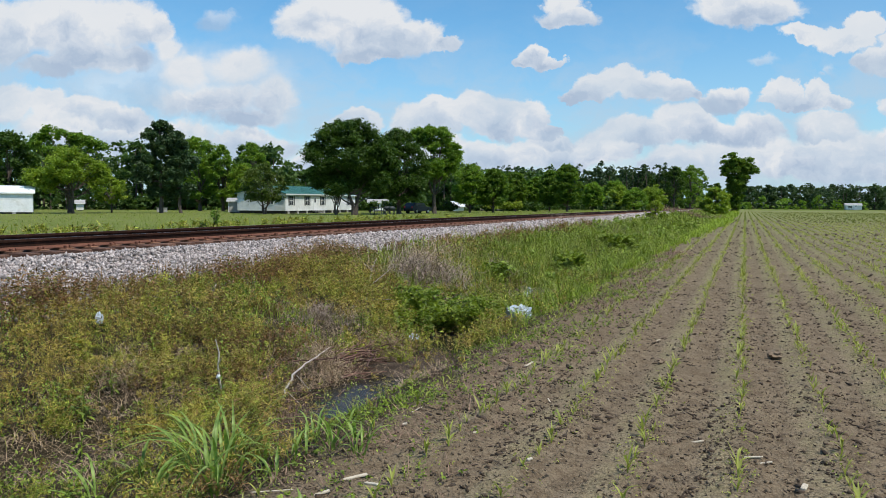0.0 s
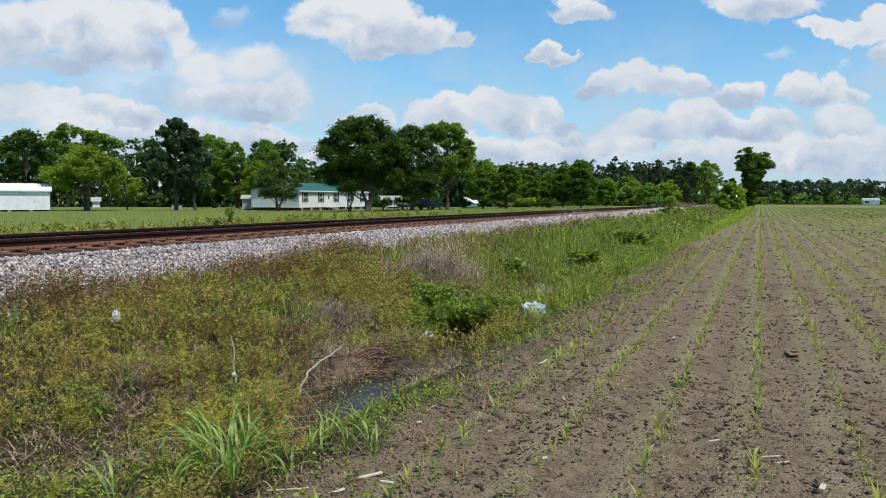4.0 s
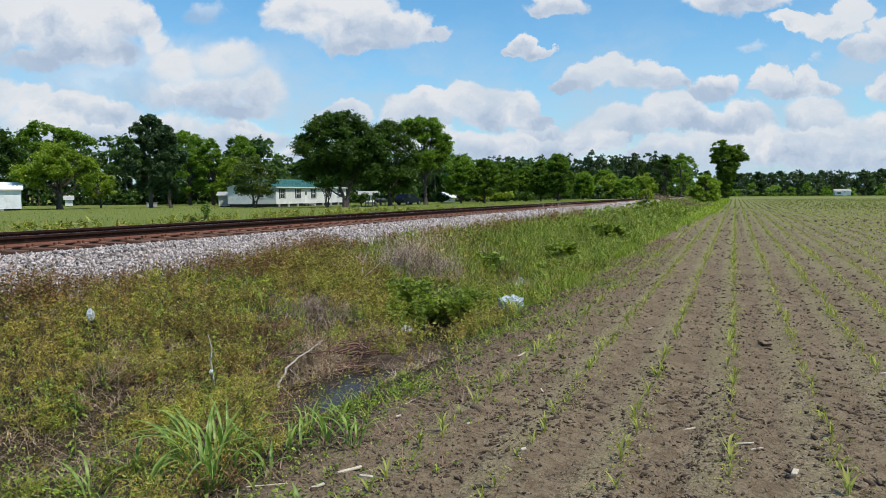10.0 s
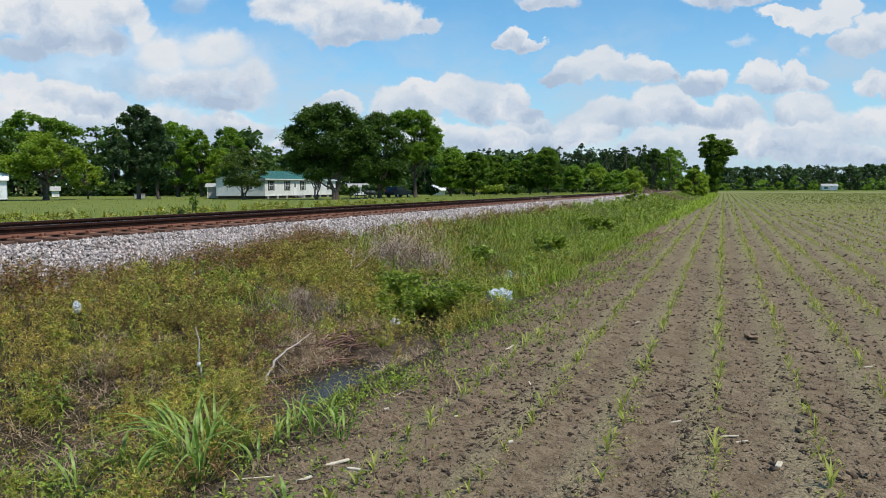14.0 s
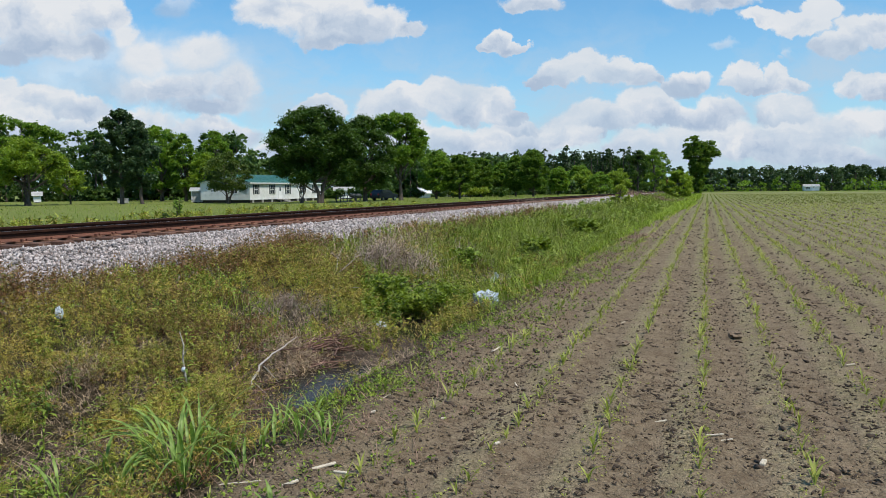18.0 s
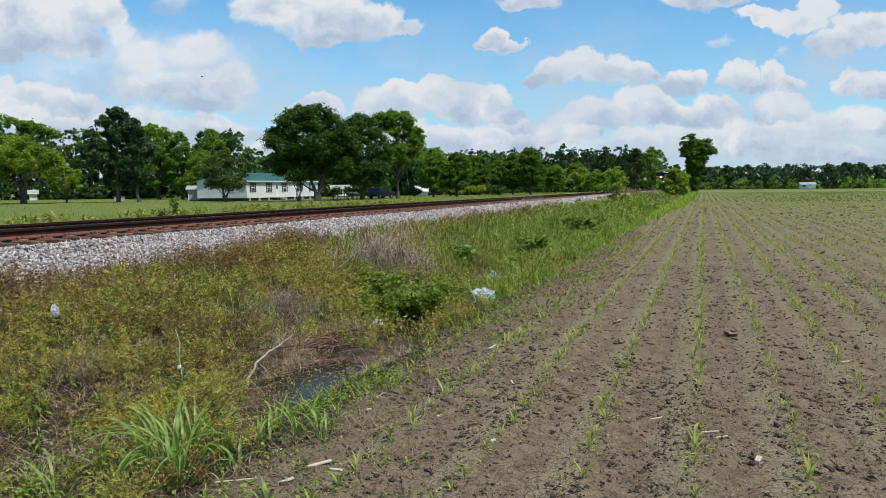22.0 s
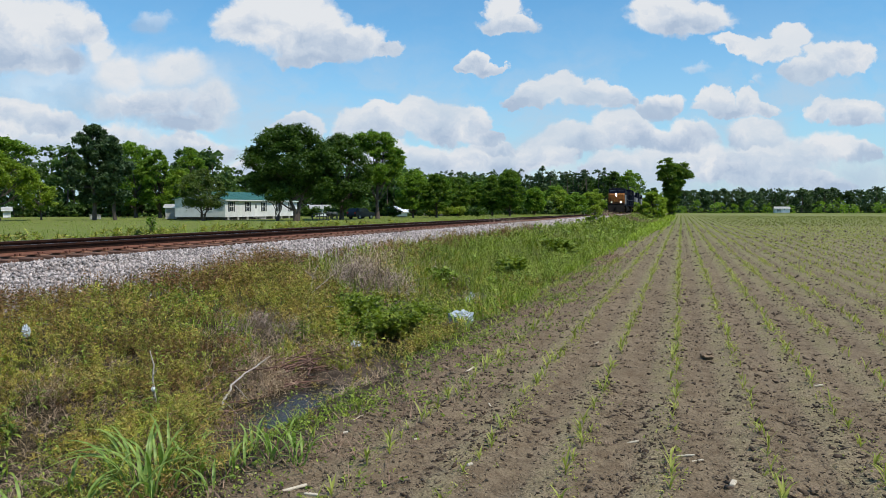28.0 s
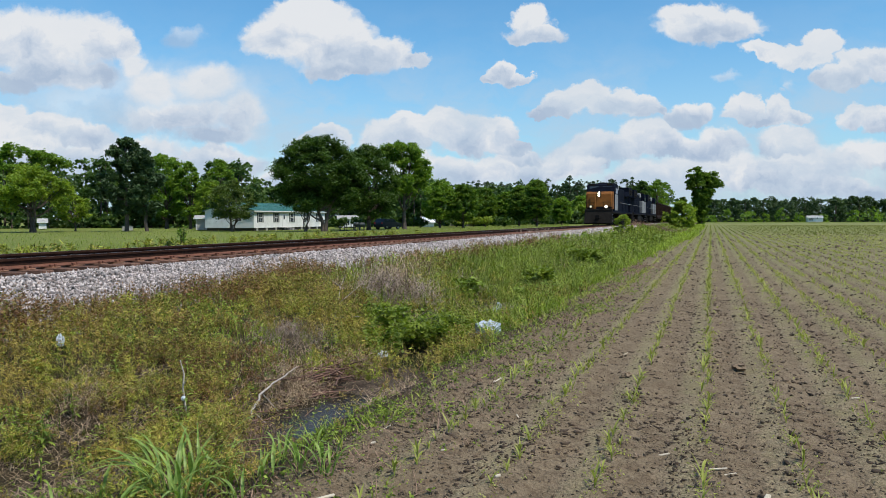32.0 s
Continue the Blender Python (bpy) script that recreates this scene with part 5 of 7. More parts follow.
def train():
    start = 0.0
    for label in ("dark blue diesel locomotive with an orange-gold nose and lit headlights", "dark blue and grey second diesel locomotive of the train", "dark blue and grey third diesel locomotive of the train"):
        TRAIN.append((locomotive(label, DIM if start else BEAM), start))
        start += 22.6
    for i in range(6):
        TRAIN.append((hopper_car(), start))
        start += 16.3


train()

# ---- bird ----
FEATHER = material("black_feather", (0.010, 0.010, 0.011), (0.03, 0.028, 0.028), 30.0, 0.7, 0.2)
BIRD = []


def bird():
    b = thing("bird", "small black bird flying over the field", "bird")
    bm = bmesh.new()
    bmesh.ops.create_uvsphere(bm, u_segments=12, v_segments=8, radius=0.5, matrix=Matrix.Diagonal((0.09, 0.3, 0.085, 1)))
    part("body", bm, FEATHER, b, smooth=True)
    bm = bmesh.new()
    bmesh.ops.create_uvsphere(bm, u_segments=10, v_segments=6, radius=0.04, matrix=Matrix.Translation((0, 0.16, 0.02)))
    rod(bm, (0, 0.19, 0.02), (0, 0.235, 0.012), 0.012, 0.002, 6)
    part("head", bm, FEATHER, b, smooth=True)
    bm = boxes((-0.035, 0.035, -0.28, -0.12, -0.006, 0.006))
    part("tail", bm, FEATHER, b)
    for s in (-1, 1):
        bm = bmesh.new()
        v = [bm.verts.new(p) for p in ((0, 0.07, 0), (s * 0.13, 0.09, 0.01), (s * 0.27, -0.02, 0.0), (s * 0.12, -0.07, 0), (0, -0.06, 0))]
        bm.faces.new(v)
        bmesh.ops.solidify(bm, geom=bm.faces[:], thickness=0.006)
        w = part("wing", bm, FEATHER, b)
        w.matrix_basis = pose(s * 0.03, 0, 0.02)
        BIRD.append((w, s))
    BIRD.append((b, 0))


bird()

# ---- ditch water ----
WATER = bpy.data.materials.new("ditch_water")
WATER.use_nodes = True


def water():
    n = Nodes(WATER.node_tree)
    at = n.add("ShaderNodeNewGeometry").outputs["Position"]
    b = n.add("ShaderNodeBump", {"Strength": 0.25, "Distance": 0.02, "Height": n.noise(at, 26.0, 3.0).outputs["Fac"]})
    p = n.add("ShaderNodeBsdfPrincipled", {"Base Color": n.mix(n.ramp(n.noise(at, 4.0, 3.0).outputs["Fac"], [(0.4, 0.0), (0.6, 1.0)]), (0.012, 0.011, 0.008), (0.03, 0.026, 0.018)),
                                           "Roughness": 0.24, "Normal": b.outputs[0]})
    n.add("ShaderNodeOutputMaterial", {0: p.outputs[0]})
    for y0, y1, label in ((6.4, 9.3, "shallow muddy standing water in the ditch"), (10.2, 12.4, "dark water under the bramble in the ditch")):
        v, f = [], []
        for i, y in enumerate(np.arange(y0, y1, 0.1)):
            w = 0.08 * math.sin(y * 2.3) + 0.03 * math.sin(y * 7.1)
            v += [(-4.98 + w, y, -0.272), (-4.10 - w, y, -0.272)]
            if i:
                f.append((2 * i - 2, 2 * i - 1, 2 * i + 1, 2 * i))
        tagged(new("water", mesh_from("water", np.array(v), np.array(f), WATER)), label, "water", kind="structure")


water()

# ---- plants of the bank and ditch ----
# near-black dark ends of weeds and grass carry painted shade between the plants
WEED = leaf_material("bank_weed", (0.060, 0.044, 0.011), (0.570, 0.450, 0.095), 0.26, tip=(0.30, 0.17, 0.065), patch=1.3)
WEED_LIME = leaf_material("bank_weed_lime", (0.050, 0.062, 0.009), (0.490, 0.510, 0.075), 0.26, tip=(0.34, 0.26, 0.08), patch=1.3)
WEED_GREEN = leaf_material("bank_weed_green", (0.080, 0.130, 0.016), (0.320, 0.410, 0.056), 0.28, patch=1.1)
RED_WEED = leaf_material("dock_weed", (0.110, 0.052, 0.030), (0.360, 0.200, 0.085), 0.3, tip=(0.12, 0.13, 0.03), patch=1.5)
GRASS = leaf_material("bank_grass", (0.050, 0.080, 0.010), (0.350, 0.420, 0.052), 0.30, tip=(0.26, 0.26, 0.07), patch=0.9)
LUSH = leaf_material("lush_grass", (0.120, 0.180, 0.016), (0.370, 0.460, 0.058), 0.42, patch=0.9)
STRAW = leaf_material("dry_straw", (0.200, 0.135, 0.085), (0.56, 0.42, 0.28), 0.15, 0.8, tip=(0.12, 0.08, 0.055), patch=1.5)
BRUSH = leaf_material("dead_brush", (0.150, 0.105, 0.080), (0.52, 0.41, 0.33), 0.1, 0.85, patch=1.5)
BROWN = leaf_material("brown_stems", (0.080, 0.044, 0.030), (0.36, 0.235, 0.165), 0.1, 0.85, patch=2.5)
BRAMBLE = leaf_material("bramble_leaf", (0.090, 0.140, 0.014), (0.270, 0.325, 0.045), 0.38, patch=1.6)
LAWN = leaf_material("lawn_grass", (0.135, 0.195, 0.024), (0.300, 0.360, 0.058), 0.4, tip=(0.25, 0.25, 0.08), patch=0.12)


def patch(x, y, a=0.0):
    """Slow, uneven waves over the plan, 0 to 1: where plants stand thick or high."""
    s = np.sin(x * 1.9 + a + 1.3 * np.sin(y * 0.9 + a)) + np.sin(y * 1.45 + 2 * a + 1.6 * np.sin(x * 1.1)) + 0.7 * np.sin(x * 4.3 - y * 3.1 + a) + 0.5 * np.sin(x * 7.7 + y * 6.1 + 3 * a)
    return np.clip(0.5 + s / 5.2, 0, 1)


def scatter(rng, count, x0, x1, y0, y1, keep=None):
    x, y = rng.uniform(x0, x1, count), rng.uniform(y0, y1, count)
    if keep is not None:
        k = rng.random(count) < keep(x, y)
        x, y = x[k], y[k]
    return x, y


def herb(rng, x, y, high, per, size, spread=0.5, long=1.9):
    """Small leafy plants: leaves up a stem and out to the sides."""
    k = len(x)
    t = rng.random((k, per)) ** 0.7
    h = np.broadcast_to(high, (k,))[:, None]
    a = rng.uniform(0, 2 * np.pi, (k, per))
    r = h * spread * rng.random((k, per)) ** 0.6 * (1.05 - 0.55 * t)
    p = np.stack([x[:, None] + r * np.cos(a), y[:, None] + r * np.sin(a), lie(x, y)[:, None] + h * t + 0.01], -1).reshape(-1, 3)
    return leaf_quads(rng, p, np.broadcast_to(size, (k,))[:, None].repeat(per, 1).ravel() * rng.uniform(0.6, 1.4, k * per), 0.25, long)


def feather(rng, x, y, high, stems, per, size, lean=0.45):
    """Feathery weeds: a few thin stems from one root, each with fine narrow leaflets up to its tip."""
    k = len(x)
    h = np.broadcast_to(high, (k,))[:, None] * rng.uniform(0.6, 1.15, (k, stems))
    a, ln = rng.uniform(0, 2 * np.pi, (k, stems)), np.abs(rng.normal(0, lean, (k, stems)))
    t = 0.12 + 0.88 * rng.random((k, stems, per)) ** 0.6
    r = (h * ln)[..., None] * t ** 1.4
    wide = 0.16 * h[..., None] * (1.1 - t)
    p = np.stack([x[:, None, None] + r * np.cos(a)[..., None] + rng.normal(0, 1, t.shape) * wide, y[:, None, None] + r * np.sin(a)[..., None] + rng.normal(0, 1, t.shape) * wide,
                  lie(x, y)[:, None, None] + h[..., None] * t + 0.01], -1).reshape(-1, 3)
    return leaf_quads(rng, p, size * rng.uniform(0.6, 1.4, len(p)), 0.1, 6.5)


def on_land(x, y):
    return np.stack([x, y, lie(x, y)], 1)


def dry_water(x, y):
    """1 outside the open water, the bare muddy lip and the bare hollow beyond the bramble, 0 in them."""
    wet = (x > -5.15 + 0.12 * np.sin(y * 3)) & (x < -4.15 + 0.12 * np.sin(y * 4.1)) & (((y > 6.8) & (y < 9.2)) | ((y > 10.4) & (y < 12.0)))
    bare = np.hypot((x + 4.75) / 0.6, (y - 17.3) / 1.6) < 1.0
    bag = np.hypot((x + 3.9) / 0.6, (y - 13.2) / 0.9) < 1.0
    return 1.0 - (wet | bare | bag)


def lump(x, y):
    """Tussocks about half a metre wide: almost 0 between them, 1 on them."""
    t = np.sin(x * 9.1 + 2.1 * np.sin(y * 3.7)) * np.sin(y * 8.3 + 1.8 * np.sin(x * 4.9)) + 0.5 * np.sin(x * 15.7 + y * 3.0) * np.sin(y * 14.1 - x * 2.0)
    return np.clip(0.48 + 0.75 * t, 0.08, 1)


def bank_plants():
    rng = np.random.default_rng(21)
    lip = lambda x, y: 1 - 0.85 * ((x > -4.35) & (y > 5.7) & (y < 10.6))
    bank = lambda x, y: lip(x, y) * dry_water(x, y) * (1 - 0.85 * ((patch(x, y, 6.5) > 0.73) & (y < 18))) * (0.45 + 0.55 * patch(x, y)) * np.where(x > -3.9, np.clip((-3.15 - x) / 0.75, 0, 1) ** 1.5, 1)
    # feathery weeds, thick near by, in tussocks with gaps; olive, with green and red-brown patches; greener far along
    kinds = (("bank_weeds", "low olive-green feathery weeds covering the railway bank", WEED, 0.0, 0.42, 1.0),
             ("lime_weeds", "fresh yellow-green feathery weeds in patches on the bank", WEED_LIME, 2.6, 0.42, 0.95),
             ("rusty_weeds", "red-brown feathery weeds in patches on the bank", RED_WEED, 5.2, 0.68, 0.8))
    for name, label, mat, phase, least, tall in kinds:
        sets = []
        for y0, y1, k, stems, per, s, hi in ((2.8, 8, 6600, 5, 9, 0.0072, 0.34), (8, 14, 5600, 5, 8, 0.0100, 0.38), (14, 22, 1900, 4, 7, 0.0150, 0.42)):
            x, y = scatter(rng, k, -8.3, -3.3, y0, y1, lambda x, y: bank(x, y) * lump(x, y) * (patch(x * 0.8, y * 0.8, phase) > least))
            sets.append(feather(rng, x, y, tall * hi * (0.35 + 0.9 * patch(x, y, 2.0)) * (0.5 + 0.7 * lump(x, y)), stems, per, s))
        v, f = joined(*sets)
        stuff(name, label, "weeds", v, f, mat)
    sets = []
    for y0, y1, k, per, s, hi in ((13, 26, 4200, 20, 0.021, 0.38), (26, 60, 3800, 15, 0.040, 0.42), (60, 150, 3400, 12, 0.085, 0.5)):
        x, y = scatter(rng, k, -8.2, -3.2, y0, y1, lambda x, y: bank(x, y) * lump(x, y))
        sets.append(herb(rng, x, y, hi * (0.2 + 1.3 * patch(x, y, 2.0) ** 1.4) * (0.55 + 0.7 * lump(x, y)) * rng.uniform(0.7, 1.3, len(x)), per, s, 0.42, 3.0))
    v, f = joined(*sets)
    stuff("far_bank_weeds", "green weeds along the bank farther off", "weeds", v, f, GRASS)
    sets = []
    for y0, y1, k, per, s, hi in ((2.8, 7, 1700, 22, 0.016, 0.24), (7, 16, 1900, 20, 0.021, 0.30), (16, 40, 1200, 14, 0.060, 0.34), (40, 130, 1000, 12, 0.14, 0.5)):
        x, y = scatter(rng, k, -8.2, -3.4, y0, y1, lambda x, y: bank(x, y) * (patch(x, y, 4.0) > 0.55))
        sets.append(herb(rng, x, y, hi * rng.uniform(0.6, 1.4, len(x)), per, s))
    v, f = joined(*sets)
    stuff("green_weeds", "bright green leafy weeds in patches on the bank", "weeds", v, f, WEED_GREEN)
    # grass
    sets = []
    for y0, y1, k, hi, w in ((2.8, 9, 13000, 0.20, 0.006), (9, 14, 11000, 0.30, 0.009), (14, 30, 19000, 0.58, 0.012), (30, 60, 12000, 0.62, 0.022), (60, 150, 9000, 0.62, 0.055)):
        x, y = scatter(rng, k, -8.5, -3.3, y0, y1, lambda x, y: bank(x, y) * np.where(y > 12, 0.9, 0.5) * np.clip((x + 8.6) * 1.2, 0, 1))
        sets.append(blades(rng, on_land(x, y), hi * (0.5 + 0.8 * patch(x, y, 1.0)) * rng.uniform(0.6, 1.35, len(x)), w * rng.uniform(0.7, 1.4, len(x))))
    v, f = joined(*sets)
    stuff("bank_grass", "yellow-green tall grass on the railway bank", "grass", v, f, GRASS)
    # lush strip beside the field
    sets = []
    for y0, y1, k, hi, w in ((11.5, 20, 5200, 0.30, 0.014), (20, 40, 6500, 0.34, 0.022), (40, 80, 8000, 0.40, 0.045), (80, 205, 9500, 0.5, 0.11)):
        x, y = scatter(rng, k, -5.2, -3.3 + 2.2 * (y0 >= 20), y0, y1, lambda x, y: dry_water(x, y) * np.clip((-3.25 + np.clip((y - 24) * 0.03, 0, 2.0) - x + 0.25 * np.sin(y * 0.8)) * 1.8, 0, 1) * np.clip((y - 11) * 0.25, 0, 1) * (0.35 + 0.65 * patch(x, y, 3.0)) * (1 - ((y > 12.4) & (y < 14.0) & (x > -4.5))))
        sets.append(blades(rng, on_land(x, y), hi * rng.uniform(0.5, 1.3, len(x)), w * rng.uniform(0.7, 1.4, len(x)), 0.5, 0.6))
    v, f = joined(*sets)
    stuff("lush_grass", "bright green lush grass along the field's edge", "grass", v, f, LUSH)
    # thin green between the water and the soil
    x, y = scatter(rng, 1000, -4.1, -3.2, 4.5, 12, lambda x, y: (patch(x, y, 5.0) > 0.52) * 0.8)
    v, f = blades(rng, on_land(x, y), 0.16 * rng.uniform(0.5, 1.5, len(x)), 0.008, 0.6, 0.6)
    stuff("ditch_grass", "short fresh grass at the ditch's lip", "grass", v, f, LUSH)
    # reddish dock along the foot of the stones
    sets = []
    for y0, y1, k, s in ((5, 15, 5600, 0.0155), (15, 45, 2400, 0.027)):
        x, y = scatter(rng, k, -8.6, -7.6, y0, y1, lambda x, y: np.clip(1.1 - np.abs(x + 8.2) * 2.0, 0, 1) * (0.2 + 0.8 * patch(x * 0.5, y * 0.6, 0.7)))
        sets.append(herb(rng, x, y, 0.42 * (0.45 + 0.8 * patch(x * 0.5, y * 0.6, 0.7)) * rng.uniform(0.5, 1.3, len(x)), 18, s, 0.2, 3.4))
    v, f = joined(*sets)
    stuff("dock_weeds", "reddish-brown weeds along the foot of the ballast", "weeds", v, f, RED_WEED)
    x, y = scatter(rng, 7000, -8.7, -7.6, 5, 34, lambda x, y: 0.3 + 0.7 * patch(x, y, 0.7))
    v, f = blades(rng, on_land(x, y), 0.36 * rng.uniform(0.4, 1.3, len(x)), 0.007, 0.2, 0.15)
    stuff("dock_stalks", "thin red-brown upright stalks at the ballast's foot", "stalks", v, f, RED_WEED)
    # dry straw: lying tufts
    sets = []
    for y0, y1, k, le, w in ((2.8, 9, 16000, 0.24, 0.005), (9, 18, 11000, 0.30, 0.007), (18, 40, 4000, 0.4, 0.012)):
        x, y = scatter(rng, k, -7.8, -3.6, y0, y1, lambda x, y: (patch(x, y, 6.5) > 0.69) * 1.0 + 0.05 + 0.6 * ((x > -5.6) & (x < -4.85) & (y > 6.3) & (y < 11.3)))
        b = on_land(x, y) + [0, 0, 0.03]
        sets.append(blades(rng, b, le * rng.uniform(0.4, 1.3, len(x)) * 0.5, w, 1.6, 1.0, 2))
    v, f = joined(*sets)
    stuff("dry_thatch", "grey-tan dead grass thatch on the ditch bank", "dead grass", v, f, STRAW)


bank_plants()


def dead_brush(name, label, x, y, w, h, count, seed, mat=None, thick=0.005, lean=0.9):
    """A tangle of dead stems on the bank."""
    rng = np.random.default_rng(seed)
    px, py = x + rng.normal(0, w * 0.3, count), y + rng.normal(0, w * 0.42, count)
    if lean < 1.2:
        v, f = blades(rng, on_land(px, py), h * rng.uniform(0.5, 1.25, count), thick, lean, 0.9, 3)
        return stuff(name, label, "dead brush", v, f, mat or BRUSH)
    # stems that cross and curl over a mound
    steps = 6
    le = h * rng.uniform(0.5, 1.7, count) / steps
    a, e = rng.uniform(0, 2 * np.pi, count), rng.normal(0.25, 0.45, count)
    far = np.hypot((px - x) / (w * 0.75), (py - y) / (w * 1.0))
    p = on_land(px, py) + np.stack([0 * px, 0 * px, h * np.clip(1 - far ** 2, 0.02, 1) * rng.random(count)], 1)
    rows = []
    bend, dip = rng.normal(0, 0.45, count), rng.normal(-0.22, 0.2, count)
    for i in range(steps + 1):
        side = np.stack([-np.sin(a), np.cos(a), rng.normal(0, 0.3, count)], 1) * (thick * (0.5 - 0.055 * i))
        rows += [p - side, p + side]
        p = p + np.stack([np.cos(a) * np.cos(e), np.sin(a) * np.cos(e), np.sin(e)], 1) * le[:, None]
        p[:, 2] = np.maximum(p[:, 2], lie(p[:, 0], p[:, 1]) + 0.01)
        a, e = a + bend + rng.normal(0, 0.15, count), e + dip
    v = np.stack(rows, 1)
    q = np.array([(2 * i, 2 * i + 1, 2 * i + 3, 2 * i + 2) for i in range(steps)])
    f = (np.arange(count)[:, None, None] * (2 * steps + 2) + q[None]).reshape(-1, 4)
    return stuff(name, label, "dead brush", v.reshape(-1, 3), f, mat or BRUSH)


for i, (x, y, w, h, k) in enumerate(((-6.8, 14.9, 1.0, 0.6, 1500), (-7.1, 16.2, 0.9, 0.5, 900), (-6.2, 15.3, 0.8, 0.55, 800), (-7.3, 13.6, 0.7, 0.34, 600), (-6.0, 18.4, 0.8, 0.42, 600), (-7.4, 18.6, 0.9, 0.5, 600))):
    dead_brush("dead_brush", "heap of tangled tan-brown dead brush on the bank", x, y, w, h, k, 70 + i, STRAW if i % 2 else BRUSH, 0.011, 1.5)
dead_brush("dead_brush", "grey-brown dead brush beside the track", -6.8, 103, 6.0, 1.0, 2600, 2, BROWN, 0.026, 0.6)
dead_brush("dead_brush", "thin dead stalks on the bank", -7.8, 43, 5.0, 0.7, 700, 3, thick=0.012, lean=0.4)
dead_brush("dead_brush", "small heap of dead stems", -6.3, 10.2, 0.7, 0.32, 900, 4)
dead_brush("dead_brush", "matted dead stems on the ditch bank", -5.2, 8.4, 0.8, 0.28, 1800, 5, STRAW, 0.008, 1.5)
dead_brush("dead_brush", "brown dead stems hanging to the water", -4.9, 9.7, 0.7, 0.26, 1500, 7, BROWN, 0.008, 1.5)
dead_brush("dead_brush", "brown dead stems below the tall grass", -4.7, 6.3, 0.7, 0.2, 1300, 8, BROWN)
dead_brush("dead_brush", "dry rust-tan grass tuft", -6.2, 5.9, 0.4, 0.3, 500, 6, STRAW, 0.004)


def leafy_bush(name, label, x, y, w, h, leaves, size, seed, mat, mounds=((0, 0, 1, 1),), hem=0.03):
    """A low bramble: arching canes with leaves in layers, in one or more mounds (offsets, width and height as shares); hem: how high the leaves begin."""
    rng = np.random.default_rng(seed)
    z = float(lie(x, y))
    ob = thing(name, label, "bush", at=pose(x, y, z))
    canes, pts = [], []
    n = 26 * len(mounds)
    for i in range(n):
        mx, my, mw, mh = mounds[i % len(mounds)]
        a, r = rng.uniform(0, 2 * np.pi), w * mw * 0.5 * rng.uniform(0.35, 1.1)
        hh = h * mh * rng.uniform(0.45, 1.1)
        line = [(mx + r * f * math.cos(a), my + r * f * math.sin(a) * 1.15, hh * math.sin(min(1.0, f * 1.05) * 2.2) / 0.95, 0.008 * (1 - f * 0.7)) for f in np.linspace(0, 1, 7)]
        canes.append(line)
        L = np.array(line)[:, :3]
        k = leaves // n
        t = rng.uniform(0.3, 1.0, 5) * 6            # leaves sit in sprays along a cane
        t = np.clip(t[rng.integers(0, 5, k)] + rng.normal(0, 0.25, k), 0.5, 5.99)
        i0 = t.astype(int)
        p = L[i0] + (L[i0 + 1] - L[i0]) * (t - i0)[:, None]
        pts.append(p + rng.normal(0, 0.045 * w * mw, (k, 3)))
    v, f = tubes(canes, 5)
    child("cane_tangle", mesh_from("cane_tangle", v, f, BARK, True), ob)
    p = np.concatenate(pts)
    p = p[p[:, 2] > hem]
    v, f = leaf_quads(rng, p, rng.uniform(0.6, 1.3, len(p)) * size, 0.5, 1.6)
    child("foliage", mesh_from("foliage", v, f, mat), ob)


leafy_bush("bramble_bush", "dense green bramble bush over the ditch water", -5.1, 12.0, 1.5, 0.62, 11000, 0.046, 1, BRAMBLE,
           ((-0.25, -0.55, 0.85, 0.8), (-0.1, 0.1, 1.0, 1.0), (0.25, 1.0, 0.9, 0.85), (-0.55, 0.5, 0.9, 1.15), (0.45, 0.4, 0.7, 0.7)), 0.16)
leafy_bush("ditch_shrub", "dark green shrub in the ditch", -4.95, 22.3, 1.3, 0.62, 1500, 0.085, 2, BRAMBLE)
leafy_bush("ditch_shrub", "dark green shrub in the grassy ditch", -5.1, 33.2, 2.0, 0.75, 1500, 0.11, 3, BRAMBLE)
leafy_bush("ditch_shrub", "green shrub on the bank above the ditch", -5.75, 17.6, 0.8, 0.5, 900, 0.07, 4, WEED_GREEN)
for i, (x, y, w, h) in enumerate(((-55.5, 104.0, 3.0, 1.5), (-52.8, 105.5, 3.2, 1.7), (-50.3, 112.0, 3.4, 1.8), (-47.2, 118.0, 3.0, 1.6), (-44.0, 128.0, 4.0, 1.5), (-36.0, 132.0, 4.0, 1.6))):
    leafy_bush("yard_bush", "low dark green bush under the yard trees", x, y, w, h, 900, 0.26, 50 + i, OAK)
for x, y in ((-42.3, 126.0), (-40.4, 127.0), (-38.6, 128.5)):
    leafy_bush("yard_shrub", "rounded pale yellow-green shrub on the lawn", x, y, 2.6, 1.7, 1500, 0.17, int(-x * 10), YELLOW)
leafy_bush("yard_shrub", "thin green sapling beyond the rails", -27.0, 32.6, 0.6, 1.2, 420, 0.07, 5, MAPLE)
leafy_bush("yard_shrub", "low dark shrub beyond the rails", -26.2, 30.7, 0.7, 0.5, 420, 0.07, 6, OLIVE)

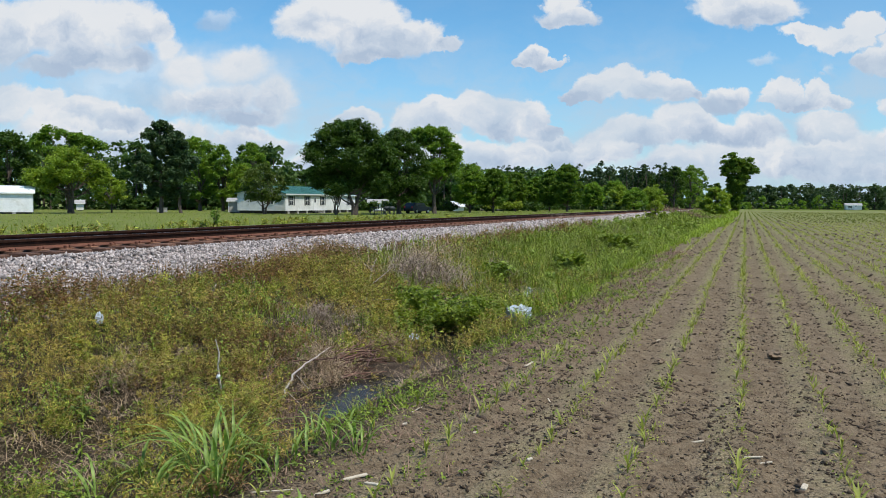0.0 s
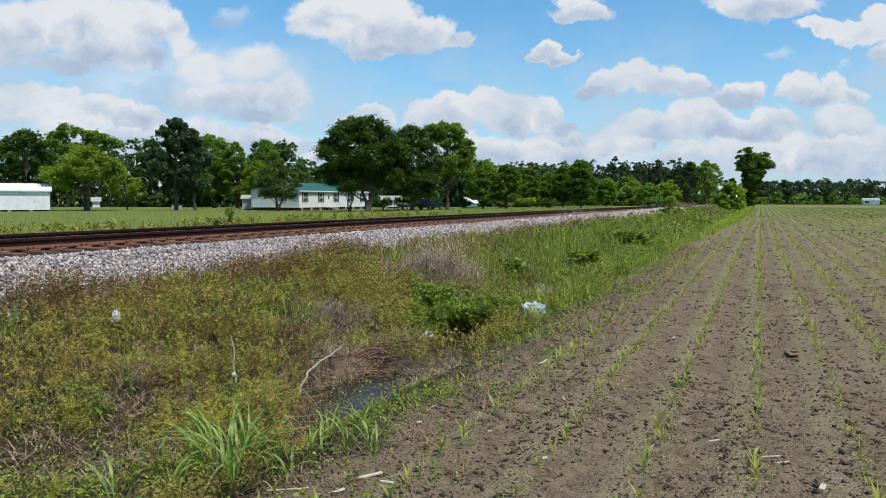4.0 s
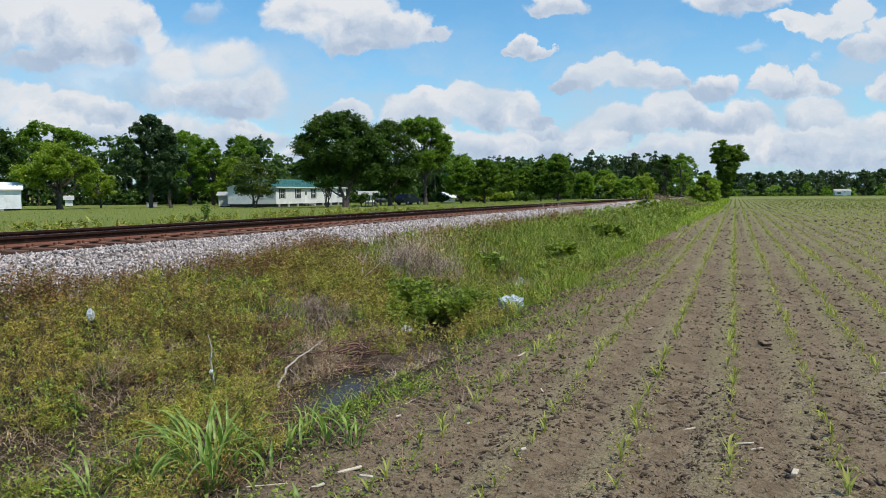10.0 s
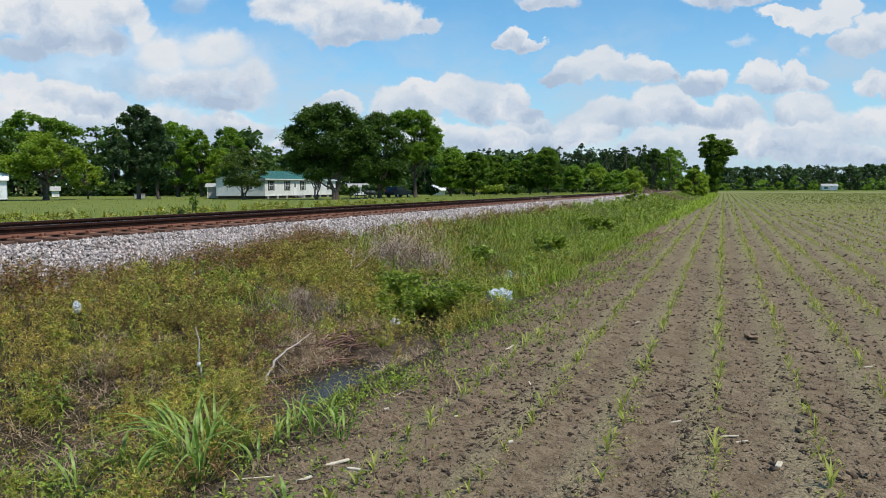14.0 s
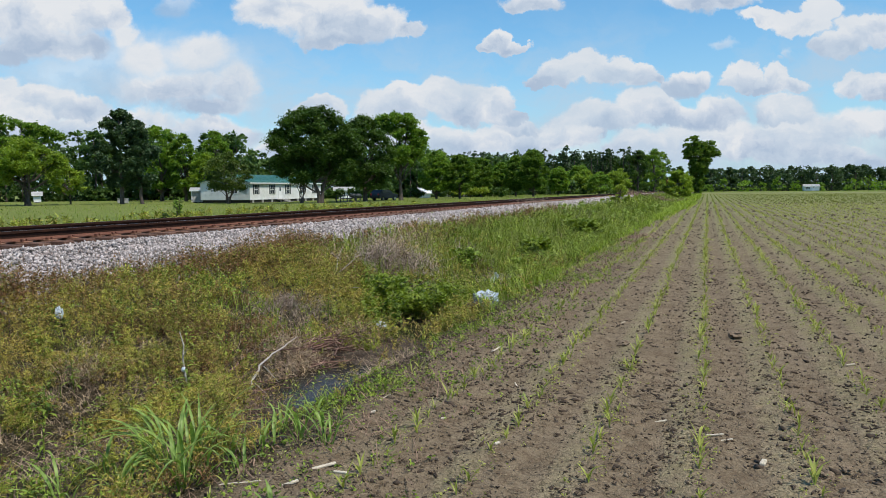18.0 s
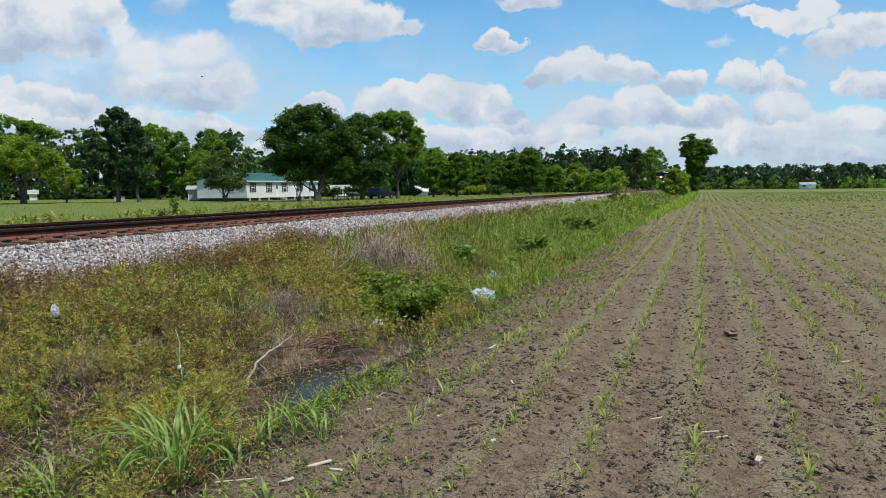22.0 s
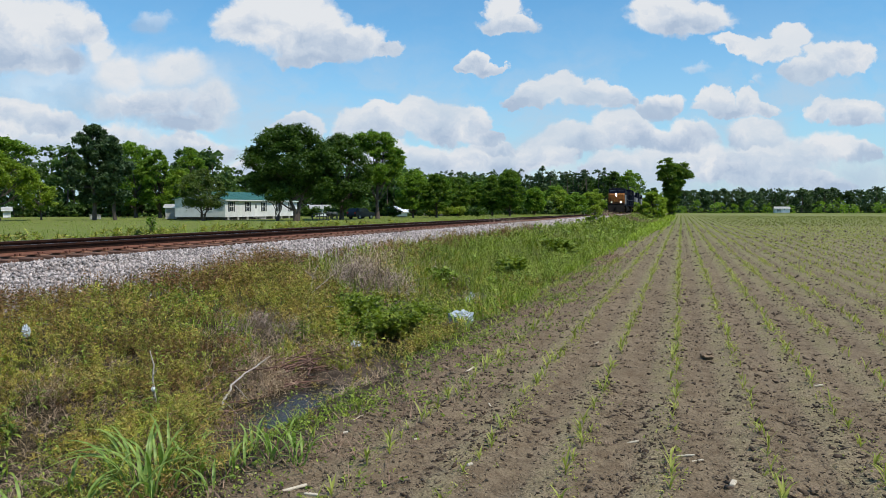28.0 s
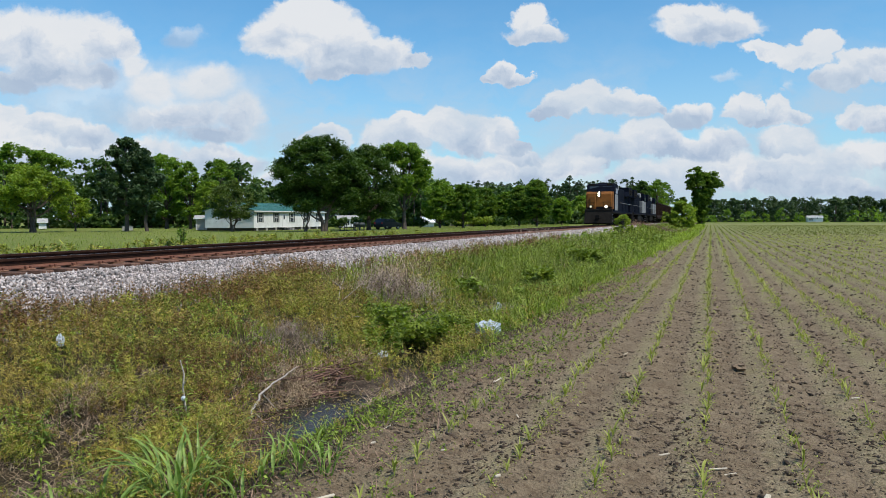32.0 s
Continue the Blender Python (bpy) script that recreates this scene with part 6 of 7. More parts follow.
def broadleaf_weed(label, x, y, h, seed, mat):
    """An upright weed: a stem with lance-shaped leaves in tiers."""
    rng = np.random.default_rng(seed)
    ob = thing("broadleaf_weed", label, "weed", "upright weeds on the bank", pose(x, y, float(lie(x, y)) - 0.01))
    top = rng.normal(0, 0.05 * h, 2)
    v, f = tubes([[(0, 0, 0, 0.006), (top[0] * 0.4, top[1] * 0.4, h * 0.5, 0.005), (top[0], top[1], h, 0.002)]], 6)
    child("stem", mesh_from("stem", v, f, mat, True), ob)
    n = 14
    for i in range(n):
        t = 0.2 + 0.8 * i / n
        a, le = i * 2.4 + rng.normal(0, .3), h * 0.42 * (1.15 - 0.7 * t)
        d, sd = np.array([math.cos(a), math.sin(a), 0]), np.array([-math.sin(a), math.cos(a), 0])
        b = np.array([top[0] * t, top[1] * t, h * t])
        v, f = [], []
        for j in range(5):
            g = j / 4
            c = b + d * le * g + np.array([0, 0, le * (0.5 * g - 0.6 * g * g)])
            w = le * 0.10 * math.sin(math.pi * min(1, 0.12 + 0.86 * g)) + 0.0005
            v += [c - sd * w, c - [0, 0, w * 0.35], c + sd * w]
            if j:
                k = 3 * j
                f += [(k - 3, k - 2, k + 1, k), (k - 2, k - 1, k + 2, k + 1)]
        child("leaf", mesh_from("leaf", np.array(v), np.array(f), mat, True), ob)


for i, (x, y, h) in enumerate(((-5.15, 6.3, 0.55), (-5.0, 6.0, 0.42), (-5.35, 6.1, 0.4), (-6.0, 5.6, 0.36), (-6.4, 6.6, 0.4), (-4.9, 5.4, 0.34), (-5.7, 5.0, 0.36), (-5.6, 10.2, 0.5), (-6.3, 9.1, 0.42), (-6.9, 7.4, 0.38),
                               (-5.9, 7.2, 0.45), (-6.6, 11.3, 0.5), (-5.7, 14.5, 0.55), (-6.0, 17.0, 0.6), (-4.2, 5.4, 0.3), (-5.3, 4.6, 0.34))):
    broadleaf_weed("upright green weed with lance-shaped leaves on the bank" if h > 0.4 else "short green weed with narrow leaves on the bank", x, y, h, 300 + i, WEED_GREEN)

# ---- tall broad-bladed grass ----
BROAD = leaf_material("broad_grass", (0.130, 0.215, 0.040), (0.340, 0.450, 0.115), 0.4, 0.4, patch=2.0)


def broad_grass(label, x, y, h, count, seed, width=0.030):
    """A clump of broad arching blades, each with a fold along its middle, on short stems."""
    rng = np.random.default_rng(seed)
    z = float(lie(x, y))
    ob = thing("broad_grass_clump", label, "grass clump", "broad grass clumps", pose(x, y, z))
    bases = np.stack([rng.normal(0, h * 0.16, count), rng.normal(0, h * 0.16, count), rng.uniform(0, h * 0.35, count)], 1)
    hh, ww = h * rng.uniform(0.55, 1.1, count), width * rng.uniform(0.6, 1.3, count)
    for i in range(count):
        a = math.atan2(bases[i, 1], bases[i, 0]) + rng.normal(0, 0.8)
        out, side = np.array([math.cos(a), math.sin(a), 0]), np.array([-math.sin(a), math.cos(a), 0])
        dr, v, f = rng.uniform(0.35, 1.2), [], []
        for j in range(8):
            t = j / 7
            c = bases[i] + out * hh[i] * (0.22 * t + dr * 0.75 * t ** 2) + np.array([0, 0, hh[i] * (t - dr * 0.62 * t ** 2.6)])
            w = ww[i] * (0.45 + 1.3 * t if t < 0.4 else 0.97 - (t - 0.4) * 1.6) * 0.5 + 0.0006
            v += [c - side * w, c - [0, 0, w * 0.5], c + side * w]
            if j:
                k = 3 * j
                f += [(k - 3, k - 2, k + 1, k), (k - 2, k - 1, k + 2, k + 1)]
        child("blade", mesh_from("blade", np.array(v), np.array(f), BROAD, True), ob)
    v, f = tubes([[(b[0] * 0.5, b[1] * 0.5, -0.02, 0.006), (b[0], b[1], b[2] + 0.02, 0.004)] for b in bases], 5)
    child("stem_base", mesh_from("stem_base", v, f, BROAD, True), ob)
    return ob


for x, y, h, c, s in ((-3.95, 4.75, 0.72, 30, 1), (-3.7, 4.4, 0.6, 20, 2), (-4.25, 4.95, 0.5, 14, 3), (-4.1, 4.2, 0.42, 12, 4), (-3.45, 5.05, 0.36, 8, 5), (-3.28, 5.4, 0.42, 9, 6),
                      (-2.92, 5.25, 0.34, 9, 7), (-3.62, 5.6, 0.34, 8, 8), (-3.55, 12.3, 0.42, 12, 9), (-3.8, 12.9, 0.46, 12, 10), (-2.65, 3.95, 0.2, 5, 11), (-3.9, 5.2, 0.4, 10, 13), (-4.6, 5.1, 0.4, 9, 14), (-3.05, 5.6, 0.26, 7, 15), (-3.45, 6.0, 0.24, 6, 16), (-4.35, 3.9, 0.4, 9, 17), (-3.3, 4.6, 0.26, 6, 18), (-4.5, 4.5, 0.36, 8, 12)):
    broad_grass("tall light green grass clump with broad arching blades" if h > 0.45 else "small light green broad-bladed grass clump", x, y, h, c, 100 + s)

# ---- corn seedlings ----
FAR_CORN = leaf_material("far_corn_leaf", (0.170, 0.180, 0.050), (0.280, 0.290, 0.090), 0.3)
CORN = leaf_material("corn_leaf", (0.230, 0.265, 0.050), (0.430, 0.440, 0.110), 0.36, 0.45, tip=(0.40, 0.38, 0.12), patch=1.0)


def corn_mesh(seed, steps=4, whole=True):
    """A seedling: arching folded leaves up a short stem; joined, or as a list of stem and leaves."""
    rng = np.random.default_rng(seed)
    sets = []
    h = rng.uniform(0.10, 0.17)
    for i in range(rng.integers(4, 7)):
        a = rng.uniform(0, 2 * np.pi)
        out, side = np.array([math.cos(a), math.sin(a), 0]), np.array([-math.sin(a), math.cos(a), 0])
        le, wd, up = h * rng.uniform(0.75, 1.25), rng.uniform(0.012, 0.021), rng.uniform(0.25, 0.95)
        b = np.array([0, 0, h * 0.09 * i])
        v, f = [], []
        for j in range(steps + 1):
            t = j / steps
            c = b + out * le * (0.24 * t + 0.62 * (1 - up * 0.55) * t ** 1.6) + np.array([0, 0, le * (t - (1 - up) * 0.75 * t ** 2.2)])
            w = wd * (0.5 + 1.1 * t if t < 0.5 else 1.05 - (t - 0.5) * 2.0) * 0.5 + 0.0004
            n0 = len(v)
            v += [c - side * w, c - [0, 0, w * 0.6], c + side * w]
            if j:
                f += [(n0 - 3, n0 - 2, n0 + 1, n0), (n0 - 2, n0 - 1, n0 + 2, n0 + 1)]
        sets.append((np.array(v), np.array(f)))
    sets.insert(0, tubes([[(0, 0, -0.02, 0.005), (0, 0, h * 0.5, 0.003)]], 5))
    return joined(*sets) if whole else sets


def corn():
    rng = np.random.default_rng(55)
    kinds = [corn_mesh(s) for s in range(8)]
    plain_kinds = [corn_mesh(s, 2) for s in range(8)]
    meshes = [[mesh_from("leaf" if j else "stem", v, f, CORN, True) for j, (v, f) in enumerate(corn_mesh(s, 4, False))] for s in range(8)]
    fv, n = [], 0
    near = 0
    for k in range(-4, 58):
        x0 = 0.775 * k
        y = 3.2 + rng.uniform(0, 0.3)
        while y < 95:
            x = x0 + rng.normal(0, 0.025)
            s = rng.uniform(0.62, 1.15)
            seen = x < 2.0 + 0.28 * y
            if seen and rng.random() < (0.5 if k == -4 else 0.72 if y < 14 else 0.62):
                m, a = rng.integers(0, 8), rng.uniform(0, 360)
                z = float(lie(x, y) + bumps(x, y)) - 0.004
                if y < 12.5 and near < 290 and k < 8:
                    o = new("corn_seedling", meshes[m][0])
                    o.matrix_basis = pose(x, y, z, 0, 0, a) @ Matrix.Scale(s, 4)
                    tagged(o, "young light green corn seedling standing in bare soil", "seedling", "rows of corn seedlings")
                    for leaf in meshes[m][1:]:
                        child("leaf", leaf, o)
                    near += 1
                else:
                    v, f = (kinds if y < 12 else plain_kinds)[m]
                    c, sn = math.cos(a), math.sin(a)
                    g = s * (1.05 if y < 20 else 1.15)
                    w = v * g
                    fv.append((np.stack([w[:, 0] * c - w[:, 1] * sn + x, w[:, 0] * sn + w[:, 1] * c + y, w[:, 2] + z], 1), f))
            y += rng.uniform(0.10, 0.34) if y < 30 else rng.uniform(0.22, 0.55)
    # far rows, leaf by leaf
    k = rng.integers(-3, 92, 18000)
    y = 95 + 115 * rng.random(18000) ** 1.2
    x = 0.775 * k + rng.normal(0, 0.04, 18000)
    ok = x < 6 + 0.3 * y
    fb = np.stack([x, y, lie(x, y)], 1)[ok]
    fw, ff = blades(rng, fb, 0.22 * rng.uniform(0.7, 1.3, len(fb)), 0.13, 0.5, 0.6, 2)
    stuff("far_corn_rows", "distant rows of young corn, thin olive green", "corn", fw, ff, FAR_CORN)
    # low weeds and moss that green the rows
    sets = []
    for y0, y1, n, size in ((3.2, 12, 3800, 0.011), (12, 30, 6500, 0.018), (30, 90, 6500, 0.05)):
        y = rng.uniform(y0, y1, n)
        x = 0.775 * rng.integers(-4, 2 + int(0.36 * y1), n) + rng.normal(0, 0.08, n)
        ok = (x < 2 + 0.3 * y) & (patch(x * 2.0, y * 0.7, 7.0) > 0.42)
        sets.append(herb(rng, x[ok], y[ok], 0.035 + 0.0008 * y[ok], 4, size, 0.9))
    v, f = joined(*sets)
    stuff("row_weeds", "tiny yellow-green weeds along the corn rows", "weeds", v, f, CORN)
    v, f = joined(*fv)
    stuff("corn_rows", "rows of young light green corn across the field", "corn", v, f, CORN)


corn()

# ---- clods and litter on the soil ----
CLOD = material("soil_clod", (0.120, 0.086, 0.054), (0.280, 0.212, 0.136), 16.0, 0.98, 0.05, rand=0.5)
CRUMB = material("dark_crumb", (0.036, 0.023, 0.014), (0.120, 0.080, 0.048), 16.0, 0.98, 0.05, rand=0.5)
RESIDUE = leaf_material("crop_residue", (0.026, 0.018, 0.011), (0.32, 0.24, 0.15), 0.05, 0.9, patch=3.0)


def soil_litter():
    rng = np.random.default_rng(33)
    sets = []
    for y0, y1, k, s, xr in ((3.0, 9, 17000, 0.0085, 6.5), (9, 20, 10500, 0.013, 10), (20, 45, 5000, 0.022, 16), (45, 100, 4000, 0.06, 30)):
        x, y = scatter(rng, k, -3.4, xr, y0, y1, lambda x, y: 0.25 + 0.75 * (patch(x * 1.6, y * 1.2, 8.0) > 0.5))
        z = lie(x, y) + bumps(x, y)
        sz = s * np.exp(rng.normal(0, 0.45, len(x)))
        sets.append(stones(rng, np.stack([x, y, z + sz * 0.25], 1), sz))
    x, y = scatter(rng, 5200, -4.2, -2.2, 3.2, 26, lambda x, y: np.clip(1 - np.abs(x + 3.2) / 0.9, 0, 1))
    sz = (0.011 + 0.0006 * y) * np.exp(rng.normal(0, 0.45, len(x)))
    sets.append(stones(rng, np.stack([x, y, lie(x, y) + bumps(x, y) + sz * 0.25], 1), sz))
    # heavier clods in the wheel strips
    x, y = scatter(rng, 1500, -3.4, 14, 3.5, 60, lambda x, y: (np.cos((x - 0.31) / 1.52 * 2 * np.pi) > 0.7) * 0.8 + 0.05)
    sz = 0.015 * np.exp(rng.normal(0, 0.45, len(x)))
    sets.append(stones(rng, np.stack([x, y, lie(x, y) + bumps(x, y) + sz * 0.1], 1), sz))
    v, f = joined(*sets)
    sets = []
    for y0, y1, k, s, xr in ((3.0, 9, 16000, 0.018, 6.5), (9, 20, 9000, 0.022, 10), (20, 45, 3200, 0.032, 16)):
        x, y = scatter(rng, k, -3.2, xr, y0, y1, lambda x, y: 0.3 + 0.7 * (patch(x * 2.2, y * 1.3, 3.3) > 0.5))
        q = np.stack([x, y, lie(x, y) + bumps(x, y) + s * 0.15], 1)
        cv, cf = stones(rng, 0 * q, s * np.exp(rng.normal(0, 0.4, len(x))))
        a = rng.uniform(0, np.pi, len(x)).repeat(6)
        cv = cv * [1.35, 0.55, 0.6]
        cv = np.stack([cv[:, 0] * np.cos(a) - cv[:, 1] * np.sin(a), cv[:, 0] * np.sin(a) + cv[:, 1] * np.cos(a), cv[:, 2]], 1)
        sets.append((cv + q.repeat(6, 0), cf))
    cv, cf = joined(*sets)
    stuff("soil_crumbs", "dark long crumbs of soil and rotted stalk scattered on the field", "soil", cv, cf, CRUMB)
    stuff("soil_clods", "dark brown soil crumbs and clods on the field", "soil", v, f, CLOD)
    sets = []
    for y0, y1, k, le, xr in ((3.0, 9, 26000, 0.05, 6.5), (9, 22, 16000, 0.075, 11), (22, 60, 6000, 0.14, 20)):
        x, y = scatter(rng, k, -3.5, xr, y0, y1, lambda x, y: 0.2 + 0.8 * (patch(x * 1.2, y * 1.4, 9.0) > 0.45))
        b = np.stack([x, y, lie(x, y) + bumps(x, y) + 0.006], 1)
        sets.append(blades(rng, b, le * rng.uniform(0.3, 1.2, len(x)) * 0.45, le * 0.16, 3.0, 0.5, 1))
    v, f = joined(*sets)
    stuff("crop_residue", "short tan and dark bits of old stalks on the soil", "crop residue", v, f, RESIDUE)
    # trash of dead stems along the field's edge
    x, y = scatter(rng, 14000, -4.2, -1.8, 3.2, 34, lambda x, y: np.clip(1 - np.abs(x + 3.0) / 1.1, 0, 1) * (0.15 + 0.85 * (patch(x, y, 12.0) > 0.42)))
    b = np.stack([x, y, lie(x, y) + 0.012], 1)
    v, f = blades(rng, b, 0.09 * rng.uniform(0.3, 1.4, len(x)), 0.005 + 0.0005 * y, 1.8, 0.7, 2)
    stuff("edge_trash", "brown dead stems littering the field's edge", "dead stems", v, f, BROWN)
    # weed seedlings near the ditch
    x, y = scatter(rng, 8000, -3.8, -1.5, 3.4, 30, lambda x, y: np.clip((-1.5 - x) / 1.5, 0, 1) ** 1.6 * (0.2 + 0.8 * (patch(x, y, 11.0) > 0.5)))
    v, f = herb(rng, x, y, 0.06 * rng.uniform(0.5, 1.9, len(x)), 9, 0.017, 0.9)
    stuff("weed_seedlings", "small yellow-green weed seedlings at the field's edge", "weeds", v, f, WEED_GREEN)


soil_litter()

# ---- litter, sticks and boards ----
PLASTIC = plain("white_plastic", (0.58, 0.61, 0.63), 0.4)
DRIFT = material("bleached_wood", (0.25, 0.21, 0.17), (0.50, 0.44, 0.36), 12.0, 0.9, 0.5, stretch=(1, 1, 1))
PALE_WOOD = material("pale_stalk", (0.42, 0.35, 0.25), (0.66, 0.58, 0.45), 20.0, 0.85, 0.4)


def crumpled(name, label, category, x, y, w, h, seed, mat, lift=0.0):
    """A crumpled sheet or bag: a pinched ball with sharp folds."""
    rng = np.random.default_rng(seed)
    bm = bmesh.new()
    bmesh.ops.create_icosphere(bm, subdivisions=3, radius=1.0)
    for v in bm.verts:
        d = v.co.normalized()
        r = 0.65 + 0.5 * abs(noise.noise(d * 2.3 + Vector((seed, 0, 0)))) + 0.35 * abs(noise.noise(d * 5.5 + Vector((0, seed, 0)))) + rng.normal(0, .03)
        v.co = Vector((d.x * r * w * 0.5, d.y * r * w * 0.42, max(0.0, (d.z * 0.5 + 0.45) * r * h)))
    ob = part(name, bm, mat)
    ob.matrix_basis = pose(x, y, float(lie(x, y)) + lift, 0, 0, seed * 50)
    return tagged(ob, label, category)


FILM = plain("thin_plastic", (0.36, 0.40, 0.43), 0.3)
crumpled("plastic_bag", "crumpled thin white plastic bag in the wet grass", "plastic bag", -3.95, 13.4, 0.6, 0.34, 1, FILM, 0.06)
crumpled("plastic_bag", "small crumpled white bag in the ditch grass", "plastic bag", -4.85, 17.1, 0.22, 0.16, 2, PLASTIC, 0.02)
crumpled("plastic_bag", "small round white plastic scrap above another", "plastic scrap", -4.95, 17.7, 0.17, 0.2, 3, PLASTIC, 0.02)
crumpled("plastic_bag", "white plastic bag caught in the bank weeds", "plastic bag", -7.3, 6.65, 0.11, 0.17, 4, PLASTIC, 0.14)
crumpled("plastic_scrap", "grey-white plastic scrap at the water's edge", "plastic scrap", -4.8, 10.45, 0.2, 0.14, 5, PLASTIC, 0.12)
crumpled("plastic_scrap", "small white scrap caught on a dead stalk", "plastic scrap", -5.25, 6.34, 0.055, 0.06, 6, PLASTIC, 0.36)
CLODBIG = material("big_clod", (0.11, 0.075, 0.046), (0.26, 0.185, 0.115), 22.0, 0.98, 0.3)
for i, (x, y, w) in enumerate(((0.43, 10.9, 0.22), (0.86, 5.75, 0.12), (1.02, 5.95, 0.09), (-0.55, 6.55, 0.11), (0.95, 10.2, 0.12), (-2.4, 4.7, 0.10), (-1.0, 9.9, 0.16))):
    bm = bmesh.new()
    bmesh.ops.create_icosphere(bm, subdivisions=3, radius=0.5)
    for v in bm.verts:
        q = v.co.normalized()
        v.co *= w * (0.85 + 0.5 * noise.noise(q * 1.6 + Vector((i * 3.1, 0, 0))) + 0.3 * noise.noise(q * 4.5 + Vector((0, i * 2.0, 0))))
        v.co.z *= 0.6
    ob = part("soil_clod", bm, CLODBIG)
    ob.matrix_basis = pose(x, y, float(lie(x, y)) + w * 0.12)
    tagged(ob, "dark brown lump of soil on the field", "soil clod")


def stick(name, label, line, mat, category="stick"):
    v, f = tubes(line, 7)
    return tagged(new(name, mesh_from(name, v, f, mat, True)), label, category)


stick("driftwood_branch", "curved bleached branch lying at the ditch's edge",
      [[(-4.80, 6.80, -0.24, 0.011), (-4.84, 6.92, -0.16, 0.014), (-4.86, 7.02, -0.135, 0.013), (-4.93, 7.12, -0.10, 0.015), (-4.95, 7.3, -0.02, 0.013), (-5.03, 7.42, 0.0, 0.014), (-5.04, 7.66, 0.05, 0.012), (-5.10, 7.8, 0.05, 0.012), (-5.08, 8.05, 0.09, 0.010), (-5.14, 8.22, 0.09, 0.010), (-5.16, 8.5, 0.13, 0.006)],
       [(-4.88, 7.1, -0.12, 0.006), (-4.74, 7.12, -0.24, 0.003)], [(-5.0, 7.45, 0.0, 0.006), (-4.82, 7.5, -0.2, 0.003)]], DRIFT, "branch")
stick("dead_stalk", "thin bleached dead stalk standing in the weeds",
      [[(-5.22, 6.35, -0.22, 0.015), (-5.18, 6.36, -0.05, 0.014), (-5.24, 6.36, 0.1, 0.012), (-5.26, 6.35, 0.3, 0.010), (-5.25, 6.36, 0.45, 0.008), (-5.29, 6.35, 0.6, 0.005)],
       [(-5.2, 6.36, -0.12, 0.008), (-5.38, 6.3, -0.16, 0.004)], [(-5.26, 6.35, 0.32, 0.006), (-5.18, 6.33, 0.42, 0.003)]], DRIFT, "stalk")
stick("dead_twig", "fine forked dead twigs on the bank",
      [[(-6.6, 12.2, 0.2, 0.012), (-6.75, 12.6, 0.45, 0.010), (-6.9, 13.0, 0.75, 0.006), (-6.95, 13.3, 0.95, 0.003)], [(-6.75, 12.6, 0.45, 0.009), (-6.5, 12.8, 0.7, 0.006), (-6.4, 13.0, 0.85, 0.003)],
       [(-6.55, 12.1, 0.25, 0.010), (-6.2, 12.0, 0.3, 0.008), (-5.9, 11.9, 0.33, 0.004)], [(-6.9, 13.0, 0.75, 0.006), (-7.2, 13.1, 0.9, 0.003)]], DRIFT, "twig")


TWIG = material("twig_bark", (0.120, 0.056, 0.038), (0.36, 0.200, 0.140), 14.0, 0.9, 0.3, rand=0.5)


def twig_heap(label, x, y, w, d, count, seed):
    """Red-brown twigs washed together, lying across one another."""
    rng = np.random.default_rng(seed)
    ob = thing("twig_heap", label, "twigs", at=pose(x, y, float(lie(x, y))))
    for i in range(count):
        px, py, a, le = rng.normal(0, w * 0.4), rng.normal(0, d * 0.4), rng.normal(1.1, 0.7), rng.uniform(0.25, 0.9)
        z = float(lie(x + px, y + py) - lie(x, y))
        bend, up, lift = rng.normal(0, 0.05, 2), rng.uniform(-0.05, 0.16), rng.uniform(0.01, 0.2)
        line = [(px + le * (t - 0.5) * math.cos(a) + bend[0] * math.sin(t * 5), py + le * (t - 0.5) * math.sin(a) + bend[1] * math.sin(t * 4), z + lift + up * t, 0.014 * (1.1 - 0.8 * t)) for t in (0, 0.25, 0.5, 0.75, 1)]
        v, f = tubes([line], 5)
        child("twig", mesh_from("twig", v, f, TWIG, True), ob)


twig_heap("heap of red-brown dead twigs beside the ditch water", -5.05, 9.0, 0.45, 0.9, 80, 1)
twig_heap("red-brown dead twigs below the bleached branch", -4.95, 6.9, 0.4, 0.7, 36, 2)


def stalk_piece(x, y, le, wd, turn, label="pale dry piece of stalk lying on the soil"):
    bm = boxes((-le / 2, le / 2, -wd / 2, wd / 2, 0, wd * 0.6), bevel=wd * 0.15)
    for v in bm.verts:
        v.co.z += 0.01 * math.sin(v.co.x * 20)
        v.co.y += wd * 0.2 * math.sin(v.co.x * 13 + le * 40)
    ob = part("stalk_piece", bm, PALE_WOOD)
    ob.matrix_basis = pose(x, y, float(lie(x, y) + bumps(x, y)) + 0.004, 0, 0, turn)
    tagged(ob, label, "stalk piece", "stalk pieces on the soil")


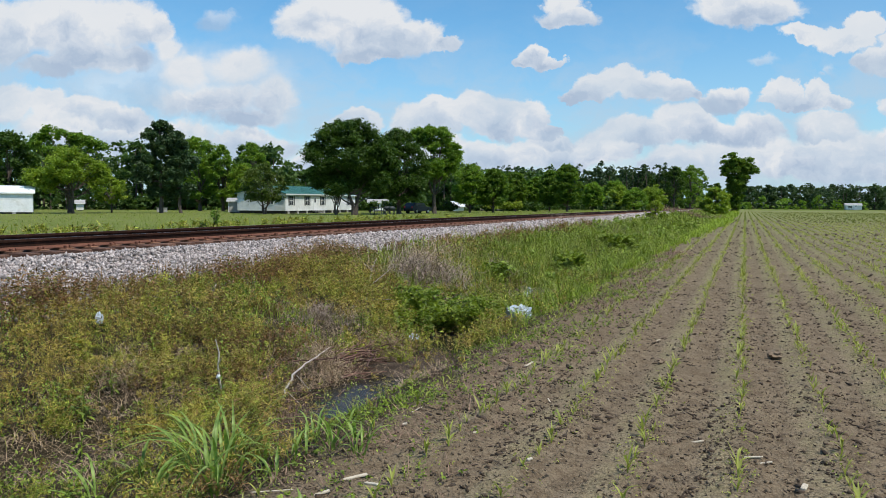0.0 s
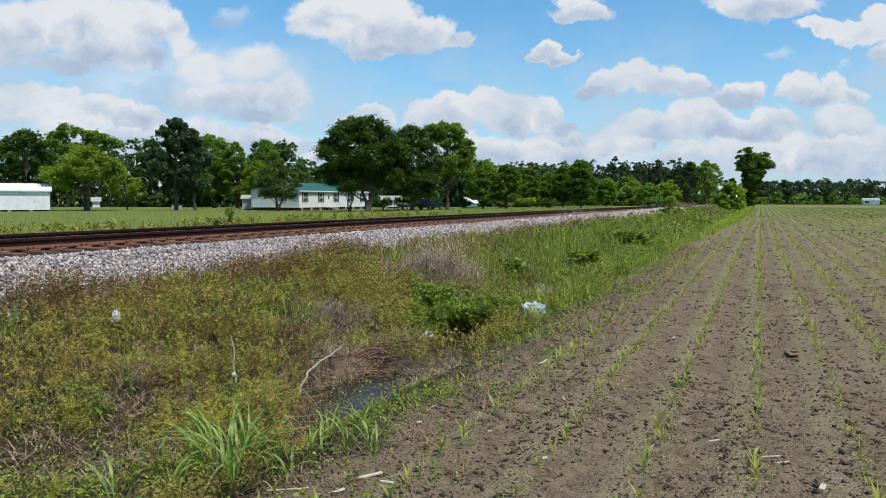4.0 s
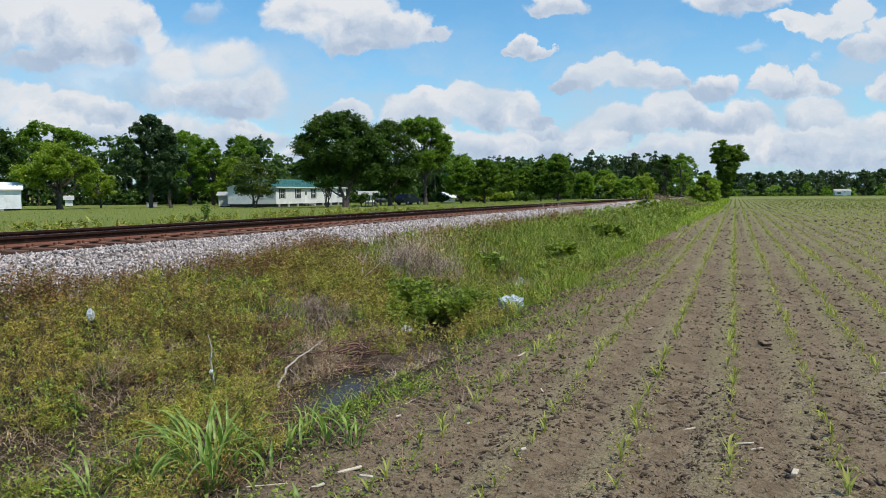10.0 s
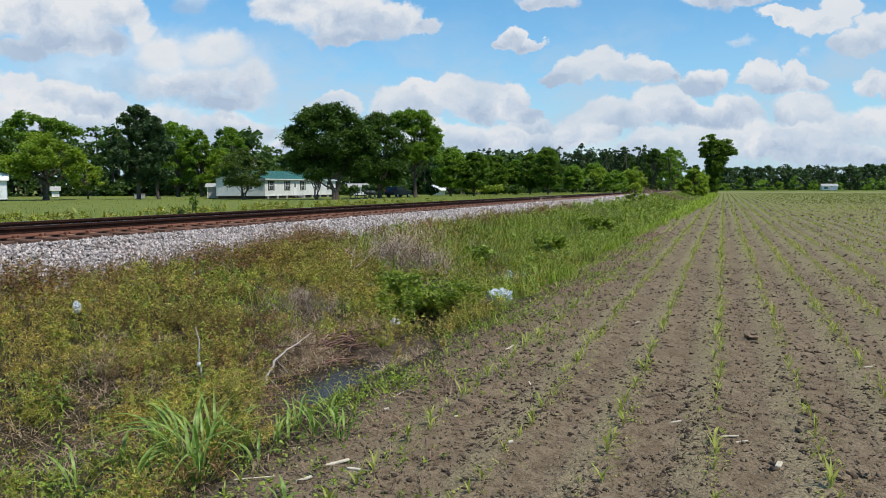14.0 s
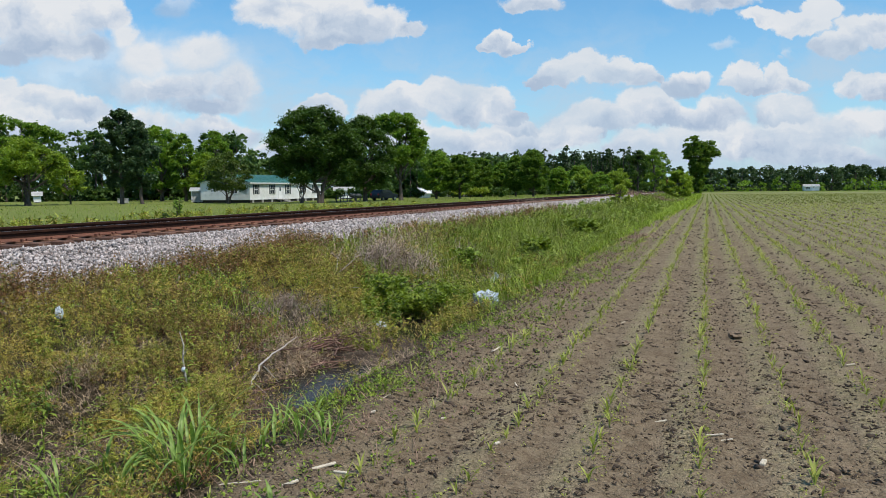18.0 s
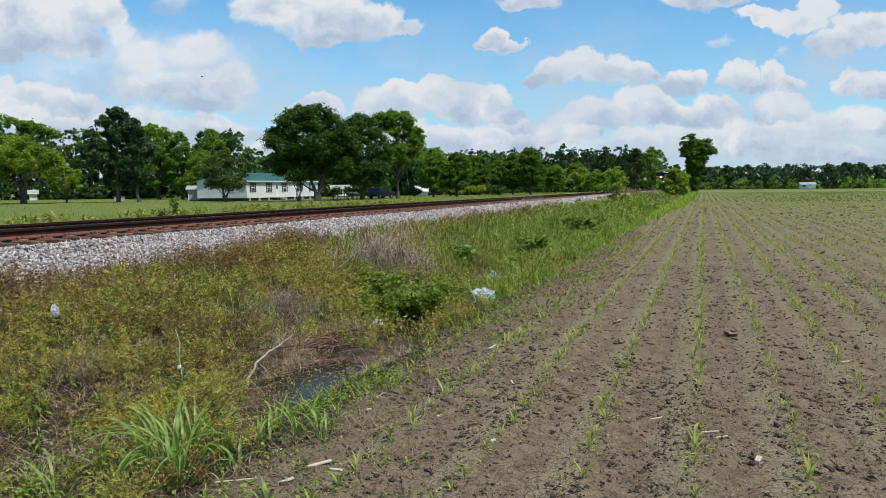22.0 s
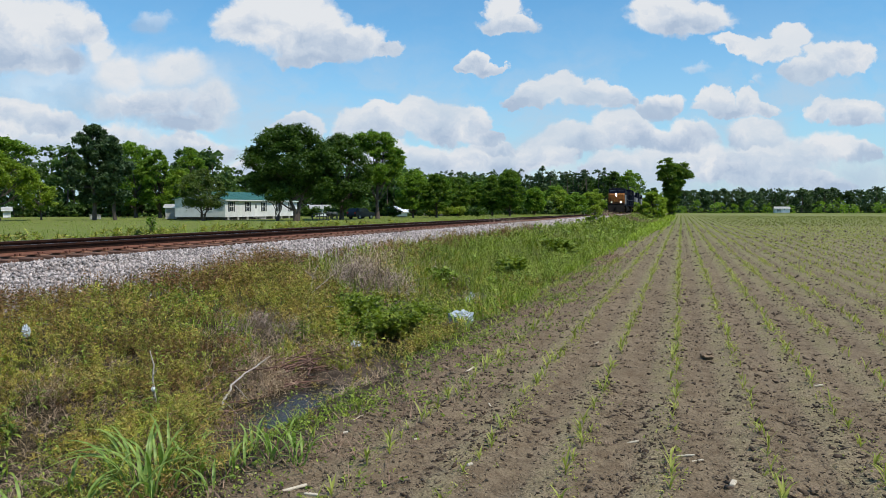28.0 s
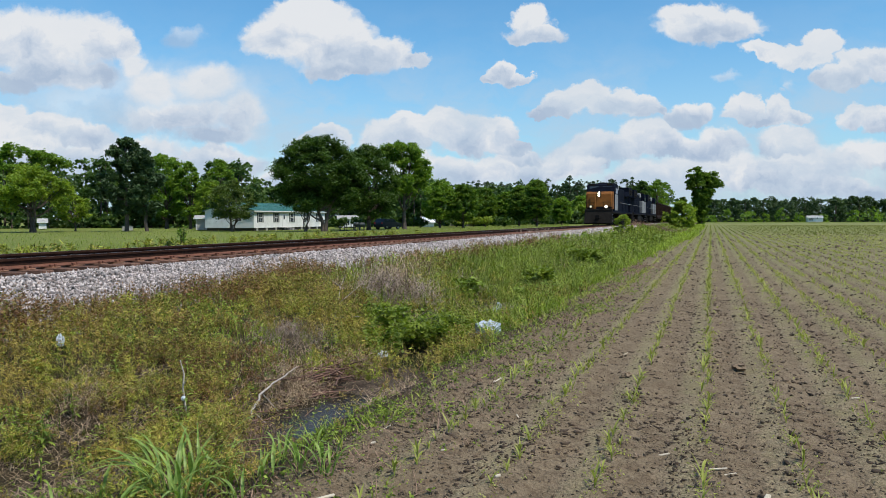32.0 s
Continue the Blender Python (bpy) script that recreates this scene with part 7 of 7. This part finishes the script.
for x, y, le, wd, a in ((-2.72, 4.84, 0.19, 0.03, 42), (-2.78, 4.45, 0.12, 0.028, 50), (-2.5, 4.7, 0.14, 0.03, -20), (-2.56, 9.0, 0.05, 0.025, 100), (-2.54, 9.1, 0.26, 0.025, 85), (0.45, 5.9, 0.075, 0.04, 80),
                        (0.1, 6.4, 0.16, 0.018, 5), (0.2, 6.35, 0.10, 0.016, 20), (-0.35, 6.75, 0.12, 0.02, 25), (-3.1, 4.3, 0.3, 0.012, 30), (-1.9, 7.6, 0.09, 0.015, 120), (-3.0, 6.6, 0.16, 0.012, 70),
                        (-2.2, 6.1, 0.05, 0.03, 10), (-1.55, 5.6, 0.045, 0.03, 40), (-1.2, 11.7, 0.1, 0.02, 60), (1.6, 9.4, 0.09, 0.03, 10), (-2.9, 6.1, 0.05, 0.03, 20)):
    stalk_piece(x, y, le, wd, a)


# ---- rough grass beyond the rails and on the lawn ----
def yard_grass():
    rng = np.random.default_rng(91)
    sets = []
    for x0, x1, k, hi, w in ((-24, -14.6, 14000, 0.34, 0.022), (-40, -24, 12000, 0.30, 0.035), (-70, -40, 9000, 0.20, 0.06), (-110, -70, 6000, 0.16, 0.09)):
        x = rng.uniform(x0, x1, k)
        y = -x * rng.uniform(0.55, 5.5, k)
        ok = (y > 4) & (y < 190)
        x, y = x[ok], y[ok]
        sets.append(blades(rng, on_land(x, y), hi * rng.uniform(0.4, 1.3, len(x)) * (0.5 + patch(x * .3, y * .3)), w, 0.4, 0.4, 1))
    v, f = joined(*sets)
    stuff("yard_grass", "yellow-green rough grass beyond the railway", "grass", v, f, LAWN)
    sets = []
    for x0, x1, k, hi, s in ((-21, -14.8, 900, 0.55, 0.035), (-34, -21, 700, 0.5, 0.06)):
        x, y = scatter(rng, k, x0, x1, 6, 70, lambda x, y: patch(x * 0.5, y * 0.4, 1.7) > 0.52)
        sets.append(feather(rng, x, y, hi * rng.uniform(0.4, 1.2, len(x)), 4, 7, s))
    v, f = joined(*sets)
    stuff("trackside_weeds", "clumps of yellow-green weeds beyond the railway", "weeds", v, f, WEED_LIME)
    x, y = rng.uniform(-22, -15.5, 260), rng.uniform(8, 60, 260)
    v, f = blades(rng, on_land(x, y), rng.uniform(0.5, 1.15, 260), 0.02, 0.15, 0.1, 3)
    stuff("tall_weeds", "scattered tall pale weed stalks beyond the rails", "weeds", v, f, LAWN)


yard_grass()

BIRD_WAY = ((23.0, (-44.1, 84.0, 16.8)), (25.0, (-11.4, 93.1, 22.2)), (26.0, (8.8, 93.4, 22.4)), (26.5, (17.9, 92.2, 22.1)))


def train_y(t):
    """Where the leading coupler is along the track, t seconds in."""
    k = 32 - max(t, 20.0)
    return 79.1 + 15.28 * k - 0.2129 * k * k + 10.17 * max(0.0, 20.0 - t)


def motions():
    # the train rolls in on the track; its wheels turn as it goes
    tilt = math.degrees(math.atan(GRADE))
    for ob, back in TRAIN:
        turned = 0 < back < 50          # the second and third engine run long hood first
        rows = []
        for t in range(0, 33, 2):
            y = train_y(t) + back + (22.0 if turned else 0.0)
            rows.append((t, pose(TRACK, y, rail_z(y), tilt if not turned else -tilt, 0, 180 if turned else 0)))
        walk(ob, rows)
    times = [i / 15 for i in range(32 * 15 + 1)]
    for w, y, r in WHEELSETS[:6]:
        walk(w, [(t, pose(0, y, r, math.degrees((train_y(t) - train_y(0)) / r))) for t in times])
    # one bird crosses the sky
    b = BIRD[2][0]
    rows = [(0.0, pose(-420.0, -30.0, 16.0, 0, 0, -60)), (20.0, pose(-93.0, 68.0, 16.0, 0, 0, -65))]
    rows += [(t, pose(*p, 0, 0, -60)) for t, p in BIRD_WAY]
    rows += [(32.0, pose(118.0, 83.0, 21.0, 0, 0, -95))]
    walk(b, rows)
    for w, s in BIRD[:2]:
        walk(w, [(i / 10, pose(s * 0.03, 0, 0.02, 0, s * 38 * math.sin(i * 1.9) - s * 10, 0)) for i in range(321)])


motions()
